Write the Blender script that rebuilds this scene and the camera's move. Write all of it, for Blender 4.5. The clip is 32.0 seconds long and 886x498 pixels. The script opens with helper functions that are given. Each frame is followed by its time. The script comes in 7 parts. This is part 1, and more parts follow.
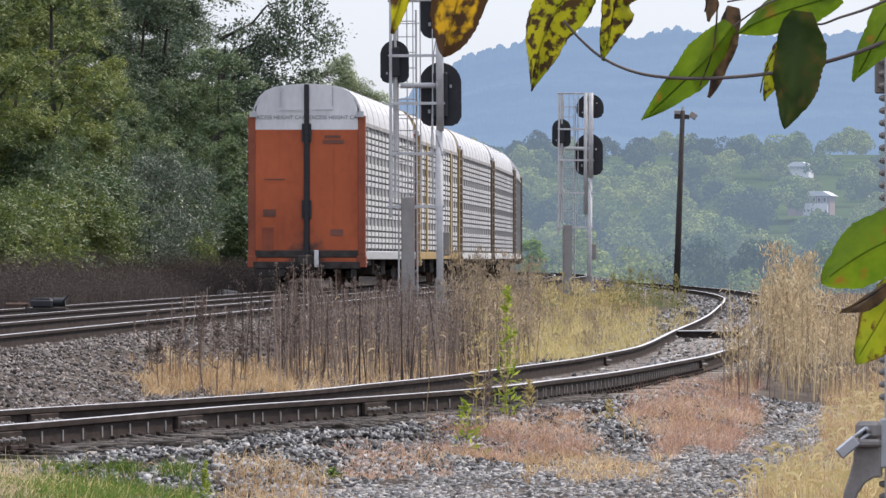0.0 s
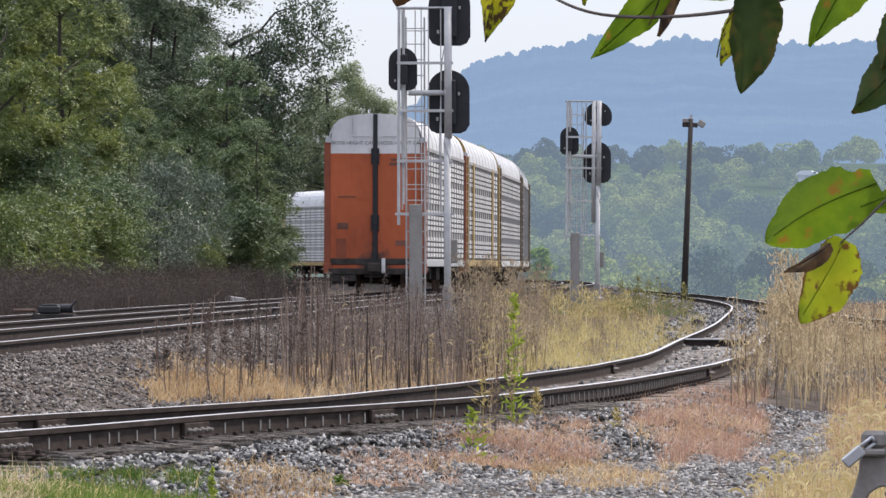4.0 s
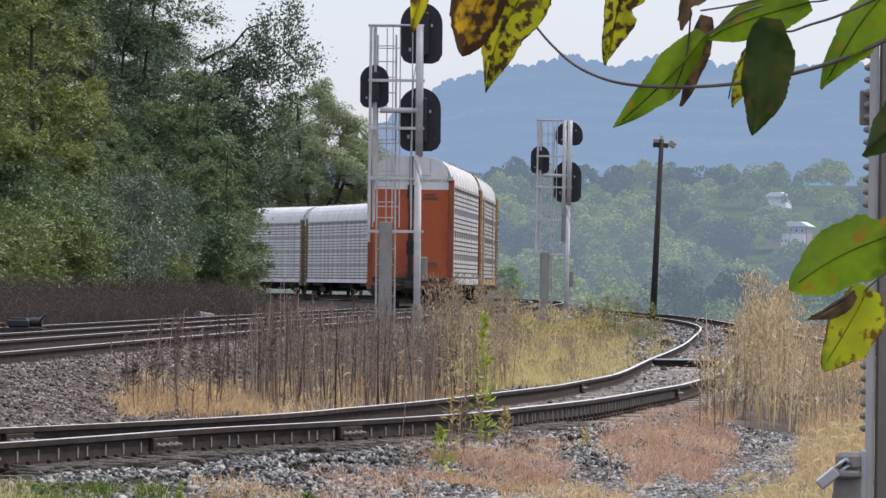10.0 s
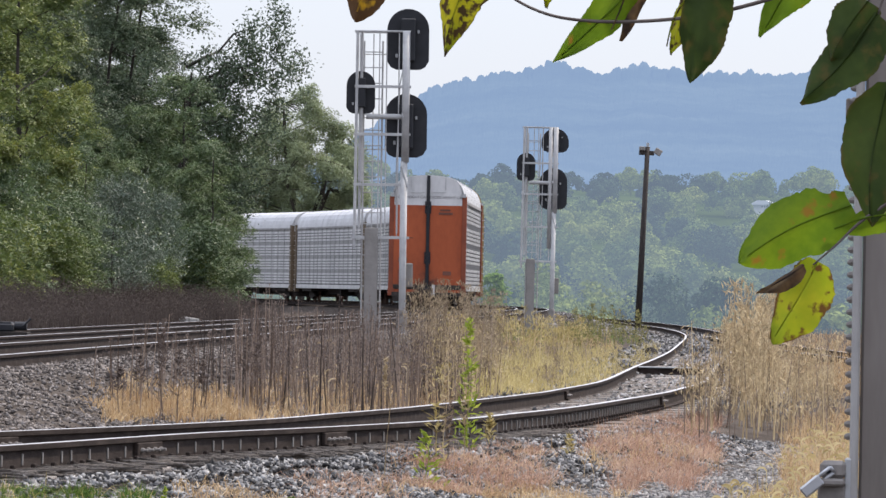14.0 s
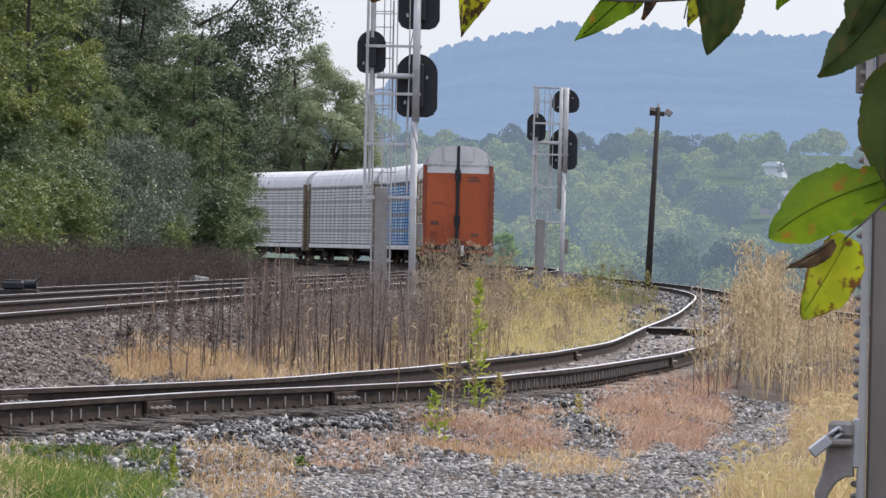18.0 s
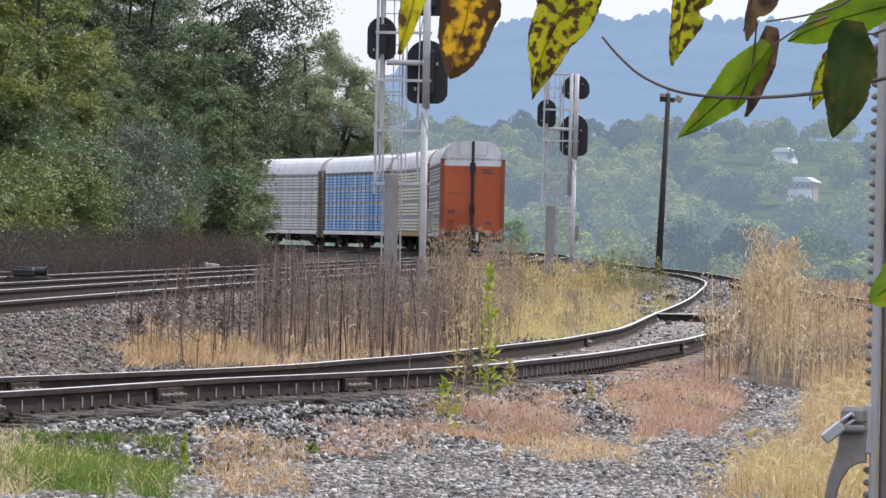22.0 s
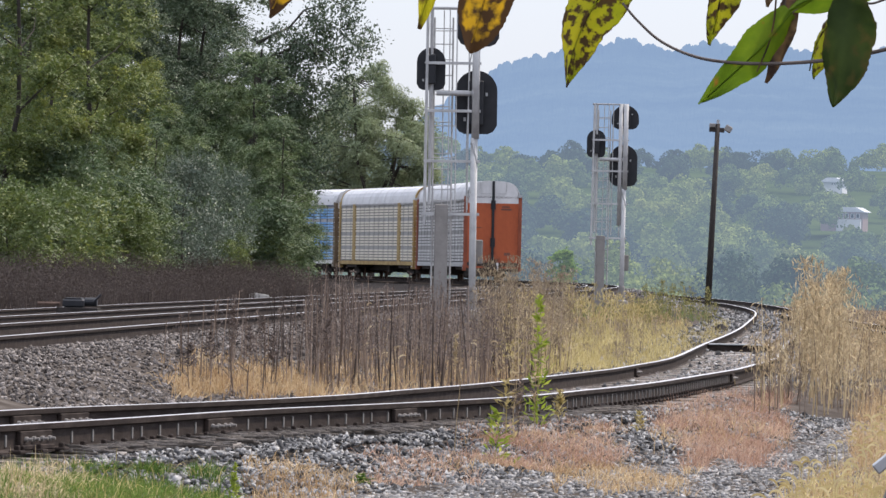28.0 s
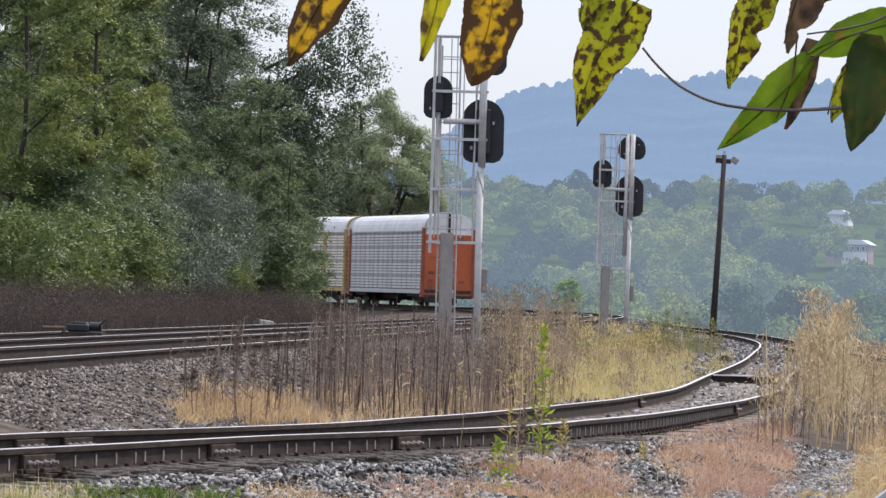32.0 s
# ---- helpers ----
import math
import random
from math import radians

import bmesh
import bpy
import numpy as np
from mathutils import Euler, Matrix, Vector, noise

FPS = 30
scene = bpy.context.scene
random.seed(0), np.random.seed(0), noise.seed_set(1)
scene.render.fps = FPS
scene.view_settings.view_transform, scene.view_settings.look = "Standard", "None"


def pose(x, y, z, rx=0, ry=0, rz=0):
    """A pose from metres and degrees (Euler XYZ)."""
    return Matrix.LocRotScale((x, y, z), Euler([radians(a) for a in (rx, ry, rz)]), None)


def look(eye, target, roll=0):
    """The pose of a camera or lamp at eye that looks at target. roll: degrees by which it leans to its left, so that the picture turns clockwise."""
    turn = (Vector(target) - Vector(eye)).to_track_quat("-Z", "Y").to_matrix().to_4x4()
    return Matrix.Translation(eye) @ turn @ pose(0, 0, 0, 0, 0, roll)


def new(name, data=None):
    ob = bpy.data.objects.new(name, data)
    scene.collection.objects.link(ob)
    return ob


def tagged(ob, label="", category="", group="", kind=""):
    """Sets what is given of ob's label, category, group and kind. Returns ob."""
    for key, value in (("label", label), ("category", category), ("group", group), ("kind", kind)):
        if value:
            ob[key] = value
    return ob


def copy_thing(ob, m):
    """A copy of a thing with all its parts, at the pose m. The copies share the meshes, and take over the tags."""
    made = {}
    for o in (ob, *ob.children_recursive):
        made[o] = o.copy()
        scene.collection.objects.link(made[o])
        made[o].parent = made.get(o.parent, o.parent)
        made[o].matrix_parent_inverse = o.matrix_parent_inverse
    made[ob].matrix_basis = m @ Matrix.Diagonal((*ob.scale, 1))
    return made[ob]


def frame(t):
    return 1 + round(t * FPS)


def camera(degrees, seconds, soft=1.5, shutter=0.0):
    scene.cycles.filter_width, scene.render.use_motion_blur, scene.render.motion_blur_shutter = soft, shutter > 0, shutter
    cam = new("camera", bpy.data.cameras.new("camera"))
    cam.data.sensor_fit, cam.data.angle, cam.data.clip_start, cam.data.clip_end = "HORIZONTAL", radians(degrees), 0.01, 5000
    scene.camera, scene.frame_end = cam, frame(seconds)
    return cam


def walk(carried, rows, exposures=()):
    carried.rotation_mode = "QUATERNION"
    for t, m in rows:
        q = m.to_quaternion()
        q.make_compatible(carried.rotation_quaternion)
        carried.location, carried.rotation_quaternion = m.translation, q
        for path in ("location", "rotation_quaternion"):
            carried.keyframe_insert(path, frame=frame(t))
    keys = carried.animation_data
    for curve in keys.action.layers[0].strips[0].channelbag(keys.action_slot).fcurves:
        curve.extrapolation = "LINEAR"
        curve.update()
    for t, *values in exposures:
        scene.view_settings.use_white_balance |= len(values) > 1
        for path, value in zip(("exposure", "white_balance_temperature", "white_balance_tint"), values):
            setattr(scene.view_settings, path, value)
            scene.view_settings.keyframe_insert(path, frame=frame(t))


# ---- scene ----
cam = camera(7.714, 32.0, soft=1.5)
CAMERA_ROWS = [
    (0, 0.005, 0, 0.9206, 90.0786, 0.001, 0.0000),
    (0.5, 0.0045, 0, 0.9222, 90.1005, 0.036, 0.0109),
    (1, 0.0031, 0, 0.9218, 90.1106, 0.034, 0.0247),
    (1.5, 0.0029, 0, 0.9221, 90.1075, 0.014, 0.0463),
    (2, 0.0037, 0, 0.9219, 90.1119, 0.058, 0.0433),
    (2.5, 0.0049, 0, 0.9209, 90.1213, -0.009, 0.0379),
    (3, 0.0049, 0, 0.921, 90.1402, -0.180, 0.0435),
    (3.5, 0.007, 0, 0.9215, 90.1434, -0.197, 0.0582),
    (5.5, 0.0058, 0, 0.9202, 90.1223, -0.184, 0.1548),
    (6, 0.0053, 0, 0.9187, 90.0966, -0.378, 0.1730),
    (6.5, 0.0036, 0, 0.9223, 90.1638, -0.490, 0.1732),
    (7, 0.0047, 0, 0.9206, 90.1062, -0.383, 0.1618),
    (7.5, 0.0046, 0, 0.921, 90.0757, -0.360, 0.1148),
    (8, 0.0021, 0, 0.9219, 90.0694, -0.372, 0.0306),
    (8.5, -0.0006, 0, 0.9205, 90.1387, -0.510, -0.0505),
    (9, -0.0021, 0, 0.9224, 90.2094, -0.637, -0.1083),
    (9.5, -0.0035, 0, 0.922, 90.2783, -0.793, -0.1489),
    (10, -0.0026, 0, 0.9209, 90.3011, -0.790, -0.2027),
    (10.5, -0.0015, 0, 0.9206, 90.3354, -0.903, -0.2361),
    (11, -0.0012, 0, 0.9211, 90.3773, -0.905, -0.2637),
    (11.5, 0.0005, 0, 0.9208, 90.3971, -0.866, -0.2987),
    (12, -0.0012, 0, 0.9197, 90.4003, -0.951, -0.3373),
    (12.5, -0.0024, 0, 0.92, 90.3939, -1.022, -0.3424),
    (13, -0.0027, 0, 0.9196, 90.3801, -1.048, -0.3289),
    (13.5, -0.003, 0, 0.9202, 90.3740, -1.090, -0.3295),
    (15.5, -0.0018, 0, 0.9188, 90.2652, -1.173, -0.3283),
    (16, -0.0028, 0, 0.9184, 90.2246, -1.271, -0.3094),
    (16.5, -0.001, 0, 0.9189, 90.1721, -1.192, -0.2941),
    (17, -0.0008, 0, 0.9188, 90.1182, -1.227, -0.2923),
    (17.5, -0.0015, 0, 0.9189, 90.0662, -1.325, -0.2726),
    (18, -0.0018, 0, 0.9183, 90.0080, -1.352, -0.2447),
    (18.5, -0.0014, 0, 0.9188, 89.9683, -1.314, -0.2291),
    (19, -0.0021, 0, 0.9196, 89.9384, -1.216, -0.2070),
    (19.5, -0.0035, 0, 0.9189, 89.9125, -1.084, -0.1981),
    (20, -0.0028, 0, 0.9191, 89.8858, -1.005, -0.2038),
    (20.5, -0.0031, 0, 0.9199, 89.8907, -1.091, -0.2104),
    (21, -0.0042, 0, 0.9195, 89.8860, -1.206, -0.2000),
    (21.5, -0.0045, 0, 0.9195, 89.8973, -1.265, -0.1847),
    (22, -0.0043, 0, 0.9188, 89.8878, -1.247, -0.1542),
    (22.5, -0.0053, 0, 0.9188, 89.8796, -1.246, -0.1312),
    (23, -0.0055, 0, 0.9182, 89.8852, -1.211, -0.1025),
    (23.5, -0.0054, 0, 0.9196, 89.9139, -1.194, -0.0870),
    (24, -0.0068, 0, 0.919, 89.9254, -1.307, -0.0547),
    (24.5, -0.0054, 0, 0.9188, 89.9363, -1.257, -0.0166),
    (25, -0.006, 0, 0.919, 89.9582, -1.234, 0.0169),
    (25.5, -0.0062, 0, 0.9189, 89.9855, -1.272, 0.0626),
    (27.5, -0.0062, 0, 0.9189, 90.0997, -1.126, 0.2373),
    (28, -0.0062, 0, 0.9189, 90.1439, -1.204, 0.2776),
    (28.5, -0.0062, 0, 0.9189, 90.1872, -1.254, 0.3003),
    (29, -0.0062, 0, 0.9189, 90.2390, -1.311, 0.3086),
    (29.5, -0.0062, 0, 0.9189, 90.2879, -1.371, 0.3029),
    (30, -0.0062, 0, 0.9189, 90.3439, -1.433, 0.2896),
    (30.5, -0.0062, 0, 0.9189, 90.3918, -1.433, 0.2833),
    (31, -0.0062, 0, 0.9189, 90.4471, -1.522, 0.2765),
    (31.5, -0.0062, 0, 0.9189, 90.4016, -1.704, 0.3026),
    (32, -0.0062, 0, 0.9189, 90.3893, -1.815, 0.3214),
]

walk(cam, [(t, pose(x, y, z, rx, ry, rz)) for t, x, y, z, rx, ry, rz in CAMERA_ROWS], [(t, e + 0.07, 6650, 16) for t, e in ((0, 0.60), (9, 0.60), (10, 0.46), (12, 0.50), (13, 0.60), (16, 0.58), (18, 0.56), (19, 0.71), (25, 0.72), (28, 0.60), (32, 0.60))])

# ---- sky, sun ----
SUN_EL, SUN_AZ = 52.0, 48.0            # degrees; azimuth to the right of +y
world = bpy.data.worlds.new("sky")
scene.world = world
world.use_nodes = True
wn = world.node_tree.nodes
sky = wn.new("ShaderNodeTexSky")
sky.sky_type, sky.sun_disc = "NISHITA", False
sky.sun_elevation, sky.sun_rotation = radians(SUN_EL), radians(SUN_AZ)
sky.air_density, sky.dust_density, sky.ozone_density = 1.0, 1.0, 5.4
wn["Background"].inputs[1].default_value = 0.15
veil = wn.new("ShaderNodeMix")                      # thin white overcast over the clear sky
veil.data_type = "RGBA"
veil.inputs["Factor"].default_value = 0.8
rise = wn.new("ShaderNodeSeparateXYZ")              # an overcast veil is brighter overhead than at the horizon
world.node_tree.links.new(wn.new("ShaderNodeTexCoord").outputs["Generated"], rise.inputs[0])
grade = wn.new("ShaderNodeMapRange")
grade.inputs["To Min"].default_value, grade.inputs["To Max"].default_value = 0.9, 3.1
world.node_tree.links.new(rise.outputs["Z"], grade.inputs[0])
tone = wn.new("ShaderNodeVectorMath")
tone.operation = "SCALE"
tone.inputs[0].default_value = (3.15, 3.47, 3.94)
world.node_tree.links.new(grade.outputs[0], tone.inputs["Scale"])
world.node_tree.links.new(tone.outputs[0], veil.inputs["B"])
world.node_tree.links.new(sky.outputs[0], veil.inputs["A"])
world.node_tree.links.new(veil.outputs["Result"], wn["Background"].inputs[0])
lamp = bpy.data.lights.new("sun", "SUN")
lamp.energy, lamp.angle, lamp.color = 3.1, radians(5), (1.0, 0.925, 0.79)
sun = new("sun", lamp)
az, el = radians(SUN_AZ), radians(SUN_EL)
toward = Vector((math.sin(az) * math.cos(el), math.cos(az) * math.cos(el), math.sin(el)))
sun.matrix_basis = look(toward * 50, (0, 0, 0))


# ---- materials ----
def material(name, colors, rough=0.8, metal=0.0, scale=6.0, stretch=(1, 1, 1), bump=0.0, bump_scale=40.0, island=0.0, objrand=0.0,
             through_light=0.0, haze=None, spec=0.3, detail=5.0, sheen=0.0):
    """Base colour from two or three linear tones mixed by noise at two scales, with bump, optional translucency and
    painted-in haze.
    """
    m = bpy.data.materials.new(name)
    m.use_nodes = True
    nt = m.node_tree
    n, link = nt.nodes, nt.links.new
    p = n["Principled BSDF"]
    tc = n.new("ShaderNodeTexCoord")
    mp = n.new("ShaderNodeMapping")
    mp.inputs["Scale"].default_value = stretch
    link(tc.outputs["Object"], mp.inputs[0])
    nz = n.new("ShaderNodeTexNoise")
    nz.inputs["Scale"].default_value, nz.inputs["Detail"].default_value = scale, detail
    link(mp.outputs[0], nz.inputs[0])
    fine = n.new("ShaderNodeTexNoise")
    fine.inputs["Scale"].default_value, fine.inputs["Detail"].default_value = scale * 7.3, 3
    link(mp.outputs[0], fine.inputs[0])
    add = n.new("ShaderNodeMath")
    add.operation = "MULTIPLY_ADD"
    add.inputs[1].default_value = 0.35
    link(fine.outputs[0], add.inputs[0])
    link(nz.outputs[0], add.inputs[2])
    val = add.outputs[0]
    if island or objrand:
        src = n.new("ShaderNodeNewGeometry").outputs["Random Per Island"] if island else n.new("ShaderNodeObjectInfo").outputs["Random"]
        k = n.new("ShaderNodeMath")
        k.operation = "MULTIPLY_ADD"
        k.inputs[1].default_value = island or objrand
        link(src, k.inputs[0])
        link(val, k.inputs[2])
        off = n.new("ShaderNodeMath")
        off.operation = "SUBTRACT"
        off.inputs[1].default_value = (island or objrand) / 2
        link(k.outputs[0], off.inputs[0])
        val = off.outputs[0]
    ramp = n.new("ShaderNodeValToRGB")
    ramp.color_ramp.elements[0].position, ramp.color_ramp.elements[1].position = 0.38, 0.98
    ramp.color_ramp.elements[0].color = (*colors[0], 1)
    ramp.color_ramp.elements[1].color = (*colors[-1], 1)
    for i, c in enumerate(colors[1:-1]):
        e = ramp.color_ramp.elements.new(0.38 + 0.6 * (i + 1) / (len(colors) - 1))
        e.color = (*c, 1)
    link(val, ramp.inputs[0])
    link(ramp.outputs[0], p.inputs["Base Color"])
    p.inputs["Roughness"].default_value, p.inputs["Metallic"].default_value = rough, metal
    p.inputs["Specular IOR Level"].default_value = spec
    if bump:
        b = n.new("ShaderNodeBump")
        b.inputs["Strength"].default_value, b.inputs["Distance"].default_value = bump, 0.02
        bn = n.new("ShaderNodeTexNoise")
        bn.inputs["Scale"].default_value, bn.inputs["Detail"].default_value = bump_scale, 6
        link(mp.outputs[0], bn.inputs[0])
        link(bn.outputs[0], b.inputs["Height"])
        link(b.outputs[0], p.inputs["Normal"])
    out = n["Material Output"]
    surface = p.outputs[0]
    if through_light:
        tr = n.new("ShaderNodeBsdfTranslucent")
        link(ramp.outputs[0], tr.inputs[0])
        mix = n.new("ShaderNodeMixShader")
        mix.inputs[0].default_value = through_light
        link(surface, mix.inputs[1])
        link(tr.outputs[0], mix.inputs[2])
        surface = mix.outputs[0]
    if haze:                            # air light of the far backdrop, painted in as an even emission over the surface
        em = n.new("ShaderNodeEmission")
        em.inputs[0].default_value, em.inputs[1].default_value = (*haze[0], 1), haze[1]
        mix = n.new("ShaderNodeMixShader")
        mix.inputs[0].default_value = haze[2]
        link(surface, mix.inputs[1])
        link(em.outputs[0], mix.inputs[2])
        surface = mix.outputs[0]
    link(surface, out.inputs[0])
    return m


M_GROUND = material("ground_soil_and_stone", [(0.032, 0.027, 0.024), (0.068, 0.058, 0.051), (0.13, 0.115, 0.104)], 0.95, scale=3.0, bump=0.6, bump_scale=18, spec=0.0)
M_STONE = material("ballast_stone", [(0.034, 0.034, 0.035), (0.115, 0.114, 0.116), (0.30, 0.296, 0.292)], 0.88, scale=9, island=0.75, bump=0.2, bump_scale=60, spec=0.1)
M_GRAVEL = material("fine_grey_gravel", [(0.088, 0.084, 0.083), (0.205, 0.198, 0.192), (0.355, 0.344, 0.335)], 0.9, scale=9, island=0.45, spec=0.08)
M_STONE_DARK = material("brown_ballast_stone", [(0.05, 0.043, 0.039), (0.125, 0.11, 0.102), (0.265, 0.24, 0.225)], 0.9, scale=9, island=0.45, bump=0.4, bump_scale=60, spec=0.08)
M_RAIL = material("weathered_rail_steel", [(0.018, 0.013, 0.011), (0.034, 0.026, 0.023), (0.062, 0.048, 0.042)], 0.9, 0.0, spec=0.10, scale=5, stretch=(1, 1, 3), bump=0.25, bump_scale=30)
M_RAILTOP = material("polished_rail_head", [(0.42, 0.41, 0.41), (0.58, 0.57, 0.57)], 0.42, 0.75, scale=3)
M_RUST = material("rusty_steel", [(0.05, 0.035, 0.03), (0.10, 0.065, 0.05), (0.15, 0.10, 0.075)], 0.8, 0.2, scale=10, bump=0.3)
M_TIE = material("weathered_timber", [(0.07, 0.06, 0.052), (0.17, 0.15, 0.135), (0.33, 0.30, 0.275)], 0.9, scale=6, stretch=(1, 8, 8), objrand=0.3, bump=0.5, bump_scale=25, spec=0.08)
M_TIE_DARK = material("creosoted_timber", [(0.035, 0.03, 0.026), (0.075, 0.066, 0.058), (0.13, 0.115, 0.10)], 0.9, scale=6, stretch=(1, 8, 8), objrand=0.3, bump=0.5, bump_scale=25, spec=0.05)
M_STEEL = material("galvanised_steel", [(0.27, 0.275, 0.28), (0.36, 0.365, 0.37), (0.45, 0.455, 0.46)], 0.5, 0.35, scale=5, bump=0.05)
M_ALU = material("aluminium_paint", [(0.27, 0.27, 0.27), (0.37, 0.37, 0.37), (0.45, 0.45, 0.445)], 0.65, 0.05, scale=4)
M_STRIP = material("folded_edge_metal", [(0.24, 0.23, 0.22), (0.31, 0.30, 0.29), (0.36, 0.35, 0.34)], 0.6, 0.1, scale=8)
M_BLACK = material("matt_black_paint", [(0.010, 0.011, 0.014), (0.022, 0.023, 0.027)], 0.6, scale=5)
M_CONC = material("grey_case_paint", [(0.15, 0.14, 0.13), (0.21, 0.197, 0.185), (0.26, 0.245, 0.23)], 0.85, scale=3, bump=0.1)
M_SLAB = material("pale_old_concrete", [(0.24, 0.23, 0.215), (0.33, 0.32, 0.30), (0.42, 0.41, 0.39)], 0.9, scale=6, bump=0.3)
M_CABINET = material("brushed_cabinet_aluminium", [(0.132, 0.115, 0.103), (0.172, 0.152, 0.138), (0.207, 0.186, 0.17)], 0.8, 0.0, spec=0.15, scale=2.5, stretch=(6, 6, 1), bump=0.03)
M_CAST = material("cast_handle_metal", [(0.12, 0.108, 0.098), (0.19, 0.173, 0.16), (0.26, 0.24, 0.222)], 0.6, 0.1, scale=25, bump=0.08)
M_LOCK = material("padlock_steel", [(0.34, 0.345, 0.36), (0.46, 0.465, 0.48)], 0.4, 0.7, scale=20)
M_ORANGE = material("orange_door_paint", [(0.20, 0.044, 0.018), (0.33, 0.074, 0.026), (0.41, 0.096, 0.034)], 0.62, scale=0.9, stretch=(1, 1, 0.5), bump=0.04)


def soot_fan(m, half_width, low, high):
    """Exhaust soot that spreads from the foot of the middle post, ragged and streaked."""
    n, link = m.node_tree.nodes, m.node_tree.links.new
    ramp = [x for x in n if x.type == "VALTORGB"][0]
    tc = [x for x in n if x.type == "TEX_COORD"][0]
    sep = n.new("ShaderNodeSeparateXYZ")
    link(tc.outputs["Object"], sep.inputs[0])

    def math_node(op, a, b):
        k = n.new("ShaderNodeMath")
        k.operation = op
        for slot, v in zip(k.inputs, (a, b)):
            if isinstance(v, (int, float)):
                slot.default_value = v
            else:
                link(v, slot)
        return k.outputs[0]
    nz = n.new("ShaderNodeTexNoise")
    nz.inputs["Scale"].default_value, nz.inputs["Detail"].default_value = 3.5, 6
    link(tc.outputs["Object"], nz.inputs[0])
    side = math_node("DIVIDE", math_node("ABSOLUTE", sep.outputs["X"], 0), half_width)
    rise = math_node("DIVIDE", math_node("SUBTRACT", sep.outputs["Z"], low), high - low)
    reach = math_node("ADD", math_node("MULTIPLY", side, side), math_node("MULTIPLY", rise, rise))
    cover = math_node("SUBTRACT", math_node("MULTIPLY", nz.outputs[0], 1.9), reach)
    step = n.new("ShaderNodeMapRange")
    step.inputs["From Min"].default_value, step.inputs["From Max"].default_value, step.inputs["To Max"].default_value = 0.0, 0.9, 0.9
    link(cover, step.inputs[0])
    mix = n.new("ShaderNodeMix")
    mix.data_type = "RGBA"
    mix.inputs["B"].default_value = (0.03, 0.024, 0.022, 1)
    link(step.outputs[0], mix.inputs["Factor"])
    link(ramp.outputs[0], mix.inputs["A"])
    link(mix.outputs["Result"], n["Principled BSDF"].inputs["Base Color"])


soot_fan(M_ORANGE, 0.62, 0.85, 1.75)
M_ORANGE_DARK = material("faded_red_brown_paint", [(0.12, 0.035, 0.02), (0.20, 0.052, 0.026), (0.25, 0.068, 0.034)], 0.7, scale=1.6)
M_MAROON = material("oxide_red_brown_paint", [(0.07, 0.03, 0.022), (0.13, 0.055, 0.04), (0.18, 0.075, 0.055)], 0.75, scale=1.6)
M_GOLD = material("mustard_frame_paint", [(0.15, 0.095, 0.035), (0.27, 0.185, 0.07), (0.36, 0.27, 0.12)], 0.75, scale=1.5)
M_CREAM = material("cream_dusted_panels", [(0.42, 0.38, 0.30), (0.56, 0.52, 0.43), (0.68, 0.64, 0.55)], 0.6, 0.1, scale=1.3, stretch=(1, 1, 0.5))
M_BROWN = material("rust_brown_frame_paint", [(0.065, 0.046, 0.03), (0.115, 0.084, 0.054), (0.17, 0.128, 0.085)], 0.8, scale=1.8)
M_WHITE = material("dusty_white_paint", [(0.40, 0.40, 0.40), (0.52, 0.515, 0.515), (0.62, 0.615, 0.61)], 0.7, scale=1.2, stretch=(1, 1, 0.4), bump=0.03)
M_ROOF = material("pale_roof_steel", [(0.352, 0.352, 0.361), (0.458, 0.458, 0.466), (0.528, 0.528, 0.537)], 0.5, 0.15, scale=1.0)
M_SCREEN = material("galvanised_side_screen", [(0.32, 0.316, 0.316), (0.465, 0.46, 0.456), (0.62, 0.615, 0.61)], 0.5, 0.2, scale=1.6, stretch=(1, 1, 0.35))
# Dark tone paints in the shade seen through the gaps between louvres.
M_BACKING = material("shade_toned_inner_screen", [(0.05, 0.051, 0.055), (0.09, 0.09, 0.095), (0.14, 0.14, 0.145)], 0.7, scale=1.4)
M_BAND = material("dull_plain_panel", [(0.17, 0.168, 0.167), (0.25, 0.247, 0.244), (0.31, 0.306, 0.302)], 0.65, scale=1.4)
M_BLUE = material("blue_sprayed_paint", [(0.03, 0.12, 0.33), (0.07, 0.24, 0.50), (0.26, 0.42, 0.58), (0.64, 0.64, 0.64)], 0.6, scale=1.0, stretch=(1, 1, 0.8), detail=4)
M_DRIP = material("dark_dripped_paint", [(0.03, 0.045, 0.08), (0.07, 0.09, 0.13), (0.14, 0.16, 0.19)], 0.7, scale=2.5)
M_UNDER = material("sooty_underframe", [(0.018, 0.016, 0.015), (0.04, 0.035, 0.032), (0.065, 0.055, 0.05)], 0.85, scale=5, bump=0.2, spec=0.08)
M_LETTER = material("faded_black_lettering", [(0.09, 0.085, 0.085), (0.15, 0.14, 0.14)], 0.8)
M_BARK = material("grey_brown_bark", [(0.02, 0.017, 0.014), (0.04, 0.034, 0.028), (0.065, 0.056, 0.047)], 0.95, scale=5, stretch=(3, 3, 1), bump=0.6, bump_scale=12)
M_POLE = material("creosoted_pole_wood", [(0.022, 0.019, 0.018), (0.038, 0.032, 0.029), (0.056, 0.048, 0.043)], 0.95, scale=4, stretch=(4, 4, 0.6), bump=0.4)


def leaf_material(name, cols, t=0.4, island=0.5, rough=0.7, spec=0.06):
    return material(name, cols, rough, scale=0.5, island=island, through_light=t, spec=spec)


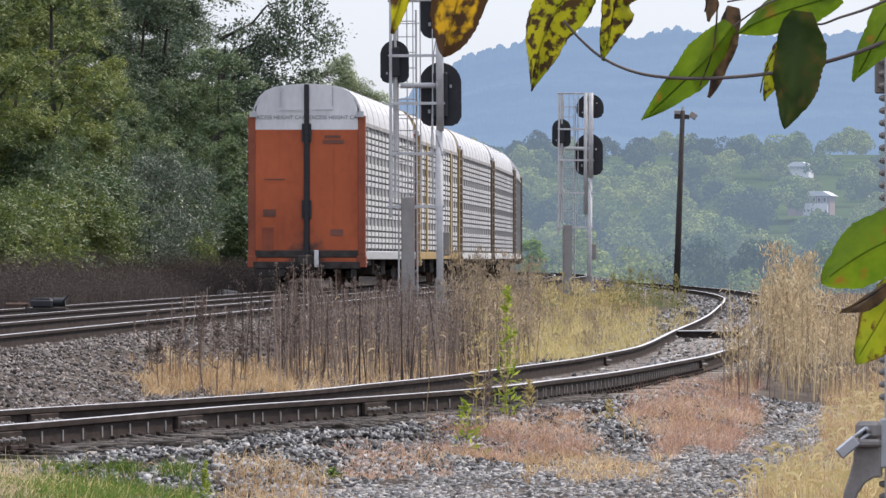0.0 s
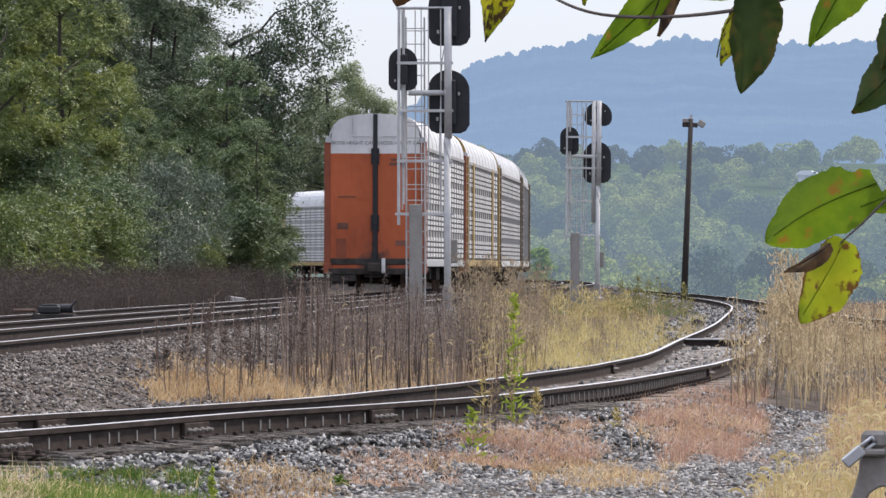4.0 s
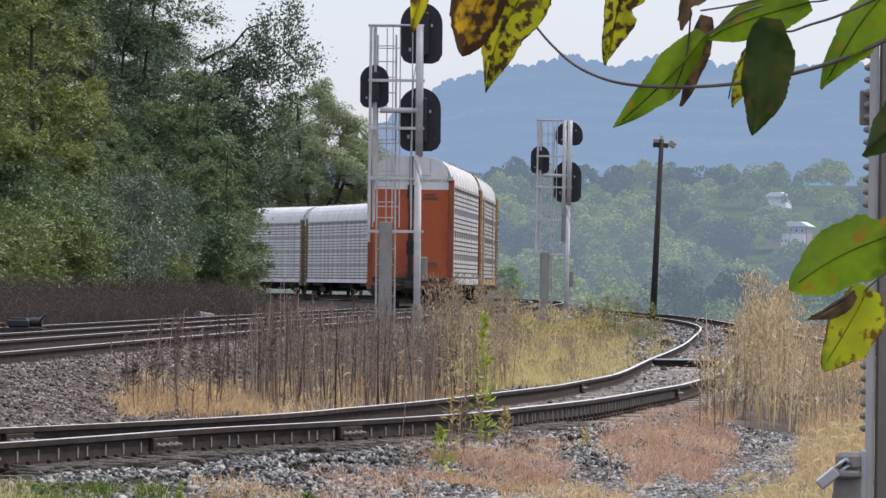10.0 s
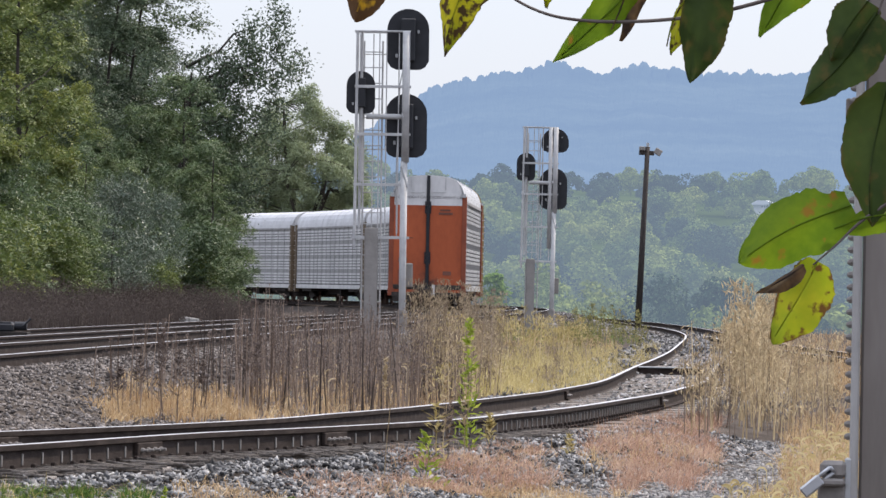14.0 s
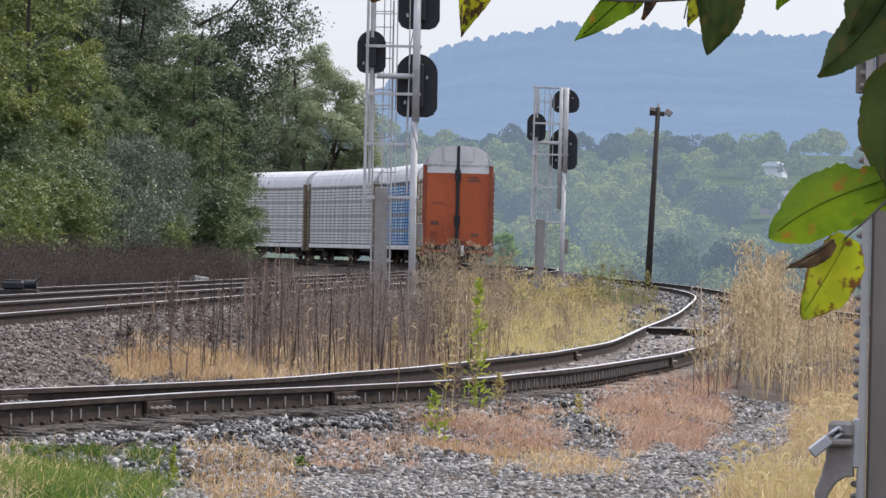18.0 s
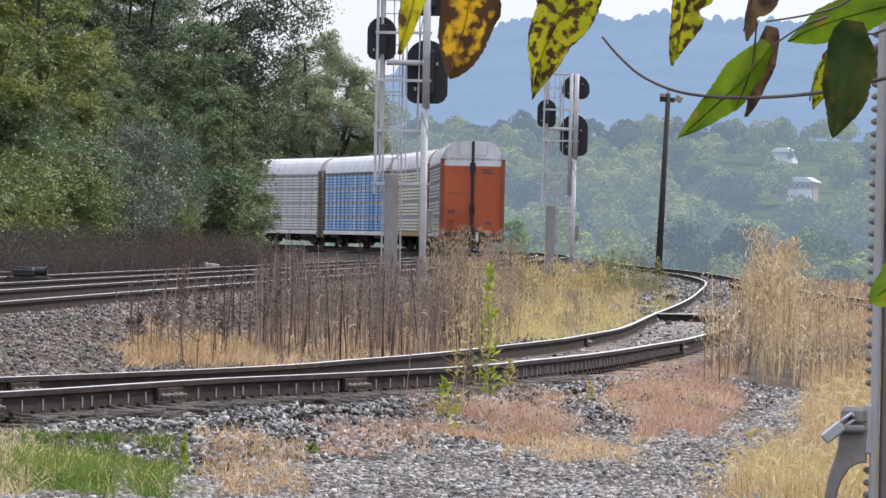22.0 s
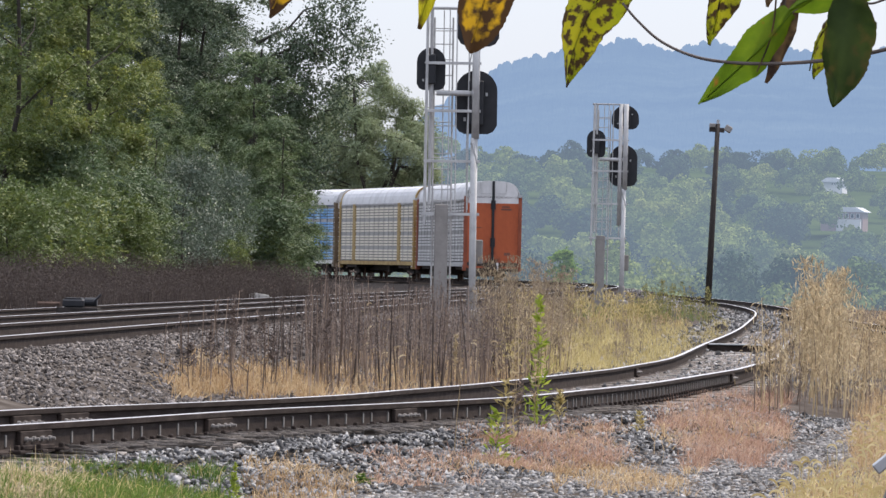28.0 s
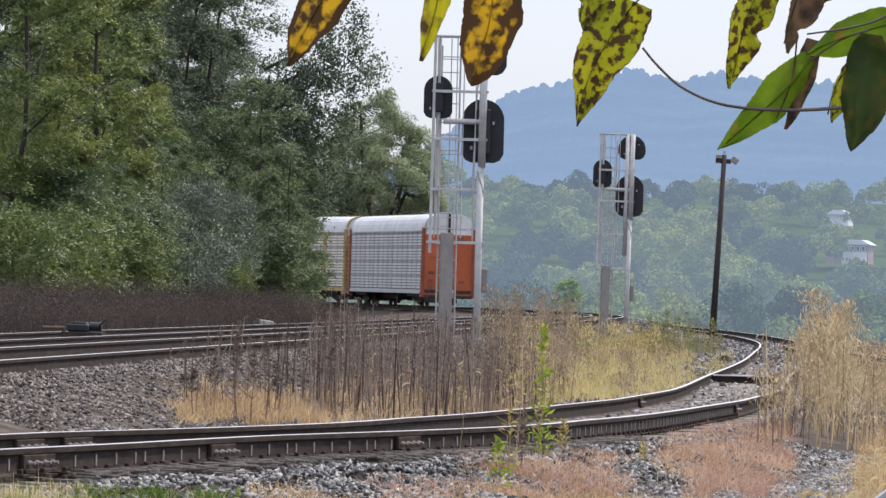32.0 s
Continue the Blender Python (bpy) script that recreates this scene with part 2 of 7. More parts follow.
# Haze tint that the far materials carry as mixed-in emission.
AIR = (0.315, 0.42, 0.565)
M_LEAF_DARK = leaf_material("dark_green_leaves", [(0.028, 0.046, 0.03), (0.066, 0.098, 0.055), (0.145, 0.19, 0.092)], 0.25, 0.12, 0.55, 0.42)
M_LEAF_MID = leaf_material("green_leaves", [(0.034, 0.06, 0.03), (0.084, 0.126, 0.053), (0.185, 0.235, 0.083)], 0.3, 0.12, 0.55, 0.42)
M_LEAF_YEL = leaf_material("yellow_green_leaves", [(0.034, 0.058, 0.02), (0.10, 0.138, 0.038), (0.29, 0.31, 0.07)], 0.35, 0.14, 0.55, 0.4)
M_LEAF_SILVER = leaf_material("silver_green_leaves", [(0.042, 0.066, 0.043), (0.09, 0.126, 0.084), (0.24, 0.288, 0.228)], 0.2, 0.25, 0.42, 0.6)
# Leaf green paled towards grey: distance haze put into the base colour.
M_LEAF_FAR = leaf_material("haze_paled_leaves", [(0.11, 0.14, 0.088), (0.21, 0.255, 0.14), (0.36, 0.41, 0.22)], 0.4, 0.2, 0.5, 0.5)
M_DEAD = leaf_material("dead_brown_weeds", [(0.08, 0.061, 0.055), (0.15, 0.12, 0.106), (0.255, 0.203, 0.173)], 0.25)
M_BRUSH = leaf_material("dark_dead_brush", [(0.04, 0.032, 0.029), (0.072, 0.058, 0.052), (0.11, 0.09, 0.078)], 0.2, 0.2)
M_STALK = leaf_material("grey_brown_stalks", [(0.098, 0.068, 0.053), (0.22, 0.165, 0.13), (0.38, 0.296, 0.236)], 0.2)
M_STRAW = leaf_material("straw_grass", [(0.252, 0.158, 0.084), (0.42, 0.284, 0.152), (0.588, 0.452, 0.273)], 0.35)
M_TAN = leaf_material("tan_seed_heads", [(0.25, 0.188, 0.112), (0.445, 0.345, 0.212), (0.65, 0.535, 0.345)], 0.35)
M_PLUME = leaf_material("grey_tan_plumes", [(0.17, 0.13, 0.09), (0.29, 0.23, 0.155), (0.42, 0.34, 0.235)], 0.35)
M_OLIVE = leaf_material("olive_weed_leaves", [(0.10, 0.10, 0.04), (0.20, 0.19, 0.075), (0.34, 0.30, 0.14)], 0.35)
M_PINK = leaf_material("pink_brown_grass", [(0.26, 0.145, 0.105), (0.40, 0.25, 0.18), (0.52, 0.38, 0.275)], 0.35)
M_YGRASS = leaf_material("yellowing_grass", [(0.27, 0.212, 0.085), (0.455, 0.37, 0.16), (0.61, 0.51, 0.26)], 0.35)
M_GREEN = leaf_material("fresh_green_grass", [(0.045, 0.085, 0.02), (0.09, 0.15, 0.03), (0.175, 0.235, 0.055)], 0.4)
M_FOX = leaf_material("pale_foxtail_heads", [(0.357, 0.272, 0.119), (0.476, 0.383, 0.187), (0.578, 0.484, 0.281)], 0.4)
M_LIME = leaf_material("lime_green_weed", [(0.17, 0.23, 0.03), (0.28, 0.35, 0.05), (0.44, 0.46, 0.10)], 0.45)
# The ridge's blue is mostly distance haze put into its material.
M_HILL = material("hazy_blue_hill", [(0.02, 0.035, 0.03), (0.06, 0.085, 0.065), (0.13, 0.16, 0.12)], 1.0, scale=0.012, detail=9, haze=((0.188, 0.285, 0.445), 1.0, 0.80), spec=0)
# Crown greens differ; their wide spread also paints in lit and shaded crowns.
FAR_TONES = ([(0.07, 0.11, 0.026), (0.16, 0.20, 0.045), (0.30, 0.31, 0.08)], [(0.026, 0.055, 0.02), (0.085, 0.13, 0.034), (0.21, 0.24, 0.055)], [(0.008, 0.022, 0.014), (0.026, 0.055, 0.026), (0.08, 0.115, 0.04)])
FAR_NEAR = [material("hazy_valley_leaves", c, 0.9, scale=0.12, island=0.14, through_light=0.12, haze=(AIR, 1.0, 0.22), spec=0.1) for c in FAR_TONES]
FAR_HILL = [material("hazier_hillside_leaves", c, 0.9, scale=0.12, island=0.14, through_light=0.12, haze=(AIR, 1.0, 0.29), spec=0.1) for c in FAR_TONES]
# Bush, far ground and houses have haze mixed into their own colours.
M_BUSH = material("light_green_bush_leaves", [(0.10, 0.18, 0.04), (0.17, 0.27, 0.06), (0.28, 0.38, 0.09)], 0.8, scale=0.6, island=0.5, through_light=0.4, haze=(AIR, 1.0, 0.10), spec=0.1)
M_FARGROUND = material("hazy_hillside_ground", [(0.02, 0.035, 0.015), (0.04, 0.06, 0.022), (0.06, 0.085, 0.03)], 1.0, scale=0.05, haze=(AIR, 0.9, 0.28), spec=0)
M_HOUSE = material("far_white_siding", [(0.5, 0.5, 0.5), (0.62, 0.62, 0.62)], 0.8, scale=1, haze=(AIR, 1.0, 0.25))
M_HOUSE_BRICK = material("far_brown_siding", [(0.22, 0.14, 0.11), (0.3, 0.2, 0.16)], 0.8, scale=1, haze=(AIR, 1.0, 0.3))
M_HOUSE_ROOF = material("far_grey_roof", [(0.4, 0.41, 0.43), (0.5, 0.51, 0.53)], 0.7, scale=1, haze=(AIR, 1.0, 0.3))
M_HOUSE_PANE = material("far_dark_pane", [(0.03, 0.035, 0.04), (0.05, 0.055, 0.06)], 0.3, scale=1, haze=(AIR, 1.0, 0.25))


# ---- mesh helpers ----
def mesh_object(name, bm, mat, parent=None, smooth=False):
    me = bpy.data.meshes.new(name)
    bm.to_mesh(me)
    bm.free()
    return from_mesh(name, me, mat, parent, smooth)


def from_mesh(name, me, mat, parent=None, smooth=False):
    for x in (mat if isinstance(mat, (list, tuple)) else [mat]):
        if x.name not in [y.name for y in me.materials if y]:
            me.materials.append(x)
    if smooth:
        me.shade_smooth()
    ob = new(name, me)
    if parent:
        ob.parent = parent
    return ob


def part(name, bm, mat, parent, label="", smooth=False):
    ob = mesh_object(name, bm, mat, parent, smooth)
    return tagged(ob, label) if label else ob


def array_mesh(name, verts, faces):
    """A mesh from numpy arrays: verts (n, 3), faces (m, k)."""
    me = bpy.data.meshes.new(name)
    verts, faces = np.asarray(verts, np.float32), np.asarray(faces, np.int32)
    k = faces.shape[1]
    me.vertices.add(len(verts))
    me.vertices.foreach_set("co", verts.ravel())
    me.loops.add(faces.size)
    me.loops.foreach_set("vertex_index", faces.ravel())
    me.polygons.add(len(faces))
    me.polygons.foreach_set("loop_start", np.arange(0, faces.size, k, dtype=np.int32))
    me.update(calc_edges=True)
    me.validate()
    return me


def box(bm, x0, x1, y0, y1, z0, z1, bevel=0.0):
    vs = [bm.verts.new((x, y, z)) for x in (x0, x1) for y in (y0, y1) for z in (z0, z1)]
    fs = [bm.faces.new([vs[i] for i in f]) for f in ((0, 1, 3, 2), (4, 6, 7, 5), (0, 4, 5, 1), (2, 3, 7, 6), (0, 2, 6, 4), (1, 5, 7, 3))]
    if bevel:
        bmesh.ops.bevel(bm, geom=list({e for f in fs for e in f.edges}), offset=bevel, segments=1, affect="EDGES", profile=0.5)
    return bm


def boxes(*rows, bevel=0.0):
    bm = bmesh.new()
    for r in rows:
        box(bm, *r, bevel=bevel)
    return bm


def tube(bm, a, b, r0, r1=None, n=8, caps=True):
    a, b = Vector(a), Vector(b)
    q = (b - a).to_track_quat("Z", "Y")
    rings = []
    for p, r in ((a, r0), (b, r0 if r1 is None else r1)):
        rings.append([bm.verts.new(p + q @ Vector((r * math.cos(2 * math.pi * i / n), r * math.sin(2 * math.pi * i / n), 0))) for i in range(n)])
    for i in range(n):
        bm.faces.new((rings[0][i], rings[0][(i + 1) % n], rings[1][(i + 1) % n], rings[1][i]))
    if caps:
        bm.faces.new(rings[0][::-1])
        bm.faces.new(rings[1])
    return bm


def tube_path(bm, pts, r0, r1, n=6):
    """One unbroken tapered tube through a list of points."""
    pts = [Vector(p) for p in pts]
    rings = []
    for i, p in enumerate(pts):
        d = (pts[min(i + 1, len(pts) - 1)] - pts[max(i - 1, 0)]).normalized()
        q = d.to_track_quat("Z", "Y")
        r = r0 + (r1 - r0) * i / (len(pts) - 1)
        rings.append([bm.verts.new(p + q @ Vector((r * math.cos(2 * math.pi * k / n), r * math.sin(2 * math.pi * k / n), 0))) for k in range(n)])
    for a, b in zip(rings, rings[1:]):
        off = min(range(n), key=lambda s: sum((a[k].co - b[(k + s) % n].co).length_squared for k in range(n)))
        for k in range(n):
            bm.faces.new((a[k], a[(k + 1) % n], b[(k + 1 + off) % n], b[(k + off) % n]))
    bm.faces.new(rings[0][::-1])
    bm.faces.new(rings[-1])
    return bm


def tubes(rows, n=6):
    bm = bmesh.new()
    for r in rows:
        tube(bm, *r, n=n)
    return bm


def lathe(profile, n=20, axis="z"):
    bm = bmesh.new()
    rings = []
    for r, h in profile:
        ring = []
        for i in range(n):
            c, s = r * math.cos(2 * math.pi * i / n), r * math.sin(2 * math.pi * i / n)
            ring.append(bm.verts.new({"z": (c, s, h), "x": (h, c, s), "y": (c, h, s)}[axis]))
        rings.append(ring)
    for a, b in zip(rings, rings[1:]):
        for i in range(n):
            bm.faces.new((a[i], a[(i + 1) % n], b[(i + 1) % n], b[i]))
    bm.faces.new(rings[0][::-1])
    bm.faces.new(rings[-1])
    bmesh.ops.recalc_face_normals(bm, faces=bm.faces)
    return bm


def sweep(bm, path, profile, closed=True):
    """Sweeps a (side, up) profile along a list of (point, right-vector)."""
    rings = [[bm.verts.new(p + r * u + Vector((0, 0, v))) for u, v in profile] for p, r in path]
    k = len(profile)
    for a, b in zip(rings, rings[1:]):
        for i in range(k if closed else k - 1):
            bm.faces.new((a[i], b[i], b[(i + 1) % k], a[(i + 1) % k]))
    if closed:
        bm.faces.new(rings[0])
        bm.faces.new(rings[-1][::-1])
    return bm


def prism(bm, outline, y0, y1):
    """An (x, z) outline pushed through from y0 to y1."""
    a = [bm.verts.new((x, y0, z)) for x, z in outline]
    b = [bm.verts.new((x, y1, z)) for x, z in outline]
    k = len(a)
    for i in range(k):
        bm.faces.new((a[i], a[(i + 1) % k], b[(i + 1) % k], b[i]))
    bm.faces.new(a[::-1])
    bm.faces.new(b)
    bmesh.ops.recalc_face_normals(bm, faces=bm.faces)
    return bm


# ---- the plan: tracks ----
def smooth_path(points, step):
    """A Catmull-Rom line through plan points, sampled evenly."""
    pts = [Vector(p) for p in points]
    pts = [2 * pts[0] - pts[1]] + pts + [2 * pts[-1] - pts[-2]]
    line = []
    for a, b, c, d in zip(pts, pts[1:], pts[2:], pts[3:]):
        for i in range(40):
            t = i / 40
            line.append(0.5 * (2 * b + (c - a) * t + (2 * a - 5 * b + 4 * c - d) * t * t + (3 * b - a - 3 * c + d) * t ** 3))
    line = np.array([tuple(v) for v in line])
    s = np.r_[0, np.cumsum(np.linalg.norm(np.diff(line, axis=0), axis=1))]
    even = np.arange(0, s[-1], step)
    return np.stack([np.interp(even, s, line[:, 0]), np.interp(even, s, line[:, 1])], 1)


def offset_line(line, d):
    """The line moved d metres to its right."""
    t = np.gradient(line, axis=0)
    t /= np.linalg.norm(t, axis=1)[:, None]
    return line + d * np.stack([t[:, 1], -t[:, 0]], 1)


# main line: straight, then an easement into a left-hand curve
STEP = 1.0
S_AT = np.arange(-150.0, 520.0, STEP)
BEND = np.interp(S_AT, [60, 100, 140, 180, 220, 260, 300, 345], [0, 0.000425, 0.00107, 0.00213, 0.00285, 0.00343, 0.0040, 0.0046])
HEAD = -np.cumsum(BEND) * STEP
HEAD += 0.0502 - HEAD[150]
MAIN = np.stack([np.cumsum(np.sin(HEAD)), np.cumsum(np.cos(HEAD))], 1) * STEP
MAIN += np.array([-3.806, 183.66]) - MAIN[150]
MAIN_Z, SECOND_Z = 0.0, 0.10          # rail tops
SECOND = offset_line(MAIN, 4.05)
SIDING_RIGHT = smooth_path([(-7.2, 26), (-4.05, 35), (-2.55, 40.25), (-1.5, 44.5), (-0.42, 48.4), (0.45, 52.2), (1.02, 56.2), (1.68, 62.1), (2.54, 71.7), (3.50, 83.6), (4.43, 96.3),
                            (5.62, 118.7), (6.6, 136), (7.96, 160), (9.48, 190), (10.8, 217), (11.62, 238), (12.0, 262), (11.85, 286), (11.0, 315), (8.5, 355), (4, 395), (-6, 440)], 0.5)
SIDING = offset_line(SIDING_RIGHT, -0.7535)


SPUR = smooth_path([(11.35, 228), (10.85, 205), (10.72, 188), (10.95, 168), (11.6, 150), (12.8, 128), (14.8, 104), (17.5, 80)], 0.5)
SPUR_Z = -0.50


def siding_z(y):
    """Height of the siding's rail tops: it dips into the curve."""
    return np.interp(y, [36, 45, 55, 70, 80, 95, 115, 140, 180, 220, 260, 330, 400], [-0.11, -0.10, -0.12, -0.21, -0.28, -0.34, -0.40, -0.45, -0.47, -0.48, -0.44, -0.36, -0.25])


def main_at(s):
    i = s - S_AT[0]
    x, y, h = np.interp(i, np.arange(len(S_AT)), MAIN[:, 0]), np.interp(i, np.arange(len(S_AT)), MAIN[:, 1]), np.interp(i, np.arange(len(S_AT)), HEAD)
    return Vector((x, y, 0)), h


def side_distance(line, x, y):
    """Distance in plan from arrays x, y to a line, and the side (right is positive)."""
    d = np.full(x.shape, 1e9)
    for px, py in line:
        d = np.minimum(d, (x - px) ** 2 + (y - py) ** 2)
    return np.sqrt(d)


def ease(v, a, b):
    t = np.clip((v - a) / (b - a), 0, 1)
    return t * t * (3 - 2 * t)


def ground_height(x, y):
    x, y = np.asarray(x, float), np.asarray(y, float)
    base = np.interp(y, [40, 60, 90, 130, 220, 300], [-0.50, -0.52, -0.62, -0.74, -0.80, -0.76])
    mid = np.interp(y, [30, 60, 90, 130, 200, 300], [-0.52, -0.52, -0.60, -0.66, -0.76, -0.72])
    z = np.where(x < np.interp(y, SIDING[:, 1], SIDING[:, 0]), mid, base)
    ds = side_distance(SIDING[::4], x, y)
    z = np.maximum(z, siding_z(y) - 0.215 - 0.2 * ease(ds, 1.3, 3.0) - 2.0 * ease(ds, 3.0, 12.0))
    dp = side_distance(SPUR[::4], x, y)
    z = np.maximum(z, SPUR_Z - 0.20 - 0.3 * ease(dp, 1.2, 3.0) - 3.0 * ease(dp, 3.0, 9.0))
    dm = np.minimum(side_distance(MAIN[::4], x, y), side_distance(SECOND[::4], x, y))
    z = np.maximum(z, -0.23 - 0.30 * ease(dm, 1.5, 4.5) - 2.0 * ease(dm, 4.5, 16.0))
    d2 = side_distance(SECOND[::4], x, y)
    z = np.maximum(z, SECOND_Z - 0.19 - 0.42 * ease(d2, 1.3, 4.0) - 2.0 * ease(d2, 4.0, 12.0))
    left = np.interp(y, MAIN[:, 1], MAIN[:, 0]) - x
    z = z + 0.85 * ease(left, 2.0, 6.5) * (1 - ease(y, 205, 260))
    # the bank falls to the valley behind the curve, then the far hillside climbs
    drop = ease(y + 0.4 * np.maximum(x - 9, 0), 300, 420) * (x > -14) + ease(y, 420, 520) * (x <= -14)
    right_fall = ease(x, 14, 60) * ease(y, 120, 260)
    z = z - 13 * np.clip(np.maximum(drop, right_fall), 0, 1) * ease(np.minimum(dm, ds), 5, 40)
    z = z + 38 * ease(y, 620, 1500) + 6 * ease(y, 1500, 4200)
    return z + 0.03 * np.sin(x * 1.7 + y * 0.31) * np.cos(y * 0.9) * (y < 300)


def ground_sheet():
    gx = np.unique(np.r_[np.arange(-14, 16, 0.5), np.arange(-60, -14, 3), np.arange(16, 60, 3), np.linspace(-2200, -60, 24), np.linspace(60, 2200, 24)])
    gy = np.unique(np.r_[np.arange(-20, 30, 5), np.arange(30, 110, 0.6), np.arange(110, 330, 2), np.arange(330, 640, 12), np.linspace(640, 4600, 34), np.linspace(-300, -20, 6)])
    xx, yy = np.meshgrid(gx, gy)
    zz = ground_height(xx.ravel(), yy.ravel())
    n, k = len(gx), len(gy)
    idx = np.arange(n * k).reshape(k, n)
    faces = np.stack([idx[:-1, :-1], idx[:-1, 1:], idx[1:, 1:], idx[1:, :-1]], -1).reshape(-1, 4)
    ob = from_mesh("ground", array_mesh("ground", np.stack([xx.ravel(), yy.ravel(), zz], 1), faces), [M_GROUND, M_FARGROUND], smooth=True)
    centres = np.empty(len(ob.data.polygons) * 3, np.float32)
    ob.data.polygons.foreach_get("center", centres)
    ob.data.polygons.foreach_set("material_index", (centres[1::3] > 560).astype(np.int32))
    tagged(ob, "brown soil and trodden stone along the railway", "ground", kind="structure")


ground_sheet()


def frame_line(line, z):
    t = np.gradient(line, axis=0)
    t /= np.linalg.norm(t, axis=1)[:, None]
    return [(Vector((p[0], p[1], z(p[1]) if callable(z) else z)), Vector((d[1], -d[0], 0))) for p, d in zip(line, t)]


RAIL = [(-0.066, -0.171), (0.066, -0.171), (0.066, -0.160), (0.012, -0.145), (0.009, -0.045), (0.034, -0.034), (0.036, -0.004), (0.030, 0.0),
        (-0.030, 0.0), (-0.036, -0.004), (-0.034, -0.034), (-0.009, -0.045), (-0.012, -0.145), (-0.066, -0.160)]


def rails(track, line, z, cant=0.0):
    for side in (-0.7535, 0.7535):
        path = frame_line(offset_line(line, side), z)
        if cant:
            path = [(p + Vector((0, 0, cant * side / 1.507)), r) for p, r in path]
        bm = sweep(bmesh.new(), path, RAIL)
        bm.normal_update()
        for k, f in enumerate(bm.faces):
            if k % len(RAIL) == 7 and f.normal.z > 0.8:
                f.material_index = 1
        part("rail", bm, [M_RAIL, M_RAILTOP], track, "rusty rail with a polished running surface")


def track(name, line, z, label, cant=0.0):
    ob = tagged(new(name), label, "railway track", kind="structure")
    rails(ob, line, z, cant)
    return ob


main_track = track("main_track", MAIN[::2], MAIN_Z, "curved main railway track with rusty rails on ballast")
second_track = track("second_track", SECOND[::2], SECOND_Z, "second railway track beside the main line")
siding_track = track("siding_track", SIDING, siding_z, "winding siding track with worn rails and timber ties", 0.03)
spur_track = track("spur_track", SPUR, SPUR_Z, "rusty spur track behind the tall dry weeds")
F_LEN, EYE_Z, HORIZON = 11630.0, 0.92, 457.0


def plan(u, v, z=-0.5):
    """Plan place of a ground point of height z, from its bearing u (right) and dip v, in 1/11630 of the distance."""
    d = F_LEN * (EYE_Z - z) / (v - HORIZON)
    return (u - 784) / F_LEN * d, d


def on_ground(u, v):
    """Plan places and heights where bearings meet the ground sheet."""
    u, v = np.asarray(u, float), np.asarray(v, float)
    x, y = plan(u, v, -0.5)
    for _ in range(5):
        z = ground_height(x, y)
        x2, y2 = plan(u, v, z)
        x, y = 0.4 * x + 0.6 * x2, 0.4 * y + 0.6 * y2
    return x, y, ground_height(x, y)


# ---- freight cars ----
CACHE = {}


def shared(name, key, build, mat, parent, label="", smooth=False):
    """A part whose mesh is built once and shared."""
    k = (key, mat.name if not isinstance(mat, list) else mat[0].name)
    if k not in CACHE:
        bm = build()
        me = bpy.data.meshes.new(name)
        bm.to_mesh(me)
        bm.free()
        CACHE[k] = me
    ob = from_mesh(name, CACHE[k], mat, parent, smooth)
    return tagged(ob, label) if label else ob


HALF = 13.55
ARCH = [(1.56, 4.72), (1.535, 4.95), (1.48, 5.18), (1.36, 5.42), (1.17, 5.60), (0.92, 5.71), (0.5, 5.77), (0.0, 5.80)]
ARCH_FULL = ARCH + [(-x, z) for x, z in ARCH[-2::-1]]


def roof_mesh():
    bm = bmesh.new()
    inner = [(x * 0.975, z - 0.05) for x, z in ARCH_FULL]
    path = [(Vector((0, y, 0)), Vector((1, 0, 0))) for y in (-HALF + 0.12, HALF - 0.12)]
    sweep(bm, path, ARCH_FULL + inner[::-1])
    for k in range(1, 10):
        y = -HALF + 2.71 * k
        rib = [(x * 1.006, z + 0.012) for x, z in ARCH_FULL]
        sweep(bm, [(Vector((0, y - 0.03, 0)), Vector((1, 0, 0))), (Vector((0, y + 0.03, 0)), Vector((1, 0, 0)))], rib + inner[::-1])
    bmesh.ops.recalc_face_normals(bm, faces=bm.faces)
    return bm


def end_cap(sign):
    bm = bmesh.new()
    up = [(x * 0.945, z) for x, z in ARCH_FULL if z > 5.0]
    prism(bm, [(1.47, 4.51)] + up + [(-1.47, 4.51)], sign * (HALF - 0.02), sign * (HALF - 0.14))
    return bm


def side_pieces(side, strip_mat, post_mat):
    """Louvres of one side, four tiers of four, and its upright posts."""
    for tier in range(4):
        for k in range(4):
            st = shared("louvre", "louvre", lambda: boxes((1.525, 1.555, -HALF + 0.55, HALF - 0.55, 0, 0.12)), strip_mat, side)
            st.location = (0, 0, 1.20 + tier * 0.88 + k * 0.175)
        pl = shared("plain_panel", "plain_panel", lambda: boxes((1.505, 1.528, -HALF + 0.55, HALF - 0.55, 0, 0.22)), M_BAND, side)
        pl.location = (0, 0, 1.20 + tier * 0.88 + 0.64)
    for k in range(16):
        ps = shared("side_post", "side_post", lambda: boxes((1.50, 1.575, -0.035, 0.035, 1.12, 4.72)), post_mat, side)
        ps.location = (0, -HALF + 0.55 + k * (2 * HALF - 1.1) / 15, 0)
    shared("top_rail", "top_rail", lambda: boxes((1.50, 1.59, -HALF + 0.5, HALF - 0.5, 4.62, 4.73)), post_mat, side)


def truck(parent, y, s):
    t = shared("truck", "frame", lambda: truck_frame(), M_UNDER, parent, "sooty cast truck frame")
    t.location = (0, y, 0)
    for dy in (-0.86, 0.86):
        w = shared("wheelset", "wheelset", wheelset, M_RUST, t, "worn steel wheelset", True)
        w.location = (0, dy, 0.42)
    return t


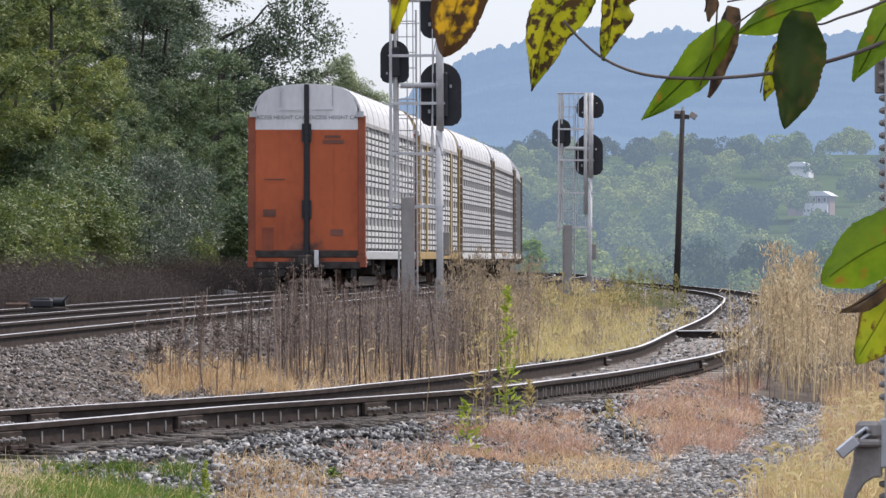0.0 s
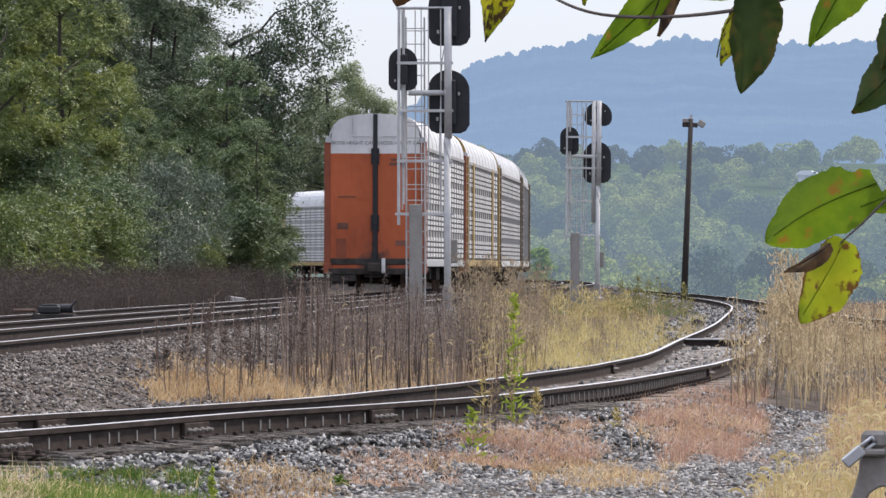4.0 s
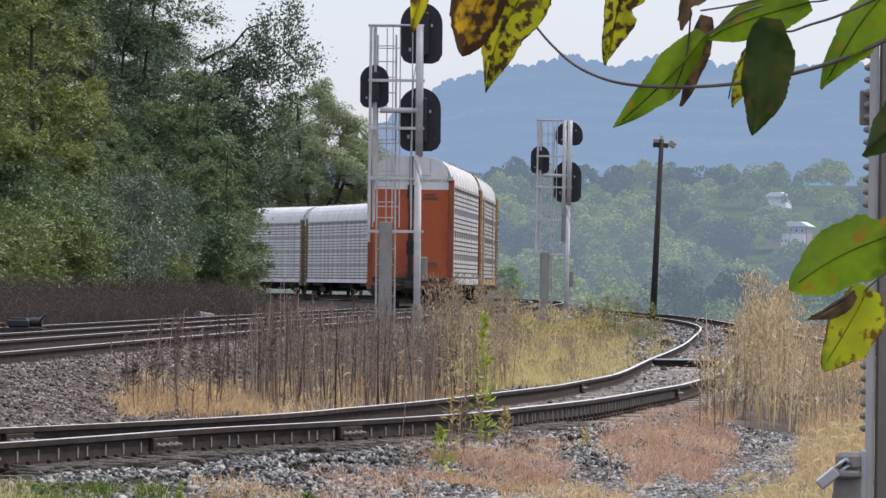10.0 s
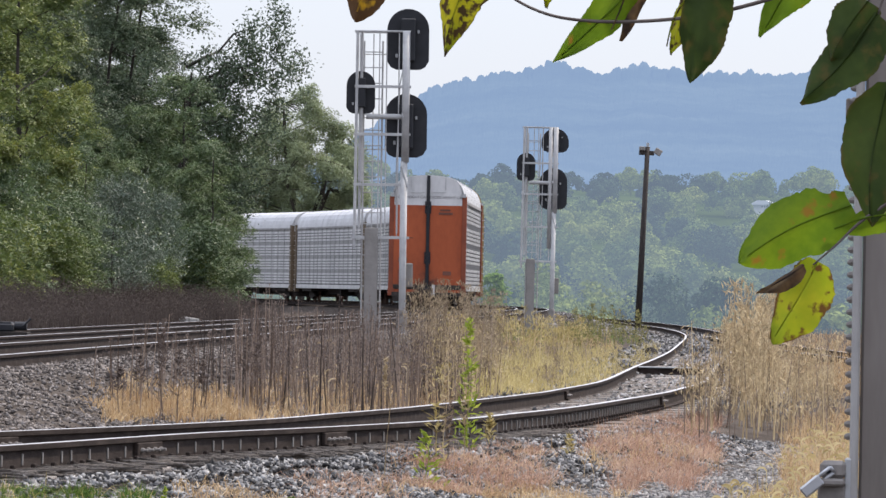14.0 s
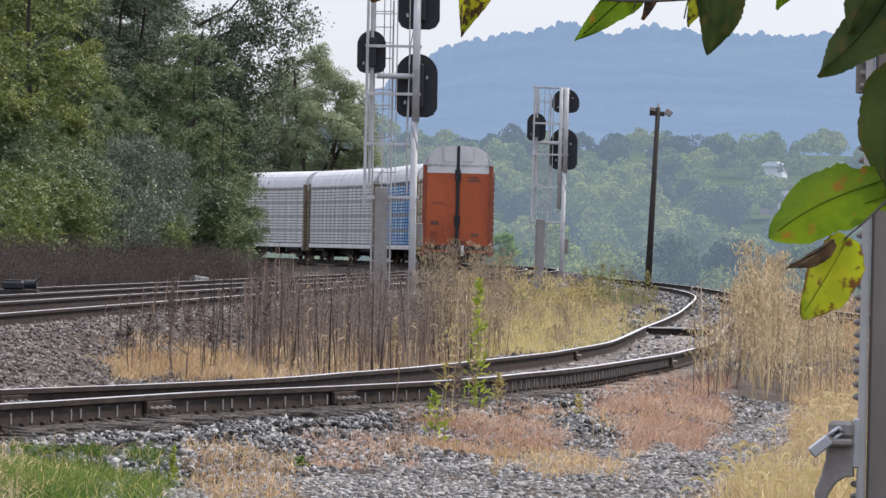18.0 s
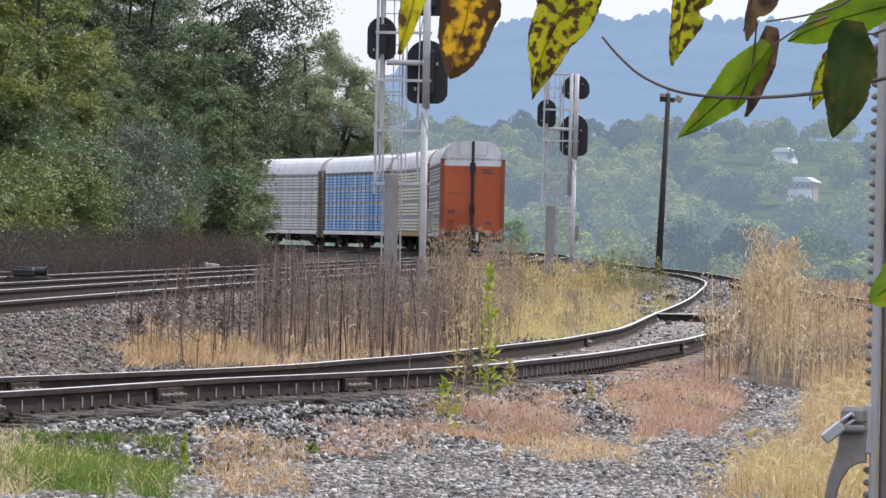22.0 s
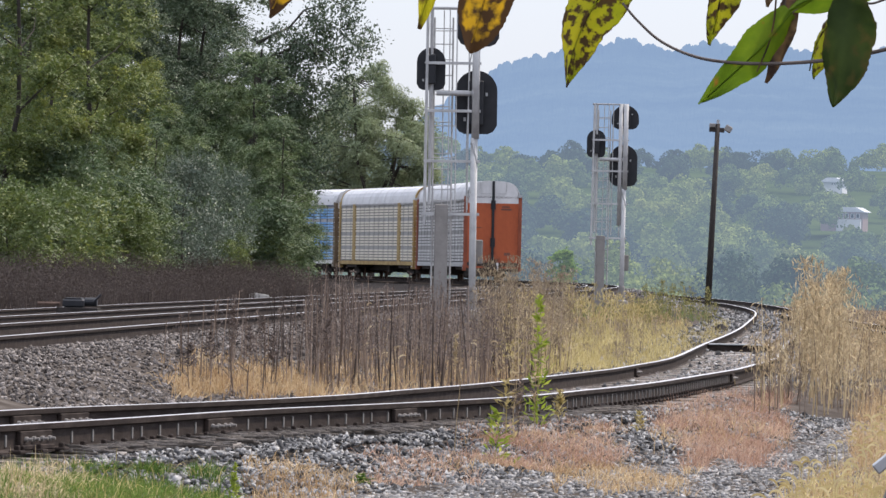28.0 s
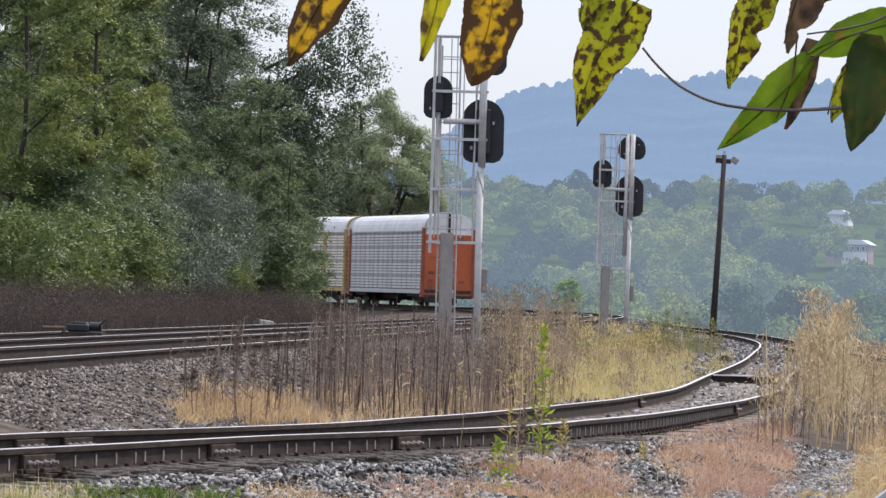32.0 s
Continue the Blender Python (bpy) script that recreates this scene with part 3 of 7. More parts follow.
def truck_frame():
    bm = bmesh.new()
    for sx in (-1, 1):
        out = [(-1.2, 0.36), (-1.2, 0.56), (-0.75, 0.62), (-0.45, 0.78), (0.45, 0.78), (0.75, 0.62), (1.2, 0.56), (1.2, 0.36), (0.7, 0.36), (0.4, 0.22), (-0.4, 0.22), (-0.7, 0.36)]
        a = [bm.verts.new((sx * 0.92, y, z)) for y, z in out]
        b = [bm.verts.new((sx * 1.08, y, z)) for y, z in out]
        for i in range(len(out)):
            j = (i + 1) % len(out)
            bm.faces.new((a[i], a[j], b[j], b[i]))
        bm.faces.new(a)
        bm.faces.new(b[::-1])
    box(bm, -1.0, 1.0, -0.25, 0.25, 0.42, 0.74)
    bmesh.ops.recalc_face_normals(bm, faces=bm.faces)
    return bm


def wheelset():
    bm = lathe([(0.075, -1.0), (0.075, -0.79), (0.40, -0.78), (0.42, -0.70), (0.445, -0.69), (0.445, -0.66), (0.2, -0.65), (0.08, -0.64), (0.08, 0.64), (0.2, 0.65),
                (0.445, 0.66), (0.445, 0.69), (0.42, 0.70), (0.40, 0.78), (0.075, 0.79), (0.075, 1.0)], 20, "x")
    return bm


def lettering(text, size, parent, m, mat, label):
    cu = bpy.data.curves.new("lettering", "FONT")
    cu.body, cu.size, cu.align_x, cu.extrude = text, size, "CENTER", 0.002
    tmp = bpy.data.objects.new("tmp", cu)
    me = bpy.data.meshes.new_from_object(tmp)
    bpy.data.objects.remove(tmp)
    ob = from_mesh("lettering", me, mat, parent)
    ob.matrix_basis = m
    return tagged(ob, label)


def autorack(frame_mat, screen_mat, label, door_mat=None, post_mat=None):
    car = tagged(new("autorack_car"), label, "freight car", group="cars of the train")
    post_mat = post_mat or frame_mat
    shared("underframe", "underframe", lambda: boxes((-1.5, 1.5, -HALF, HALF, 0.93, 1.14), (-0.35, 0.35, -HALF, HALF, 0.52, 0.93),
                                                     (-1.45, 1.45, -11.4, -7.6, 0.70, 0.93), (-1.45, 1.45, 7.6, 11.4, 0.70, 0.93),
                                                     (-1.2, 1.2, -3.0, -2.2, 0.45, 0.93), (0.5, 1.2, 1.2, 3.4, 0.42, 0.93), bevel=0.02), M_UNDER, car, "sooty steel underframe")
    roof = shared("roof", "roof", roof_mesh, M_ROOF, car, "pale arched steel roof with seams")
    for sx in (0, 180):
        r = pose(0, 0, 0, 0, 0, sx)
        side = shared("side_screen", "backing", lambda: boxes((1.475, 1.50, -HALF + 0.5, HALF - 0.5, 1.10, 4.74)), M_BACKING, car, "inner side screen toned dark for the shade behind the louvres")
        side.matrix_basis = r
        # sprayed paint and dust lie on the one side only
        side_pieces(side, screen_mat if sx else M_SCREEN, M_DRIP if screen_mat is M_BLUE and sx else M_BAND)
        sill = shared("side_sill", "sill", lambda: boxes((1.46, 1.60, -HALF + 0.5, HALF - 0.5, 0.88, 1.12), bevel=0.015), frame_mat if frame_mat is not M_ORANGE_DARK else M_STEEL, car)
        sill.matrix_basis = r
    for sy in (-1, 1):
        end = shared("end_cap", ("cap", sy), lambda sy=sy: end_cap(sy), M_WHITE, car, "dusty white upper end panel")
        for sx in (-1, 1):
            shared("corner_post", ("corner", sx, sy), lambda sx=sx, sy=sy: boxes(
                (sx * 1.44, sx * 1.64, sy * (HALF - 0.42), sy * (HALF + 0.02), 0.66, 4.90),
                (sx * 1.40, sx * 1.66, sy * (HALF - 0.50), sy * (HALF + 0.05), 0.66, 0.98), bevel=0.012), post_mat, car)
            for z in np.arange(0.8, 4.8, 0.31):
                rg = shared("rung", ("rung", sx, sy), lambda sx=sx, sy=sy: tubes(
                    [((sx * 1.69, sy * (HALF - 0.05), 0), (sx * 1.69, sy * (HALF - 0.40), 0), 0.012), ((sx * 1.64, sy * (HALF - 0.05), 0), (sx * 1.70, sy * (HALF - 0.05), 0), 0.014)], 5), M_SCREEN, car)
                rg.location = (0, 0, z)
            d0, d1 = (0.075, 1.46)
            door = shared("end_door", ("door", sx, sy), lambda sx=sx, sy=sy: boxes(
                (sx * d0, sx * d1, sy * (HALF - 0.10), sy * (HALF - 0.02), 0.80, 4.52), bevel=0.01), door_mat or post_mat, car,
                "orange painted end door leaf" if door_mat else "")
            shared("door_seam", ("seam", sx, sy), lambda sx=sx, sy=sy: boxes(
                (sx * 0.75, sx * 0.765, sy * (HALF - 0.02), sy * (HALF - 0.012), 0.85, 4.48),
                (sx * 0.10, sx * 1.44, sy * (HALF - 0.02), sy * (HALF - 0.012), 3.02, 3.035)), door_mat or post_mat, door)
            shared("roof_grab", ("grab", sx, sy), lambda sx=sx, sy=sy: tubes(
                [((sx * 0.73, sy * (HALF + 0.03), 5.18), (sx * 0.73, sy * (HALF + 0.03), 5.70), 0.014), ((sx * 0.18, sy * (HALF + 0.03), 5.06), (sx * 0.75, sy * (HALF + 0.03), 5.06), 0.012),
                 ((sx * 0.73, sy * (HALF - 0.03), 5.69), (sx * 0.73, sy * (HALF + 0.035), 5.69), 0.014), ((sx * 0.73, sy * (HALF - 0.03), 5.19), (sx * 0.73, sy * (HALF + 0.035), 5.19), 0.014),
                 ((sx * 0.2, sy * (HALF - 0.03), 5.06), (sx * 0.2, sy * (HALF + 0.03), 5.06), 0.012)], 5), M_STEEL, end)
            shared("end_bracket", ("bracket", sx, sy), lambda sx=sx, sy=sy: boxes(
                (sx * 1.40, sx * 1.60, sy * (HALF - 0.10), sy * (HALF + 0.06), 4.86, 5.02)), M_STEEL, end)
        shared("door_post", ("post", sy), lambda sy=sy: boxes((-0.07, 0.07, sy * (HALF - 0.06), sy * (HALF + 0.05), 0.80, 5.78), bevel=0.01), M_BLACK, car, "black centre gasket post")
        for z in (4.42, 2.28):
            h = shared("hinge", "hinge", lambda: boxes((-0.13, -0.075, -0.04, 0.04, -0.26, 0.26), (0.075, 0.13, -0.04, 0.04, -0.26, 0.26), (-0.13, 0.13, -0.03, 0.03, -0.05, 0.05), bevel=0.008), M_BLACK, car, "black latch on the door post")
            h.location = (0, sy * (HALF + 0.03), z)
        shared("coupler", ("coupler", sy), lambda sy=sy: boxes((-0.12, 0.12, sy * (HALF - 0.1), sy * (HALF + 0.52), 0.74, 0.96), (-0.20, 0.20, sy * (HALF + 0.34), sy * (HALF + 0.72), 0.70, 1.0), bevel=0.03), M_UNDER, car, "sooty knuckle coupler")
        shared("end_sill", ("endsill", sy), lambda sy=sy: boxes((-1.5, 1.5, sy * (HALF - 0.12), sy * (HALF + 0.06), 0.62, 0.82), (-1.45, -0.6, sy * (HALF - 0.02), sy * (HALF + 0.04), 0.40, 0.62), bevel=0.015), M_UNDER, car)
    for y in (-9.75, 9.75):
        truck(car, y, 1)
    return car


def last_car():
    car = autorack(M_ORANGE_DARK, M_SCREEN, "autorack car with orange end doors and galvanised side panels", M_ORANGE)
    for x in (-0.76, 0.78):
        lettering("EXCESS HEIGHT CAR", 0.155, car, pose(x, -HALF + 0.015, 4.80, 90, 0, 0), M_LETTER, "small black stencilled words")
    # unreadable markings and worn patches on the doors
    rows = [(0.50, 0.95, 4.27, 4.35), (0.45, 1.05, 4.12, 4.22), (-1.20, -0.62, 3.10, 3.14), (-1.22, -0.86, 2.08, 2.28), (0.66, 1.02, 1.55, 1.72)]
    for x0, x1, z0, z1 in rows:
        part("marking", boxes((x0, x1, -HALF + 0.005, -HALF + 0.018, z0, z1)), M_MAROON, car, "illegible dark marking")
    part("rust_panel", boxes((-1.25, -0.93, -HALF + 0.006, -HALF + 0.02, 1.02, 1.78), bevel=0.004), M_ORANGE_DARK, car, "darker recessed panel")
    for x in (-1.12, 0.9):
        part("reflector", boxes((x - 0.12, x + 0.12, -HALF + 0.02, -HALF + 0.03, 1.02, 1.12)), M_GOLD, car, "small yellow reflector")
    part("end_marker", boxes((0.22, 0.34, -HALF - 0.16, -HALF - 0.06, 0.66, 1.14), bevel=0.015), M_WHITE, car, "pale end-of-train marker")
    part("brake_hose", tubes([((-0.1, -HALF - 0.14, 0.8), (-0.12, -HALF - 0.18, 0.35), 0.03)]), M_UNDER, car)
    return car


COUPLED = 28.6
PACE = [(0, 0.0), (3, 20.8), (6, 40.8), (9, 61.3), (13, 88.5), (16, 109.0), (20, 136.7), (23, 156.7), (28, 189.6), (32, 216.8)]


def build_train():
    cars = [last_car()]
    cars.append(autorack(M_GOLD, M_CREAM, "autorack car with mustard yellow frame and galvanised panels"))
    gold = cars[1]
    for sx in (0, 180):
        for y in (-HALF * 0.60, HALF * 0.60):
            post = shared("broad_post", "broad_post", lambda: boxes((1.50, 1.60, -0.46, 0.46, 1.12, 4.74), bevel=0.01), M_GOLD, gold, "broad mustard side post")
            post.matrix_basis = pose(0, 0, 0, 0, 0, sx) @ pose(0, y, 0)
    for sy in (-1, 1):
        hoop = [(x * 1.012, z + 0.02) for x, z in ARCH_FULL] + [(x * 0.97, z - 0.06) for x, z in ARCH_FULL[::-1]]
        part("roof_hoop", prism(bmesh.new(), hoop, sy * (HALF - 0.02), sy * (HALF - 0.34)), M_GOLD, gold, "mustard hoop round the end of the roof")
    cars.append(autorack(M_SCREEN, M_BLUE, "autorack car with blue sprayed paint over its side panels", post_mat=M_BROWN))
    for k, post in ((4, M_BROWN), (5, M_BROWN), (6, M_BROWN), (7, M_BROWN), (8, M_GOLD)):
        cars.append(autorack(M_GOLD if k == 8 else M_SCREEN, M_SCREEN, "grey galvanised autorack car with " + ("mustard yellow frame" if k == 8 else "rust brown corner posts"),
                             post_mat=post))
    return cars


TRAIN = build_train()


def train_rows(index):
    """Poses of a car through the clip: its two trucks ride the main line."""
    rows = []
    for t in np.arange(0, 32.5, 1.0):
        s = np.interp(t, [p[0] for p in PACE], [p[1] for p in PACE]) + HALF + COUPLED * index
        a, _ = main_at(s - 9.75)
        b, _ = main_at(s + 9.75)
        mid, d = (a + b) / 2, b - a
        rows.append((float(t), pose(mid.x, mid.y, MAIN_Z, 0, 0, math.degrees(math.atan2(-d.x, d.y)))))
    return rows


# ---- signals ----
def pill(w, h, depth):
    """A signal background: rounded top, clipped lower corners."""
    r = w / 2
    out = [(r * math.cos(a), h / 2 - r + r * math.sin(a)) for a in np.linspace(0, math.pi, 15)]
    out += [(-r, -h / 2 + r * 0.42), (-r * 0.82, -h / 2 + r * 0.12), (-r * 0.55, -h / 2), (r * 0.55, -h / 2), (r * 0.82, -h / 2 + r * 0.12), (r, -h / 2 + r * 0.42)]
    return prism(bmesh.new(), out, 0, depth)


def signal_head(parent, x, z, w, h, y, lights):
    head = part("signal_head", pill(w, h, 0.03), M_BLACK, parent, "black oval signal background seen from behind")
    head.location = (x, y, z)
    case = part("lamp_case", boxes((-w * 0.17, w * 0.17, -0.17, -0.002, -h * 0.36, h * 0.34), bevel=0.02), M_BLACK, head)
    part("lamp_hood", tubes([((0, 0.03, (k - (lights - 1) / 2) * 0.30), (0, 0.32, (k - (lights - 1) / 2) * 0.30 - 0.03), 0.11) for k in range(lights)], 12), M_BLACK, head)
    part("latch", boxes((-w * 0.30, -w * 0.24, -0.03, -0.002, -h * 0.30, -h * 0.24)), M_STEEL, head)
    part("latch", boxes((w * 0.22, w * 0.27, -0.03, -0.002, h * 0.1, h * 0.15)), M_STEEL, head)
    return head


def signal(x, y, z0, top_h, lean, label, box_x, upper_r, above=0.45, shift=0.05, case_top=2.10):
    s = tagged(new("railway_signal"), label, "railway signal", group="signals beside the track")
    s.matrix_basis = pose(x, y, z0, 0, lean, 0)
    part("mast", tubes([((0, 0, -0.7), (0, 0, 3.4), 0.068), ((0.02, 0, 3.38), (0.02, 0, 5.93), upper_r)], 14), M_ALU, s, "silver painted tubular mast", True)
    part("mast_base", lathe([(0.20, -0.75), (0.20, 0.03), (0.13, 0.06), (0.10, 0.45), (0.075, 0.5)], 16), M_CONC, s)
    signal_head(s, shift, 5.93 - top_h / 2 + above, 0.82, top_h, 0.16, 3 if top_h > 1 else 2)
    signal_head(s, shift - 0.02, 4.10, 0.82, 1.24, 0.16, 3)
    signal_head(s, -0.86, 4.74, 0.56, 0.83, 0.16, 2)
    part("left_post", tubes([((-0.95, 0, 1.7), (-0.93, 0, 5.93), 0.030), ((-0.86, 0.1, 2.1), (-0.84, 0.1, 5.93), 0.026), ((-0.85, 0.1, 3.0), (-0.85, 0.16, 4.6), 0.045)], 8), M_ALU, s)
    for z in (5.93, 4.86, 3.93, 2.95, 1.92):
        y1 = 0.62
        platform = part("platform_frame", tubes([((-0.97, 0, z), (0.1, 0, z), 0.022), ((-0.97, 0, z), (-0.97, y1, z), 0.018), ((-0.97, y1, z), (0.02, y1, z), 0.018), ((0.02, 0, z), (0.02, y1, z), 0.018)]), M_ALU, s)
        if z < 4.9:
            part("step_plate", boxes((-0.97 if z > 2 else -1.02, 0.12, -0.03, 0.03, z - 0.035, z + 0.015)), M_ALU, platform)
    part("cross_arm", tubes([((-0.75, 0.02, 4.27), (0.02, 0.02, 4.27), 0.055), ((0.02, 0.02, 4.27), (-0.06, 0.02, 4.27), 0.085)], 12), M_ALU, s, "silver pipe cross arm", True)
    stiles = part("ladder_stile", tubes([((-0.80, 0.30, 0.05), (-0.80, 0.30, 5.75), 0.018)]), M_ALU, s)
    part("ladder_stile", tubes([((-0.44, 0.30, 0.05), (-0.44, 0.30, 5.75), 0.018)]), M_ALU, s)
    for z in np.arange(0.35, 5.7, 0.305):
        part("rung", tubes([((-0.80, 0.30, z), (-0.44, 0.30, z), 0.012)], 6), M_ALU, stiles)
    for cx, cy in ((-0.36, 0.0), (-0.36, 0.55), (-0.62, 0.62), (-0.88, 0.55), (-0.5, -0.02), (-0.12, 0.0)):
        cage = part("cage_bar", tubes([((cx, cy, 2.0), (cx, cy, 5.9), 0.011)]), M_ALU, s)
    for z in np.arange(2.4, 5.8, 0.62):
        part("hoop", tubes([((-0.88, 0.3, z), (-0.82, 0.56, z), 0.011), ((-0.82, 0.56, z), (-0.62, 0.64, z), 0.011), ((-0.62, 0.64, z), (-0.42, 0.56, z), 0.011), ((-0.42, 0.56, z), (-0.36, 0.3, z), 0.011)]), M_ALU, cage)
    case = part("instrument_case", boxes((box_x - 0.13, box_x + 0.13, -0.05, 0.25, -0.7, case_top), bevel=0.012), M_CONC, s, "grey upright instrument case")
    part("case_door", boxes((box_x - 0.11, box_x + 0.11, -0.062, -0.05, 0.1, case_top - 0.08), bevel=0.004), M_CONC, case)
    part("junction_box", boxes((-0.06, 0.20, 0.1, 0.24, 0.95, 1.42), bevel=0.02), M_CONC, s, "grey junction box on the mast")
    part("cable", tubes([((-0.13, 0.04, 1.95), (-0.15, 0.03, 3.2), 0.012), ((-0.15, 0.03, 3.2), (-0.10, 0.05, 4.9), 0.012), ((-0.10, 0.05, 4.9), (0, 0.1, 5.4), 0.012), ((0.06, -0.03, 2.9), (-0.05, -0.06, 3.3), 0.03)]), M_STEEL, s)
    return s


signal(-0.05, 128.0, 0.015, 1.19, -0.35, "silver lattice railway signal with three black oval heads, among dead weeds", -0.62, 0.075)
FAR_SIGNAL = signal(4.40, 197.0, -0.07, 0.72, 0.2, "farther silver railway signal with black oval heads beside the curve", -0.66, 0.075, -0.02, 0.0, 1.98)
part("conduit", tubes([((-0.13, 0.02, 2.3), (-0.13, 0.02, 5.93), 0.062)], 10), M_ALU, FAR_SIGNAL, "silver pipe beside the mast", True)


# ---- flood light pole ----
def lamp_pole():
    x, y = (1197 - 784) / F_LEN * 284, 284.0
    p = tagged(new("light_pole"), "dark leaning wooden pole with a small floodlight on top", "utility pole")
    p.matrix_basis = pose(x, y, -0.75, 0, 2.0, 0)
    part("shaft", tubes([((0, 0, -0.4), (0, 0, 8.05), 0.15, 0.10)], 12), M_POLE, p, "dark creosoted wooden shaft", True)
    part("crossbar", boxes((-0.36, 0.30, -0.06, 0.06, 7.68, 7.88), bevel=0.01), M_POLE, p)
    fl = part("floodlight", boxes((-0.16, 0.16, -0.12, 0.12, -0.14, 0.14), bevel=0.03), M_CONC, p, "grey tilted floodlight")
    fl.matrix_basis = pose(0.46, 0, 7.85, 0, 30, 0)
    part("floodlight", boxes((-0.36, -0.10, -0.15, 0.15, 7.88, 8.05), bevel=0.02), M_CONC, p, "grey floodlight housing")
    part("cap", tubes([((0, 0, 8.0), (0, 0, 8.22), 0.06)], 8), M_STEEL, p)


lamp_pole()


# ---- plants ----
RNG = np.random.default_rng(7)


def blades(name, xy, z, height, width, mat, label, category="grass", lean=0.8, curl=0.45, rng=RNG):
    """Grass or stalks as tapered bent strips in one mesh."""
    n = len(xy)
    h = height * rng.uniform(0.55, 1.25, n)
    yaw = rng.uniform(0, 2 * np.pi, n)
    la = rng.normal(0, lean, n) * h
    dirx, diry = np.cos(yaw), np.sin(yaw)
    w = width * rng.uniform(0.6, 1.3, n) / 2
    face = rng.normal(0, 0.7, n)
    wx, wy = np.cos(face) * w, np.sin(face) * w
    base = np.stack([xy[:, 0], xy[:, 1], z], 1)
    v = np.empty((n, 5, 3))
    v[:, 0] = base - np.stack([wx, wy, 0 * w], 1)
    v[:, 1] = base + np.stack([wx, wy, 0 * w], 1)
    mid = base + np.stack([dirx * la * curl, diry * la * curl, h * 0.55], 1)
    v[:, 2] = mid - 0.75 * np.stack([wx, wy, 0 * w], 1)
    v[:, 3] = mid + 0.75 * np.stack([wx, wy, 0 * w], 1)
    v[:, 4] = base + np.stack([dirx * la, diry * la, h - 0.45 * np.abs(la)], 1)
    o = np.arange(n)[:, None] * 5
    faces = np.concatenate([o + [0, 1, 3], o + [0, 3, 2], o + [2, 3, 4]])
    ob = from_mesh(name, array_mesh(name, v.reshape(-1, 3), faces), mat)
    return tagged(ob, label, category, kind="stuff")


def leaf_quads(pos, size, rng, up=0.5, aspect=0.55, dirs=None, out=None):
    """Small folded leaves as pairs of triangles round given places."""
    n = len(pos)
    d = rng.normal(0, 1, (n, 3)) if dirs is None else dirs + rng.normal(0, 0.5, (n, 3))
    d[:, 2] -= 0.25
    d /= np.linalg.norm(d, axis=1)[:, None]
    nrm = rng.normal(0, 1, (n, 3))
    nrm[:, 2] += up * 2
    if out is not None:                 # leaves lie like shingles on the outside of their clump
        nrm = nrm * 0.45 + out * 2.4
    side = np.cross(d, nrm)
    side /= np.linalg.norm(side, axis=1)[:, None] + 1e-9
    s = size * rng.uniform(0.6, 1.4, n)[:, None]
    fold = np.cross(side, d) * s * 0.12
    v = np.stack([pos - d * s * 0.5, pos + side * s * aspect * 0.5 + fold, pos + d * s * 0.5, pos - side * s * aspect * 0.5 + fold], 1)
    o = np.arange(n)[:, None] * 4
    return v.reshape(-1, 3), np.concatenate([o + [0, 1, 2], o + [0, 2, 3]])


def area(n, u0, u1, v0, v1, rng=RNG, z=-0.5, ragged=0.0, slant=None):
    """Random plan places inside a patch, denser where it is nearer."""
    u, v = rng.uniform(u0, u1, n), rng.uniform(v0, v1, n)
    if slant:                           # a slanting left edge
        keep = u > slant[0] - (v - slant[1]) * slant[2] + rng.normal(0, 18, n)
        u, v = u[keep], v[keep]
        n = len(u)
    if ragged:
        cu, cv = (u0 + u1) / 2, (v0 + v1) / 2
        r = np.maximum(np.abs(u - cu) / (u1 - u0), np.abs(v - cv) / (v1 - v0)) * 2
        wild = np.array([noise.noise((p * 0.02 + u0, q * 0.045, 1.7)) + 0.5 * noise.noise((p * 0.07, q * 0.15, 5.1)) for p, q in zip(u, v)])
        keep = r + ragged * wild * 1.6 < 0.88 + rng.normal(0, 0.10, n)
        u, v = u[keep], v[keep]
    x, y, z = on_ground(u, v)
    return np.stack([x, y], 1), z


def clear_of_tracks(xy, z, gap=1.1):
    ok = (side_distance(SIDING[::2], xy[:, 0], xy[:, 1]) > gap) & (side_distance(MAIN, xy[:, 0], xy[:, 1]) > 1.9) & (side_distance(SECOND, xy[:, 0], xy[:, 1]) > 1.9)
    return xy[ok], z[ok]


def grass(name, n, u0, u1, v0, v1, h, w, mat, label, ragged=0.5, lean=0.8, slant=None):
    xy, z = clear_of_tracks(*area(n, u0, u1, v0, v1, ragged=ragged, slant=slant))
    if len(xy):
        blades(name, xy, z - 0.01, h, w, mat, label, lean=lean)


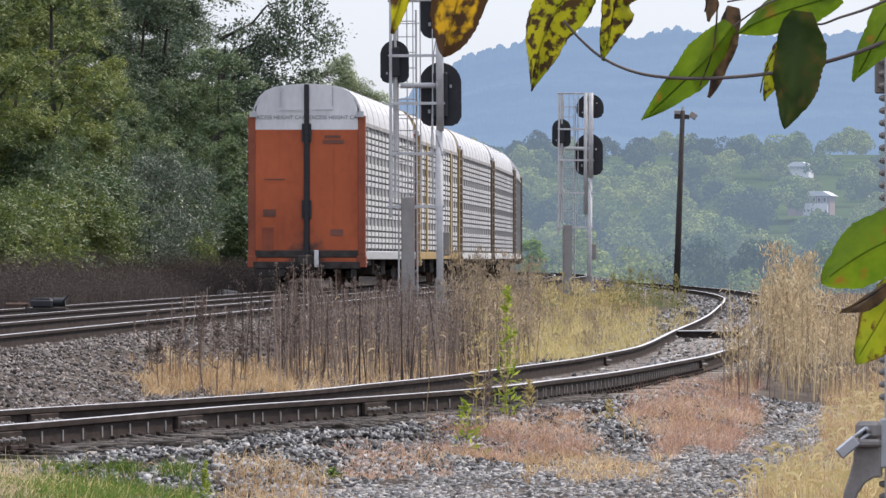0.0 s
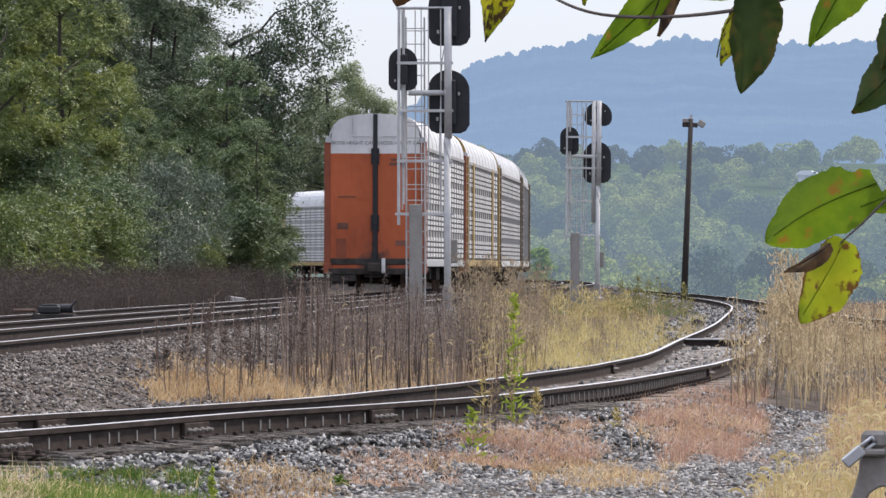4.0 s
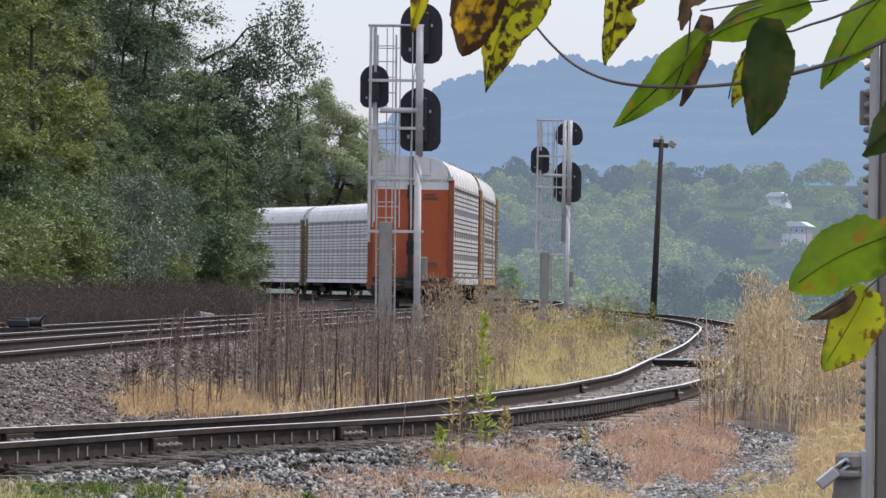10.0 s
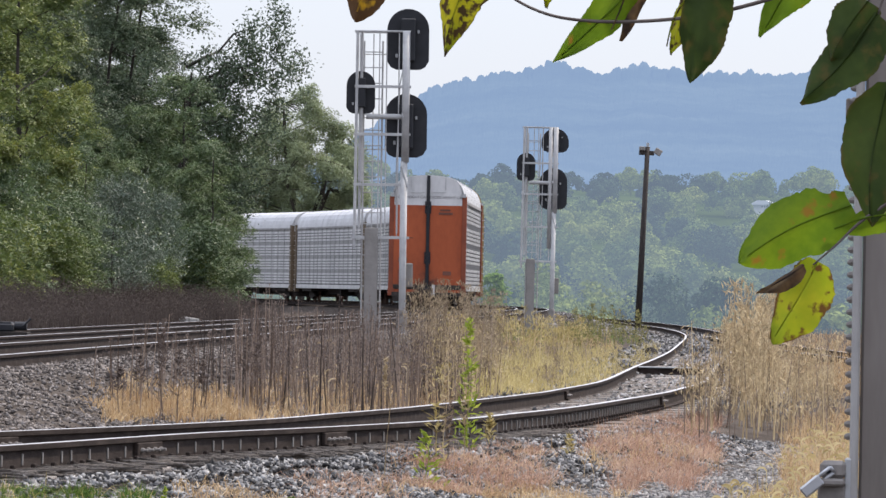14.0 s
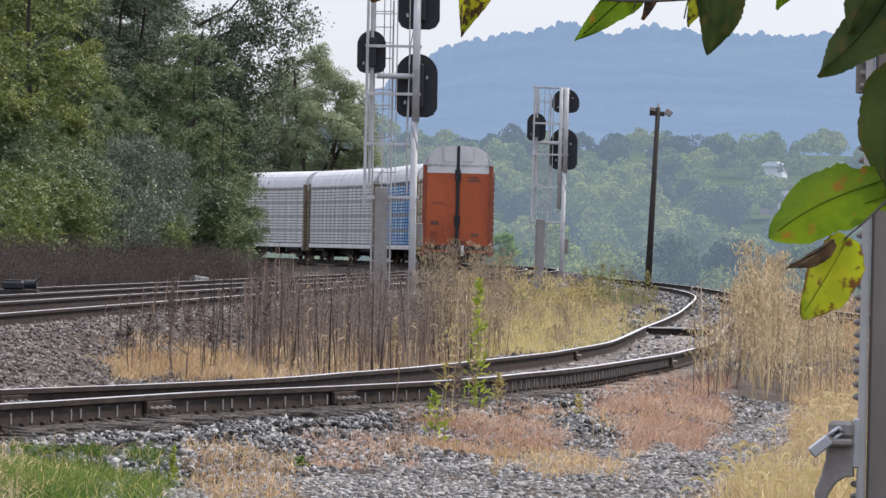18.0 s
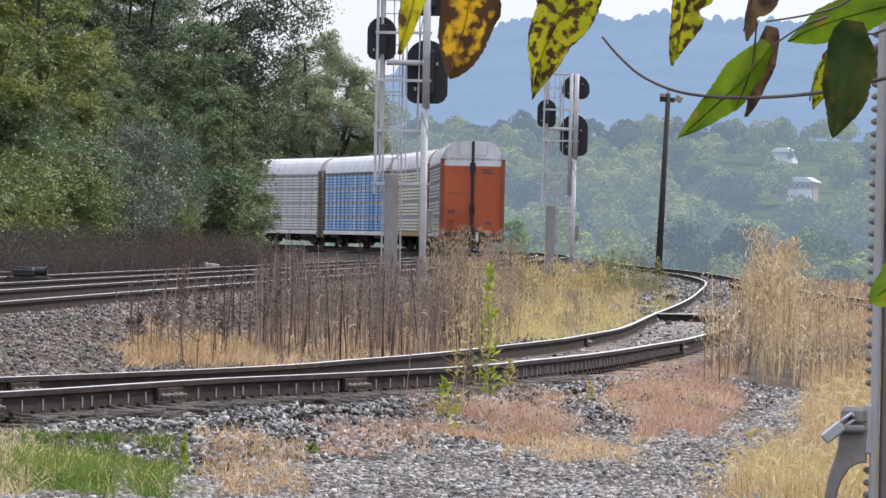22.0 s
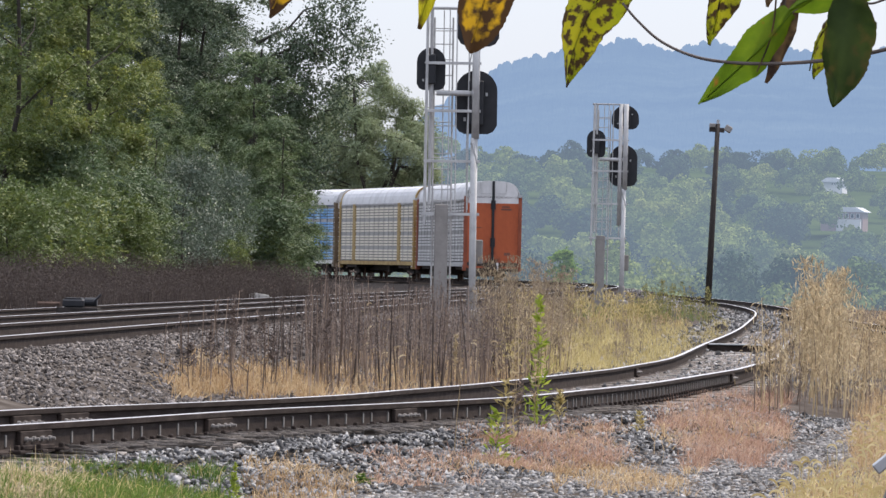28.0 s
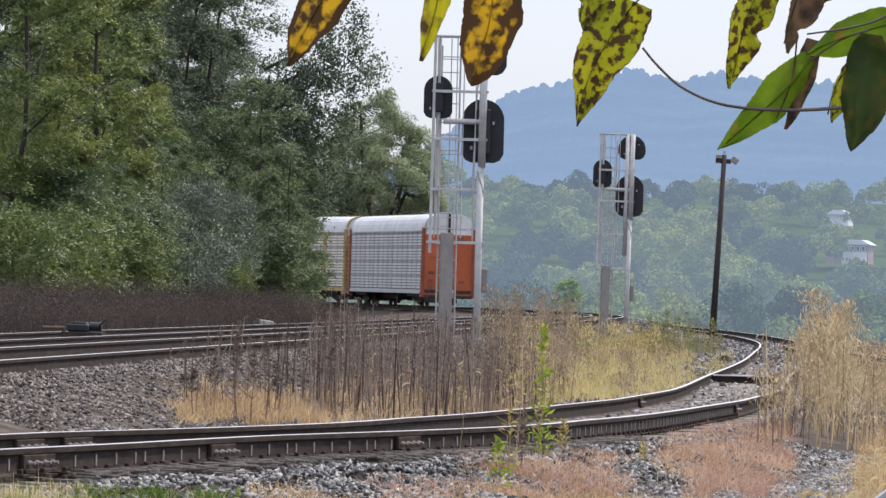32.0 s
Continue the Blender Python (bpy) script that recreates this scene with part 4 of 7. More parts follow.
def weed_stand(name, n, u0, u1, v0, v1, h, stem_w, stem_mat, head_mat, label, head=(0.45, 26, 0.05), ragged=0.0, lean=0.05, aspect=0.4):
    """A stand of upright stalks, with feathery heads on their upper part."""
    xy, z = clear_of_tracks(*area(n, u0, u1, v0, v1, ragged=ragged), gap=1.3)
    n = len(xy)
    hh = h * RNG.uniform(0.45, 1.2, n)
    lx, ly = RNG.normal(0, lean, n) * hh, RNG.normal(0, lean, n) * hh
    vs, fs, base = [], [], 0
    w = stem_w * RNG.uniform(0.6, 1.3, n) / 2
    for ang in (0.0, 1.57):
        cx, cy = np.cos(ang) * w, np.sin(ang) * w
        b = np.stack([xy[:, 0], xy[:, 1], z], 1)
        t = b + np.stack([lx, ly, hh], 1)
        off = np.stack([cx, cy, 0 * w], 1)
        v = np.stack([b - off, b + off, t + off * 0.4, t - off * 0.4], 1).reshape(-1, 3)
        o = np.arange(n)[:, None] * 4 + base
        vs.append(v)
        fs.append(np.concatenate([o + [0, 1, 2], o + [0, 2, 3]]))
        base += len(v)
    ob = from_mesh(name, array_mesh(name, np.concatenate(vs), np.concatenate(fs)), stem_mat)
    tagged(ob, label, "weeds", kind="stuff")
    frac, k, size = head
    idx = np.repeat(np.arange(n), k)
    f = 1 - frac * RNG.random(len(idx)) ** 1.3
    pos = np.stack([xy[idx, 0] + lx[idx] * f, xy[idx, 1] + ly[idx] * f, z[idx] + hh[idx] * f], 1)
    spread = 0.5 * size + 0.09 * h * (1 - f) / max(frac, 0.01) * frac * 2
    pos[:, 0] += RNG.normal(0, 1, len(idx)) * spread
    pos[:, 1] += RNG.normal(0, 1, len(idx)) * spread
    d = np.tile([0, 0, 1.1], (len(idx), 1)).astype(float)
    v, fc = leaf_quads(pos, size, RNG, 0.0, aspect, d)
    ob = from_mesh(name + "_heads", array_mesh(name + "_heads", v, fc), head_mat)
    tagged(ob, "feathery seed heads of " + label, "weeds", kind="stuff")


FOX_EDGE = (1450, 790, 1.35)
# dead brown stand between the tracks, with straw at its foot
weed_stand("dark_weed_stalks", 85, 430, 900, 600, 696, 1.0, 0.019, M_BRUSH, M_DEAD, "dark single stalks standing among the dead weeds", head=(0.45, 30, 0.03), lean=0.06)
weed_stand("dead_weeds", 520, 480, 900, 585, 696, 0.98, 0.014, M_STALK, M_DEAD, "dense dead brown weed stalks between the tracks", head=(0.55, 44, 0.03), ragged=0.25, lean=0.07)
weed_stand("dead_weeds", 60, 230, 520, 620, 690, 0.80, 0.014, M_STALK, M_DEAD, "scattered dead brown weed stalks between the tracks", head=(0.35, 20, 0.03))
weed_stand("dry_weeds", 170, 790, 960, 575, 685, 1.36, 0.010, M_STALK, M_PLUME, "tall dry plume weeds beside the signal", head=(0.55, 75, 0.067), ragged=0.2, lean=0.08, aspect=0.13)
weed_stand("dry_weeds", 110, 820, 970, 560, 685, 0.95, 0.011, M_TAN, M_TAN, "dry tan weeds beside the signal", head=(0.5, 32, 0.067), ragged=0.3, lean=0.08, aspect=0.13)
weed_stand("dry_weeds", 26, 960, 1110, 560, 640, 0.62, 0.010, M_STALK, M_PLUME, "scattered tall dry weeds in the yellow grass", head=(0.55, 50, 0.067), lean=0.10, aspect=0.13)
weed_stand("green_dry_weeds", 20, 840, 920, 600, 680, 1.0, 0.012, M_TAN, M_YGRASS, "yellow green weeds beside the signal", head=(0.6, 40, 0.05), lean=0.08)
weed_stand("dry_weeds", 70, 940, 1100, 535, 580, 0.8, 0.015, M_TAN, M_YGRASS, "dry tan weeds at the foot of the signal", head=(0.5, 32, 0.114), aspect=0.13)
weed_stand("olive_weeds", 48, 1075, 1215, 530, 572, 1.0, 0.016, M_OLIVE, M_OLIVE, "olive green bushy weeds at the foot of the far signal", head=(0.75, 60, 0.07), ragged=0.4, lean=0.12)
weed_stand("tall_dry_weeds", 130, 1275, 1550, 625, 722, 0.95, 0.012, M_TAN, M_TAN, "tall dry tan weeds beside the siding", head=(0.6, 37, 0.067), ragged=0.6, lean=0.07, aspect=0.13)
weed_stand("tall_dry_weeds", 170, 1275, 1550, 625, 722, 0.90, 0.011, M_STALK, M_TAN, "tall dry tan weeds beside the siding", head=(0.6, 26, 0.067), ragged=0.6, lean=0.09, aspect=0.13)
weed_stand("tall_dry_weeds", 60, 1360, 1440, 640, 690, 1.35, 0.015, M_TAN, M_TAN, "tall dry tan plume weeds beside the siding", head=(0.45, 75, 0.095), aspect=0.13)
grass("straw_grass", 4200, 230, 560, 648, 705, 0.21, 0.008, M_STRAW, "dry straw grass under the dead weeds", 0.45)
grass("straw_grass", 3000, 520, 930, 600, 700, 0.22, 0.008, M_STRAW, "dry straw grass under the dead weeds", 0.2)
grass("yellow_grass", 14000, 880, 1240, 548, 652, 0.24, 0.009, M_YGRASS, "yellowing tall grass inside the curve", 0.35)
grass("pink_grass", 5200, 1090, 1350, 672, 750, 0.17, 0.0045, M_PINK, "pinkish dry grass tufts on gravel", 0.7, 1.1)
grass("dry_grass", 1200, 1100, 1350, 680, 770, 0.15, 0.006, M_STRAW, "dry straw grass among the pink tufts", 0.7, 1.1)
grass("pink_grass", 4800, 1150, 1350, 735, 815, 0.14, 0.0045, M_PINK, "pinkish dry grass tufts on gravel", 0.75, 1.1)
grass("pink_grass", 5200, 760, 1060, 728, 815, 0.13, 0.0045, M_PINK, "pinkish dry grass beside the siding", 0.8, 1.1)
grass("dry_grass", 1000, 740, 1080, 735, 830, 0.12, 0.005, M_STRAW, "dry straw grass among the pink tufts", 0.8, 1.1)
grass("dry_grass", 2400, 930, 1190, 800, 862, 0.10, 0.005, M_STRAW, "low dry grass on gravel", 0.7, 1.1)
grass("dry_grass", 1400, 590, 800, 790, 850, 0.09, 0.005, M_PINK, "low dry grass on gravel", 0.8, 1.1)
grass("dry_grass", 1500, 380, 580, 815, 930, 0.12, 0.005, M_STRAW, "low dry grass on gravel", 0.7, 1.1)
grass("golden_grass", 5200, 1455, 1680, 655, 800, 0.20, 0.006, M_STRAW, "golden dry grass by the cabinet", 0.4, 1.0)
grass("foxtail_grass", 4600, 1270, 1720, 795, 935, 0.16, 0.005, M_STRAW, "yellow green foxtail grass by the cabinet", 0.45, 1.0, FOX_EDGE)
grass("foxtail_grass", 2400, 1290, 1720, 805, 935, 0.18, 0.006, M_YGRASS, "yellow green foxtail grass by the cabinet", 0.45, 1.0, FOX_EDGE)
grass("green_grass", 10500, -80, 345, 834, 935, 0.125, 0.0055, M_GREEN, "fresh green grass tuft at the ballast foot", 0.6, 1.35)
grass("yellow_grass", 900, -80, 350, 830, 935, 0.14, 0.005, M_YGRASS, "yellowing blades among the green tuft", 0.6, 1.0)
grass("dry_grass", 2200, -90, 95, 838, 940, 0.15, 0.005, M_TAN, "brown dry blades before the green tuft", 0.5, 1.2)
grass("dry_grass", 700, 0, 300, 830, 920, 0.13, 0.004, M_OLIVE, "olive blades among the green tuft", 0.6, 1.3)

grass("golden_grass", 5000, 1330, 1700, 520, 640, 0.42, 0.012, M_STRAW, "tall golden grass along the bank", 0.2)
grass("yellow_grass", 2600, 960, 1150, 520, 556, 0.22, 0.012, M_STRAW, "dry grass by the far curve", 0.5)
grass("green_grass", 900, 950, 1200, 522, 550, 0.30, 0.014, M_GREEN, "green tufts by the far curve", 0.8)


# ---- trees ----
def limbs(rng, h, spread, n):
    """A tapered trunk with forked limbs; returns the mesh and the limb ends."""
    bm = bmesh.new()
    p, r, tips = Vector((0, 0, -0.3)), 0.035 * h * 0.28 + 0.02, []
    nodes = [(p, r)]
    for i in range(6):
        q = p + Vector((rng.normal(0, 0.05) * h * 0.3, rng.normal(0, 0.05) * h * 0.3, h * 0.155))
        tube(bm, p, q, r, r * 0.82, 7)
        p, r = q, r * 0.82
        nodes.append((p, r))
    for i in range(n):
        b, br = nodes[1 + i % 6]
        a = i * 2.4 + rng.normal(0, 0.3)
        ln = spread * rng.uniform(0.55, 1.0) * (1.05 - 0.09 * (i % 6))
        m = b + Vector((math.cos(a) * ln * 0.5, math.sin(a) * ln * 0.5, ln * rng.uniform(0.15, 0.35)))
        e = m + Vector((math.cos(a + 0.3) * ln * 0.5, math.sin(a + 0.3) * ln * 0.5, ln * rng.uniform(0.0, 0.35)))
        tube(bm, b, m, br * 0.5, br * 0.3, 5)
        tube(bm, m, e, br * 0.3, br * 0.1, 5)
        tips += [m, e, (m + e) / 2]
    tips.append(p)
    return bm, tips


def tree(name, h, spread, leaves, size, mat, label, seed, clump=0.14, low=0.1, category="tree", shoot=False):
    """A tree or shrub of leafy clumps; shoot: its sprays stand up instead of drooping."""
    rng = np.random.default_rng(seed)
    t = tagged(new(name), label, category)
    bm, tips = limbs(rng, h, spread, 14)
    part("trunk", bm, M_BARK, t)
    m = 92
    centres, radii = np.empty((m, 3)), spread * clump * rng.uniform(0.8, 2.2, m)
    for k in range(m):
        if k % 3 == 0:
            centres[k] = tips[rng.integers(len(tips))]
        else:
            a, zz = rng.uniform(0, 2 * np.pi), rng.uniform(low, 1.0)
            rr = spread * math.sqrt(max(0.05, 1 - (2 * abs(zz - 0.5)) ** 2.4)) * rng.uniform(0.05, 1.0) ** 0.6
            centres[k] = (rr * math.cos(a), rr * math.sin(a), zz * h)
    inner = int(leaves * 0.35)          # leaves deep in the clumps
    pick = rng.choice(m, size=inner, p=radii ** 2 / np.sum(radii ** 2))
    g = rng.normal(0, 1, (inner, 3))
    g /= np.linalg.norm(g, axis=1)[:, None]
    g[:, 2] = np.where(g[:, 2] < -0.25, -g[:, 2], g[:, 2])
    pos = centres[pick] + g * (radii[pick] * rng.uniform(0.45, 0.9, inner))[:, None]
    pos[:, 2] = np.abs(pos[:, 2])
    v, f = leaf_quads(pos, size, rng, 0.4, out=g)
    # sprays that reach out of the clumps and droop (or shoot up), with leaves in two rows
    per = 14
    n = (leaves - inner) // per
    pick = rng.choice(m, size=n, p=radii ** 2 / np.sum(radii ** 2))
    g = rng.normal(0, 1, (n, 3))
    g /= np.linalg.norm(g, axis=1)[:, None]
    g[:, 2] = np.where(g[:, 2] < -0.2, -g[:, 2], g[:, 2])
    start = centres[pick] + g * radii[pick][:, None] * 0.5
    out = start * [1, 1, 0] / (np.linalg.norm(start[:, :2], axis=1)[:, None] + 0.3)
    d = g * 0.8 + out * (0.3 if shoot else 0.7) + [0, 0, 0.9 if shoot else 0.05]
    d /= np.linalg.norm(d, axis=1)[:, None]
    ln = radii[pick] * rng.uniform(0.55, 1.25, n)
    k = np.arange(per)
    f0 = (k + 1.0) / per
    sag = (0.05 if shoot else 0.45) * ln[:, None] * f0[None] ** 2
    pos = start[:, None] + d[:, None] * (ln[:, None] * f0[None])[..., None] - sag[..., None] * np.array([0, 0, 1.0])
    side = np.cross(d, [0, 0, 1.0])
    side /= np.linalg.norm(side, axis=1)[:, None] + 1e-6
    dirs = side[:, None] * np.where(k % 2, 1.0, -1.0)[None, :, None] * (0.7 if shoot else 1.3) + d[:, None] * (1.5 if shoot else 0.9)
    top = np.repeat(g * 0.5 + [0, 0, 0.7], per, axis=0)
    pos = pos.reshape(-1, 3) + rng.normal(0, 0.025, (n * per, 3))
    pos[:, 2] = np.abs(pos[:, 2])
    v2, f2 = leaf_quads(pos, size, rng, 0.4, 0.32 if shoot else 0.5, dirs.reshape(-1, 3), top)
    v, f = np.concatenate([v, v2]), np.concatenate([f, f2 + len(v)])
    crown = from_mesh("crown", array_mesh("crown", v, f), mat, t)
    return t


def dome_tree(h, spread, mat, label, seed):
    """A broad open tree: a forked trunk, rising limbs and tufts of leaves with gaps between them."""
    rng = np.random.default_rng(seed)
    t = tagged(new("tree"), label, "tree")
    bm = bmesh.new()
    tufts, nodes = [], []
    for k in range(7):
        a = k * 0.9 + rng.normal(0, 0.2)
        lean = rng.uniform(0.25, 0.95)
        pts = [Vector((0, 0, -0.5)), Vector((0.1 * math.cos(a), 0.1 * math.sin(a), h * 0.16))]
        for f in (0.35, 0.6, 0.82, 1.0):
            top = h * (0.96 - 0.42 * lean ** 2)
            pts.append(Vector((math.cos(a) * spread * lean * f ** 0.9 + rng.normal(0, 0.15), math.sin(a) * spread * lean * f ** 0.9 + rng.normal(0, 0.15), h * 0.16 + (top - h * 0.16) * f)))
        tube_path(bm, pts, 0.26, 0.04, 6)
        nodes += pts[2:]
    # tufts all through the dome, each on a twig from the nearest limb
    for k in range(170):
        a, rr, f = rng.uniform(0, 2 * math.pi), rng.uniform(0, 1) ** 0.45, rng.uniform(0.0, 1.0) ** 0.7
        top = h * (0.97 - 0.34 * rr ** 2.2)
        e = Vector((math.cos(a) * spread * rr, math.sin(a) * spread * rr, h * 0.26 + (top - h * 0.26) * f))
        q = min(nodes, key=lambda p: (p - e).length)
        tube(bm, q, e, 0.05, 0.015, 4)
        tufts.append(tuple(e))
    part("trunk", bm, M_BARK, t)
    tufts = np.array(tufts)
    size = rng.uniform(0.55, 1.15, len(tufts))
    n = 95000
    pick = rng.choice(len(tufts), size=n, p=size ** 2 / np.sum(size ** 2))
    g = rng.normal(0, 1, (n, 3))
    g /= np.linalg.norm(g, axis=1)[:, None]
    g[:, 2] = np.where(g[:, 2] < -0.65, -g[:, 2], g[:, 2])
    pos = tufts[pick] + g * (size[pick] * rng.uniform(0.4, 1.1, n))[:, None] * [1.0, 1.0, 0.9]
    v, f = leaf_quads(pos, 0.155, rng, 0.4, out=g)
    from_mesh("crown", array_mesh("crown", v, f), mat, t)
    return t


def put(src, x, y, s=1.0, turn=0.0, z=None, label=""):
    z = float(ground_height(np.array([x]), np.array([y]))[0]) if z is None else z
    m = pose(x, y, z, 0, 0, turn) @ Matrix.Diagonal((s, s, s, 1))
    c = copy_thing(src, m)
    if label:
        c["label"] = label
    return c


def at(u, d):
    return (u - 784) / F_LEN * d


def overhang():
    """A tree whose thin boughs reach out over the line, with hanging sprays."""
    d = 250.0
    rng = np.random.default_rng(44)
    t = tagged(new("tree"), "dark tree with thin boughs hanging over the track", "tree")
    t.matrix_basis = pose(at(372, d), d, 0.2) @ Matrix.Diagonal((1.16, 1.16, 1.16, 1))
    bm = bmesh.new()
    tube(bm, (0, 0, -0.3), (0.3, 0, 5.0), 0.22, 0.15, 8)
    tube(bm, (0.3, 0, 5.0), (0.5, 0, 7.6), 0.15, 0.03, 8)
    cl = []
    for z0, reach_x, z1 in ((3.2, 2.3, 4.2), (4.0, 2.3, 5.1), (4.8, 2.6, 6.2), (5.6, 3.1, 7.2), (6.4, 3.7, 8.3), (7.0, 3.9, 9.1), (7.8, 3.4, 10.0), (4.4, 1.8, 5.6), (5.4, 1.9, 7.0), (6.6, 2.2, 8.8)):
        p = Vector((0.35, 0, z0))
        for k in range(6):
            f = (k + 1) / 6
            q = Vector((0.35 + (reach_x - 0.35) * f, rng.normal(0, 0.4), z0 + (z1 - z0) * f - 0.5 * f * f + rng.normal(0, 0.12)))
            tube(bm, p, q, 0.07 * (1.05 - f), 0.07 * (0.9 - f * 0.85), 5)
            for s in range(2):
                e = q + Vector((rng.uniform(-0.2, 0.6), rng.normal(0, 0.5), rng.uniform(-0.75, 0.25)))
                tube(bm, q, e, 0.02, 0.006, 4)
                cl += [e, (q + e) / 2]
            p = q
    part("trunk", bm, M_BARK, t)
    cl = np.array([tuple(v) for v in cl])
    pick = rng.integers(len(cl), size=18000)
    pos = cl[pick] + rng.normal(0, 1, (18000, 3)) * [0.20, 0.24, 0.24]
    v, f = leaf_quads(pos, 0.12, rng, 0.3, 0.5)
    from_mesh("crown", array_mesh("crown", v, f), M_LEAF_DARK, t)


def beside(u, off):
    """Depth at which the bearing u meets a line off metres to the left of the main track."""
    return (13.0 + off) / (0.0502 + (784 - u) / F_LEN)


def left_woods():
    def stand(src, rows, z=0.1):
        for u, off, s, r in rows:
            d = beside(u, off)
            put(src, at(u, d), d, s, r, z)

    def first(src, u, off, z=0.1):
        d = beside(u, off)
        src.matrix_basis = pose(at(u, d), d, z)
        return src

    tall = first(tree("tree", 13, 3.8, 52000, 0.125, M_LEAF_DARK, "tall dark green tree at the edge of the woods", 11), 235, 12)
    yel = first(tree("tree", 11, 2.6, 40000, 0.11, M_LEAF_YEL, "tall yellow green tree beside the main track", 12), 75, 9)
    mid = first(tree("tree", 9, 2.5, 34000, 0.11, M_LEAF_MID, "green tree beside the main track", 13), 350, 9.5)
    silver = first(tree("shrub", 3.6, 1.55, 13000, 0.085, M_LEAF_SILVER, "silvery green shrub at the edge of the woods", 14, clump=0.2, low=0.15, category="shrub", shoot=True), 268, 6.6, 0.2)
    low = first(tree("shrub", 2.4, 1.3, 8000, 0.10, M_LEAF_YEL, "low yellow green shrub beside the track", 15, clump=0.2, low=0.1, category="shrub"), 60, 6.4, 0.2)
    grn = first(tree("shrub", 3.0, 1.5, 15000, 0.095, M_LEAF_MID, "green shrub under the trees", 16, clump=0.2, low=0.05, category="shrub"), 190, 6.8, 0.1)
    stand(tall, ((120, 17, 1.0, 40), (285, 17, 1.0, 120), (160, 12, 0.8, 200), (20, 16, 1.1, 250), (265, 22, 1.2, 90), (-40, 22, 1.2, 300), (250, 24, 1.0, 160), (272, 11.5, 1.0, 20), (250, 14, 1.1, 230)))
    stand(tall, ((-90, 18, 1.1, 70), (60, 20, 1.15, 140), (150, 21, 1.1, 15), (215, 19, 1.05, 275), (-10, 26, 1.2, 190), (100, 27, 1.2, 320)))
    stand(yel, ((-50, 9, 1.0, 30), (145, 11, 0.75, 80), (5, 12, 1.1, 210), (40, 10.5, 0.9, 160), (110, 13, 1.0, 300)))
    stand(mid, ((300, 9, 0.75, 70), (385, 11, 0.62, 150), (405, 8.5, 0.5, 250), (365, 7.8, 0.95, 330), (190, 9, 0.6, 10), (250, 9.5, 0.7, 200), (110, 8, 0.5, 280)))
    stand(silver, ((318, 7.4, 0.95, 50), (228, 7.6, 0.8, 110), (375, 7.0, 0.75, 150), (340, 9.0, 1.3, 240)), 0.2)
    stand(low, ((5, 6.6, 0.95, 60), (120, 6.8, 1.1, 130), (165, 6.2, 0.8, 220), (395, 6.2, 0.8, 20), (-45, 6.4, 1.0, 90), (350, 6.4, 0.6, 300)), 0.2)
    stand(grn, ((90, 7.6, 1.1, 60), (295, 8.4, 1.2, 90), (372, 8.0, 1.0, 20), (402, 6.6, 0.9, 160), (425, 7.4, 0.7, 260), (30, 7.8, 1.3, 210), (150, 8.0, 1.2, 330)))
    for u, d, s, r in ((412, 236, 0.72, 10), (428, 256, 0.75, 130), (395, 255, 0.9, 60)):
        put(mid, at(u, d), d, s, r, -0.3)
    for u, d, s, r in ((420, 230, 1.1, 10), (440, 250, 1.0, 130)):
        put(grn, at(u, d), d, s, r, -0.4)
    overhang()
    centre = dome_tree(16.6, 4.5, M_LEAF_FAR, "spreading tree behind the train, paled to grey green for haze", 21)
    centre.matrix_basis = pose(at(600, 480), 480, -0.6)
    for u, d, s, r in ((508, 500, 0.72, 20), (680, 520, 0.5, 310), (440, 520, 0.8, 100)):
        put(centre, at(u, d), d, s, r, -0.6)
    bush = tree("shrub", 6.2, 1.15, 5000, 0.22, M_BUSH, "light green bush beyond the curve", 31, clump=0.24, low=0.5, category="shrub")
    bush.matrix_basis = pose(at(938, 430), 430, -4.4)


left_woods()


def undergrowth():
    """The strip of dead brush along the left side of the main line."""
    n = 12000
    s = RNG.uniform(-75, 45, n)
    off = -(2.6 + RNG.uniform(0, 1, n) * 3.6)
    t = np.gradient(MAIN, axis=0)
    i = np.clip((s - S_AT[0]).astype(int), 0, len(S_AT) - 1)
    p = MAIN[i] + np.stack([t[i, 1], -t[i, 0]], 1) * off[:, None]
    z = ground_height(p[:, 0], p[:, 1])
    blades("dead_brush", p, z - 0.02, 0.62, 0.02, M_BRUSH, "strip of dark dead brush along the main track", "brush", lean=0.25)
    lump = np.array([0.74 + 0.55 * noise.noise((a * 0.55, b * 0.16, 2.0)) for a, b in p])
    m = 90000
    k = RNG.integers(n, size=m)
    pos = np.stack([p[k, 0], p[k, 1], z[k] + RNG.uniform(0.02, 1.0, m) ** 0.9 * lump[k]], 1) + RNG.normal(0, 0.12, (m, 3))
    v, f = leaf_quads(pos, 0.062, RNG, 0.2, 0.35)
    ob = from_mesh("dead_brush_twigs", array_mesh("dead_brush_twigs", v, f), M_BRUSH)
    tagged(ob, "brown dead leaves of the brush along the track", "brush", kind="stuff")


undergrowth()


